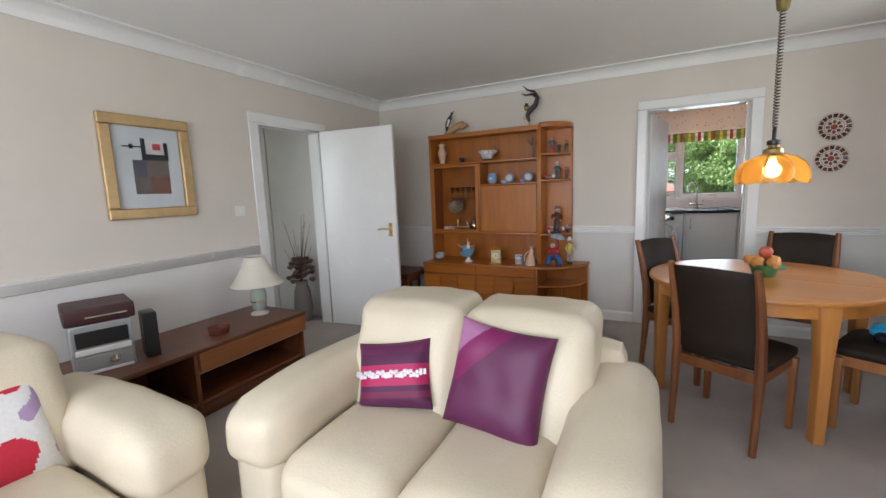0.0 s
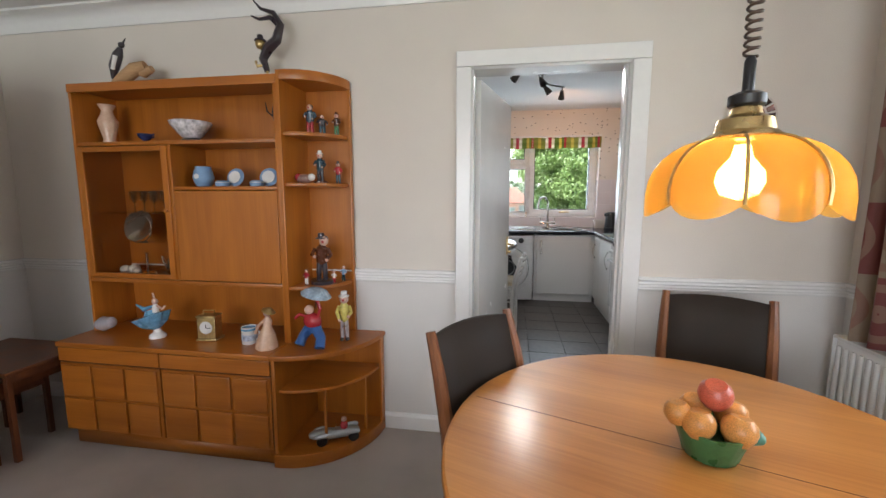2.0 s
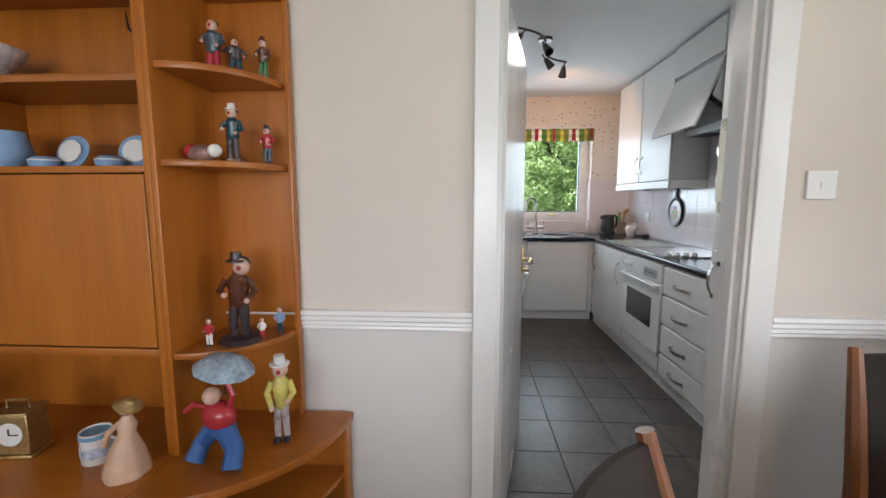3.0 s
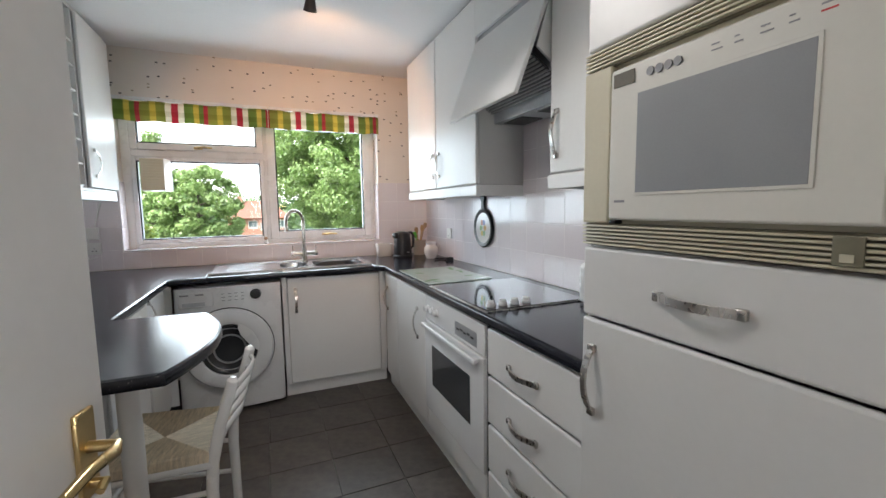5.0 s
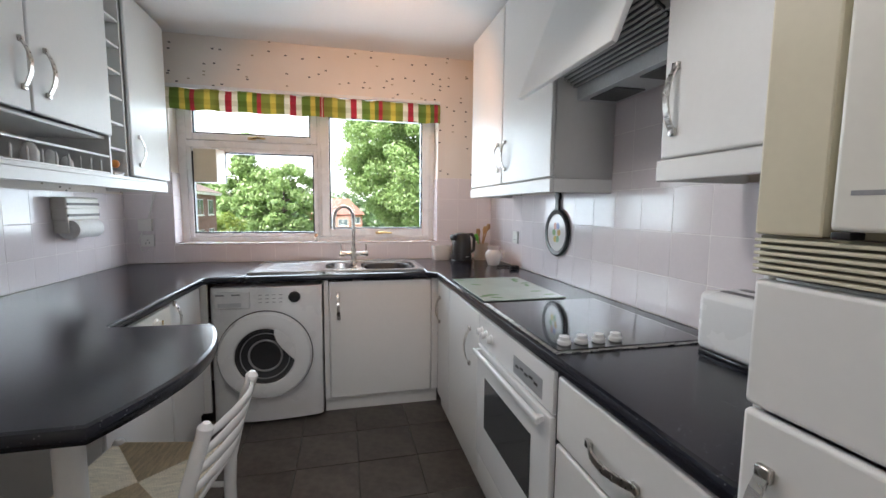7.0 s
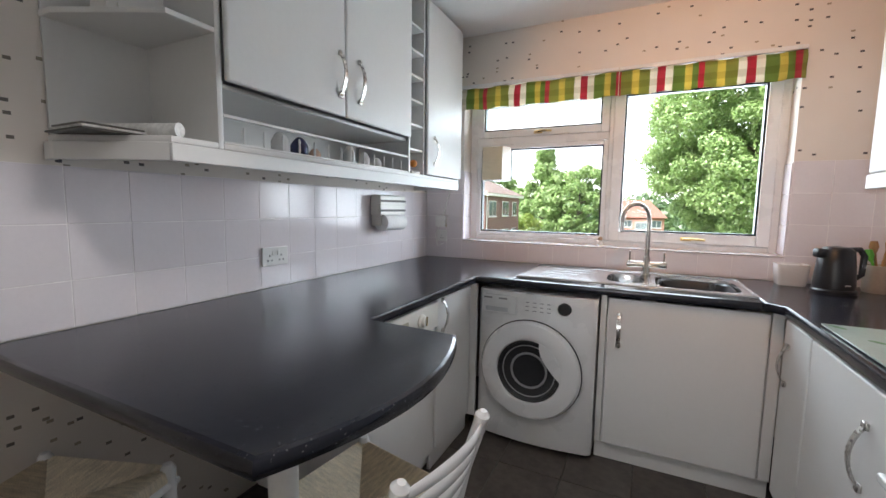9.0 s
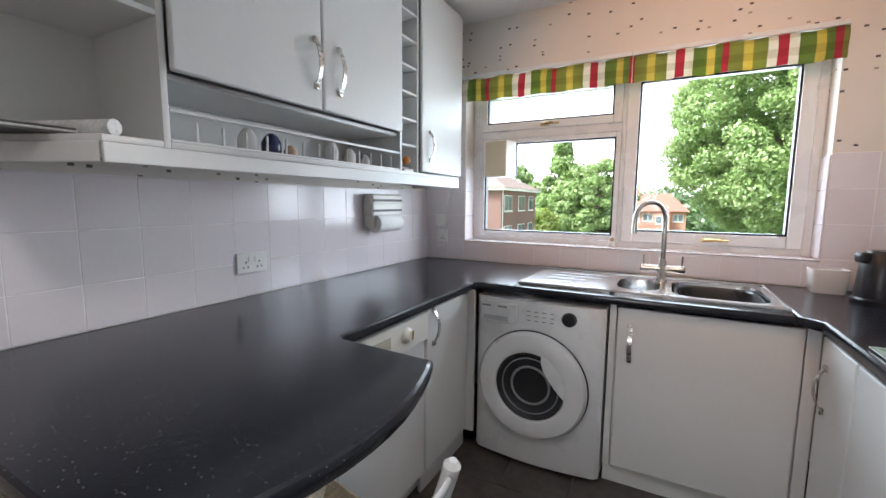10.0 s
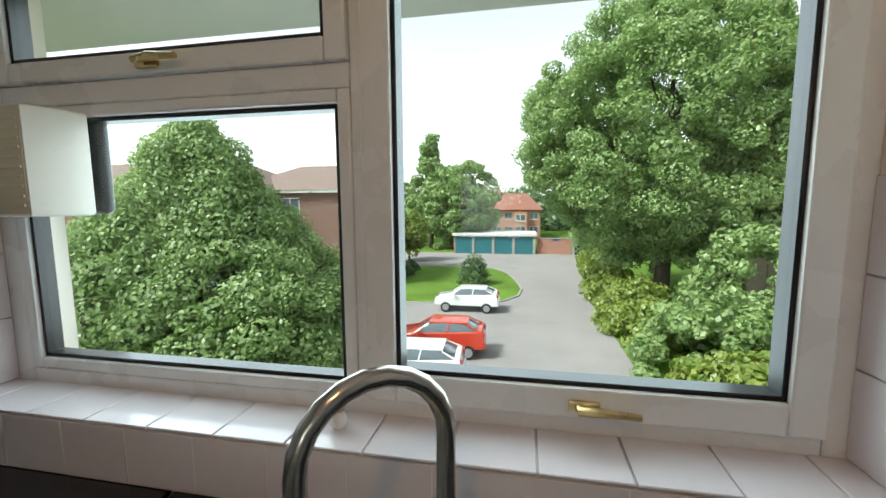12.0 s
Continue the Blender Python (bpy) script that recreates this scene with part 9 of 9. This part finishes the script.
for k, (x, y, s) in enumerate(((-10.2, 39.5, 1.0), (-10.1, 43, 1.2), (-10.3, 46.5, 0.9))):
    shrub("flats_shrub", (x, y, GZ), (0.9 * s, 1.2 * s, 1.1 * s), 40, 0.35, 60, 0.08, 90 + k, LEAF_DARK, "dark low shrub against the flats")
g_ = np.random.default_rng(5)
pts = np.stack([g_.uniform(-120, 120, 700), g_.uniform(92, 125, 700), GZ + g_.uniform(0.5, 8.5, 700)], 1)
me = foliage(pts, np.full(700, 3.0), 40, 0.7, 6)
me.materials.append(LEAF_DARK)
tagged(new("far_woods", me), "distant belt of green trees", "woods", kind="stuff")


def brick_mat(name, a, b, mortar):
    m, t, bs = nodes_of(name)
    n, l = t.nodes, t.links
    tc, sep, com, br = n.new("ShaderNodeTexCoord"), n.new("ShaderNodeSeparateXYZ"), n.new("ShaderNodeCombineXYZ"), n.new("ShaderNodeTexBrick")
    add = n.new("ShaderNodeMath")
    l.new(tc.outputs["Object"], sep.inputs[0]), l.new(sep.outputs[0], add.inputs[0]), l.new(sep.outputs[1], add.inputs[1]), l.new(add.outputs[0], com.inputs[0]), l.new(sep.outputs[2], com.inputs[1]), l.new(com.outputs[0], br.inputs["Vector"])
    br.inputs["Color1"].default_value, br.inputs["Color2"].default_value, br.inputs["Mortar"].default_value = (*a, 1), (*b, 1), (*mortar, 1)
    br.inputs["Scale"].default_value, br.inputs["Brick Width"].default_value, br.inputs["Row Height"].default_value, br.inputs["Mortar Size"].default_value = 1.0, 0.225, 0.075, 0.008
    l.new(br.outputs[0], bs.inputs["Base Color"])
    bs.inputs["Roughness"].default_value = 0.9
    bp = n.new("ShaderNodeBump")
    bp.inputs["Strength"].default_value, bp.inputs["Distance"].default_value = 0.5, 0.01
    bp.invert = True
    l.new(br.outputs[1], bp.inputs["Height"]), l.new(bp.outputs[0], bs.inputs["Normal"])
    return m


BRICK = brick_mat("brown_brick", (0.16, 0.075, 0.06), (0.22, 0.11, 0.085), (0.25, 0.21, 0.19))
REDBRICK = brick_mat("red_brick", (0.38, 0.14, 0.09), (0.45, 0.19, 0.13), (0.4, 0.34, 0.3))
ROOFT = mat("brown_roof_tile", (0.20, 0.15, 0.13), 0.85, var=0.2, scale=2, bump=0.8, bscale=12)
REDROOF = mat("red_roof_tile", (0.24, 0.11, 0.08), 0.85, var=0.2, scale=2, bump=0.8, bscale=12)
FARGLASS = mat("far_window_glass", (0.10, 0.13, 0.15), 0.08, var=0.2, coat=0.5)


def far_window(parent, axis, w, u, z, wd, ht, out):
    """A window of a far building: white frame with recessed panes and a sill."""
    f = box
    def b(ua, ub, za, zb, d0, d1):
        lo, hi = sorted((w + out * d0, w + out * d1))
        return f(ua, lo, za, ub, hi, zb) if axis == "y" else f(lo, ua, za, hi, ub, zb)
    win = part("window", b(u, u + wd, z, z + ht, 0.0, 0.05), UPVC, parent)
    n = 2 if wd > 1 else 1
    for k in range(n):
        a = u + 0.06 + k * (wd - 0.06) / n
        part("pane", b(a, a + (wd - 0.06) / n - 0.06, z + 0.06, z + ht - 0.06, 0.051, 0.058), FARGLASS, win)
    part("sill", b(u - 0.05, u + wd + 0.05, z - 0.08, z - 0.002, 0.0, 0.12), UPVC, win)


def hip_roof(x0, y0, x1, y1, z, h, inset, material, parent):
    bm = bmesh.new()
    lo = [bm.verts.new(p) for p in ((x0, y0, z), (x1, y0, z), (x1, y1, z), (x0, y1, z))]
    ym = (y0 + y1) / 2
    a, b = bm.verts.new((x0 + inset, ym, z + h)), bm.verts.new((x1 - inset, ym, z + h))
    for f in ((lo[0], lo[1], b, a), (lo[1], lo[2], b), (lo[2], lo[3], a, b), (lo[3], lo[0], a), lo[::-1]):
        bm.faces.new(f)
    bmesh.ops.recalc_face_normals(bm, faces=bm.faces)
    return part("roof", bm, material, parent, "", 0)


fl = thing("block_of_flats", Matrix(), "three-storey brown brick block of flats", "building")
part("wall", box(-19, 38, GZ, -11.4, 48, 2.30), BRICK, fl, "", 0)
part("wall", box(-44, 33.5, GZ, -19.01, 46, 2.30), BRICK, fl, "", 0)
part("fascia", box(-19.4, 37.6, 2.301, -11.0, 48.4, 2.52), UPVC, fl, "", 0)
part("fascia", box(-44.4, 33.1, 2.301, -19.41, 46.4, 2.52), UPVC, fl, "", 0)
hip_roof(-24, 37.5, -10.9, 48.5, 2.521, 2.3, 4.5, ROOFT, fl)
hip_roof(-44.5, 33.0, -18.9, 46.5, 2.5215, 2.6, 4.5, ROOFT, fl)
part("downpipe", tube([(-11.36, 38.25, GZ + 0.1), (-11.36, 38.25, 2.3)], 0.05, 8), UPVC, fl)
part("roof_vent", lathe([(0.08, 3.4), (0.08, 4.3), (0.12, 4.32), (0, 4.4)], 10, (-15.5, 42, 0)), UPVC, fl)
for z in (0.55, -2.05, -4.65):
    far_window(fl, "x", -11.4, 38.7, z, 1.9, 1.35, 1)
    far_window(fl, "x", -11.4, 42.4, z, 1.9, 1.35, 1)
    far_window(fl, "x", -11.4, 45.6, z, 1.4, 1.35, 1)
    far_window(fl, "y", 38, -18.6, z, 1.6, 1.35, -1)
    far_window(fl, "x", -19.0, 34.6, z, 1.4, 1.35, 1)
    for x in (-23, -27.5, -32, -36.5):
        far_window(fl, "y", 33.5, x, z, 1.9, 1.35, -1)
far_window(fl, "y", 38, -12.9, -2.0, 0.4, 0.5, -1)

gg = thing("garage_row", Matrix(), "row of flat-roofed garages with teal doors", "garage")
TEALD = mat("teal_door_paint", (0.035, 0.17, 0.20), 0.5, var=0.1)
part("wall", box(-8.5, 61.6, GZ, 2.1, 67, GZ + 2.35), REDBRICK, gg, "", 0)
part("fascia", box(-8.7, 61.2, GZ + 2.351, 2.3, 67.2, GZ + 2.65), mat("fascia_white", (0.6, 0.62, 0.6), 0.6), gg, "", 0)
for k in range(4):
    x = -8.3 + 2.62 * k
    d = part("garage_door", box(x, 61.52, GZ + 0.02, x + 2.25, 61.599, GZ + 2.2), TEALD, gg, "teal up-and-over door", 0)
    for j in range(9):
        part("door_rib", box(x + 0.05, 61.50, GZ + 0.1 + 0.23 * j, x + 2.2, 61.5195, GZ + 0.12 + 0.23 * j), TEALD, d, "", 0)
    part("pier", box(x + 2.26, 61.45, GZ, x + 2.57, 61.599, GZ + 2.35), KERB, gg, "", 0)
bw = thing("brick_boundary_wall", Matrix(), "red brick wall beside the garages", "wall")
part("wall", box(2.35, 62, GZ, 6.6, 62.25, GZ + 2.0), REDBRICK, bw, "", 0)
part("coping", box(2.3, 61.95, GZ + 2.001, 6.65, 62.3, GZ + 2.1), KERB, bw, "", 0)
part("notice", box(4.2, 61.97, GZ + 1.75, 5.1, 61.998, GZ + 1.95), mat("blue_sign", (0.04, 0.08, 0.3), 0.4), bw)
part("bin_gate", box(6.75, 61.9, GZ, 7.9, 62.1, GZ + 1.8), KERB, bw, "", 0)
part("dark_bin", box(7.0, 61.6, GZ + 0.02, 7.6, 61.89, GZ + 1.2, 0.05), BLACK, bw)

hs = thing("brick_house", Matrix(), "red brick house with white bay windows", "house")
part("wall", box(-6.0, 84, GZ, 3.5, 92, GZ + 5.3), REDBRICK, hs, "", 0)
hip_roof(-6.5, 83.4, 4.0, 92.6, GZ + 5.301, 3.0, 3.0, REDROOF, hs)
part("bay", box(-1.2, 82.6, GZ, 1.2, 83.98, GZ + 4.9), REDBRICK, hs, "square brick bay", 0)
part("chimney", box(-4.6, 87, GZ + 6, -3.8, 87.8, GZ + 9.2), REDBRICK, hs, "", 0)
for x in (-5.0, -2.9, 1.6):
    far_window(hs, "y", 84, x, GZ + 3.6, 1.5, 1.2, -1)
    far_window(hs, "y", 84, x, GZ + 0.9, 1.5, 1.4, -1)
far_window(hs, "y", 82.6, -0.9, GZ + 3.3, 1.8, 1.2, -1)
far_window(hs, "y", 82.6, -0.9, GZ + 0.9, 1.8, 1.5, -1)

nb = thing("neighbour_bungalow", Matrix(), "low pale building with a tiled roof", "house")
part("wall", box(13, 14, GZ, 24, 34, 0.0), mat("pale_render", (0.55, 0.45, 0.38), 0.8), nb, "", 0)
bm = bmesh.new()
vs = [bm.verts.new(p) for p in ((12.5, 13.5, 0.0), (12.5, 34.5, 0.0), (18.5, 34.5, 3.0), (18.5, 13.5, 3.0), (24.5, 13.5, 0.0), (24.5, 34.5, 0.0))]
for f in ((0, 1, 2, 3), (3, 2, 5, 4), (0, 3, 4), (1, 5, 2), (0, 4, 5, 1)):
    bm.faces.new([vs[k] for k in f])
part("roof", bm, mat("tan_roof_tile", (0.40, 0.33, 0.28), 0.85, var=0.15, scale=1.5, stretch=(1, 1, 6)), nb, "", 0)
for k in range(9):
    part("tile_course", box(12.45 + 0.66 * k, 13.5, 0.02 + 0.33 * k, 12.52 + 0.66 * k, 34.5, 0.075 + 0.33 * k), bpy.data.materials["tan_roof_tile"], nb, "", 0)
tree("background_tree", (17, 44, GZ), 0.3, (0, 0, 7), (5, 6, 5), 120, 1.3, 90, 0.28, 57, LEAF, "green tree beyond the low building")
tree("background_tree", (40, 26, GZ), 0.3, (0, 0, 8), (9, 9, 5.5), 150, 1.6, 90, 0.35, 59, LEAF, "green trees beyond the low building")


# parked cars
def car(m, paint, label, l=3.95, h=1.5):
    """A hatchback facing -x, standing on its wheels."""
    c = thing("parked_car", m, label, "car", "parked cars")
    w = 0.86
    side = [(-0.50, 0.30), (-0.495, 0.52), (-0.47, 0.62), (-0.27, 0.72), (-0.245, 0.735), (0.30, 0.80), (0.47, 0.82), (0.495, 0.60), (0.49, 0.30)]
    cab = [(-0.25, 0.73), (-0.105, 1.0), (0.02, 1.045), (0.20, 1.03), (0.31, 0.985), (0.455, 0.80)]
    def hull(prof, wb, wt, zb, zt):
        bm = bmesh.new()
        rows = []
        for s in (-1, 1):
            rows.append([bm.verts.new((x * l, s * (wb + (wt - wb) * max(0, min(1, (z - zb) / (zt - zb)))), z * h / 1.05)) for x, z in prof])
        n = len(prof)
        for i in range(n):
            bm.faces.new((rows[0][i], rows[0][(i + 1) % n], rows[1][(i + 1) % n], rows[1][i]))
        bm.faces.new(rows[0][::-1]), bm.faces.new(rows[1])
        bmesh.ops.recalc_face_normals(bm, faces=bm.faces)
        bmesh.ops.bevel(bm, geom=bm.edges[:], offset=0.05, segments=2, profile=0.5, affect="EDGES")
        return bm
    part("body", hull(side, w, w - 0.05, 0.3, 0.8), paint, c)
    part("cabin", hull([(x * 0.985, z - 0.02) for x, z in cab], w - 0.06, w - 0.22, 0.73, 1.0), FARGLASS, c, "dark car windows")
    k = h / 1.05
    part("roof", soft(-0.10 * l, -w + 0.24, 0.985 * k, 0.32 * l, w - 0.24, 1.05 * k, 0.03, (0, 0, 0.02), 6), paint, c)
    for x0, z0, x1, z1 in ((-0.25, 0.73, -0.10, 1.0), (0.10, 0.78, 0.12, 1.01), (0.455, 0.80, 0.31, 0.985)):
        for s in (-1, 1):
            part("pillar", tube([(x0 * l, s * (w - 0.07), z0 * k), (x1 * l, s * (w - 0.23), z1 * k)], 0.035, 6), paint, c)
    for x in (-0.315, 0.325):
        for s in (-1, 1):
            wh = part("wheel", turned(lathe([(0.20, -0.09), (0.30, -0.10), (0.315, -0.07), (0.315, 0.07), (0.30, 0.10), (0.20, 0.09)], 24), pose(x * l, s * (w - 0.07), 0.316, 90)), BLACK, c)
            part("rim", turned(lathe([(0.205, -0.02), (0.205, 0.02), (0.05, 0.03), (0, 0.03)], 14), pose(x * l, s * (w + 0.012), 0.316, -90 * s)), SILVER, wh)
    for s in (-1, 1):
        part("headlight", soft(-0.495 * l, s * 0.62 - 0.16, 0.56 * k, -0.43 * l, s * 0.62 + 0.16, 0.66 * k, 0.04, (0, 0, 0), 4), CHROME, c)
        part("tail_light", soft(0.455 * l, s * 0.66 - 0.12, 0.62 * k, 0.497 * l, s * 0.66 + 0.12, 0.79 * k, 0.04, (0, 0, 0), 4), REDG, c)
        part("wing_mirror", soft(-0.20 * l, s * 0.95 - 0.09, 0.76 * k, -0.165 * l, s * 0.95 + 0.07, 0.85 * k, 0.03, (0, 0, 0), 3), paint, c)
    part("bumper", soft(0.47 * l, -0.8, 0.30 * k, 0.512 * l, 0.8, 0.5 * k, 0.04, (0, 0, 0), 4), paint, c)
    return c


WHITEP, REDP = mat("white_car_paint", (0.72, 0.73, 0.74), 0.2, var=0.02, coat=0.8), mat("red_car_paint", (0.50, 0.045, 0.02), 0.2, var=0.05, coat=0.8)
car(pose(-2.75, 33.0, GZ + 0.021, 0, 0, 0), WHITEP, "white hatchback parked by the lawn island")
car(pose(-2.95, 25.4, GZ + 0.021, 0, 0, 3), REDP, "red hatchback parked on the drive", 4.1, 1.58)
car(pose(-3.4, 22.2, GZ + 0.021, 0, 0, 4), WHITEP, "white hatchback parked beside the red car", 4.0, 1.52)

# the kitchen and all beyond it was laid out from its own mark: set it against the lounge
for ob in list(scene.objects):
    if ob not in HOME and ob.parent is None:
        ob.location.y += NEAR
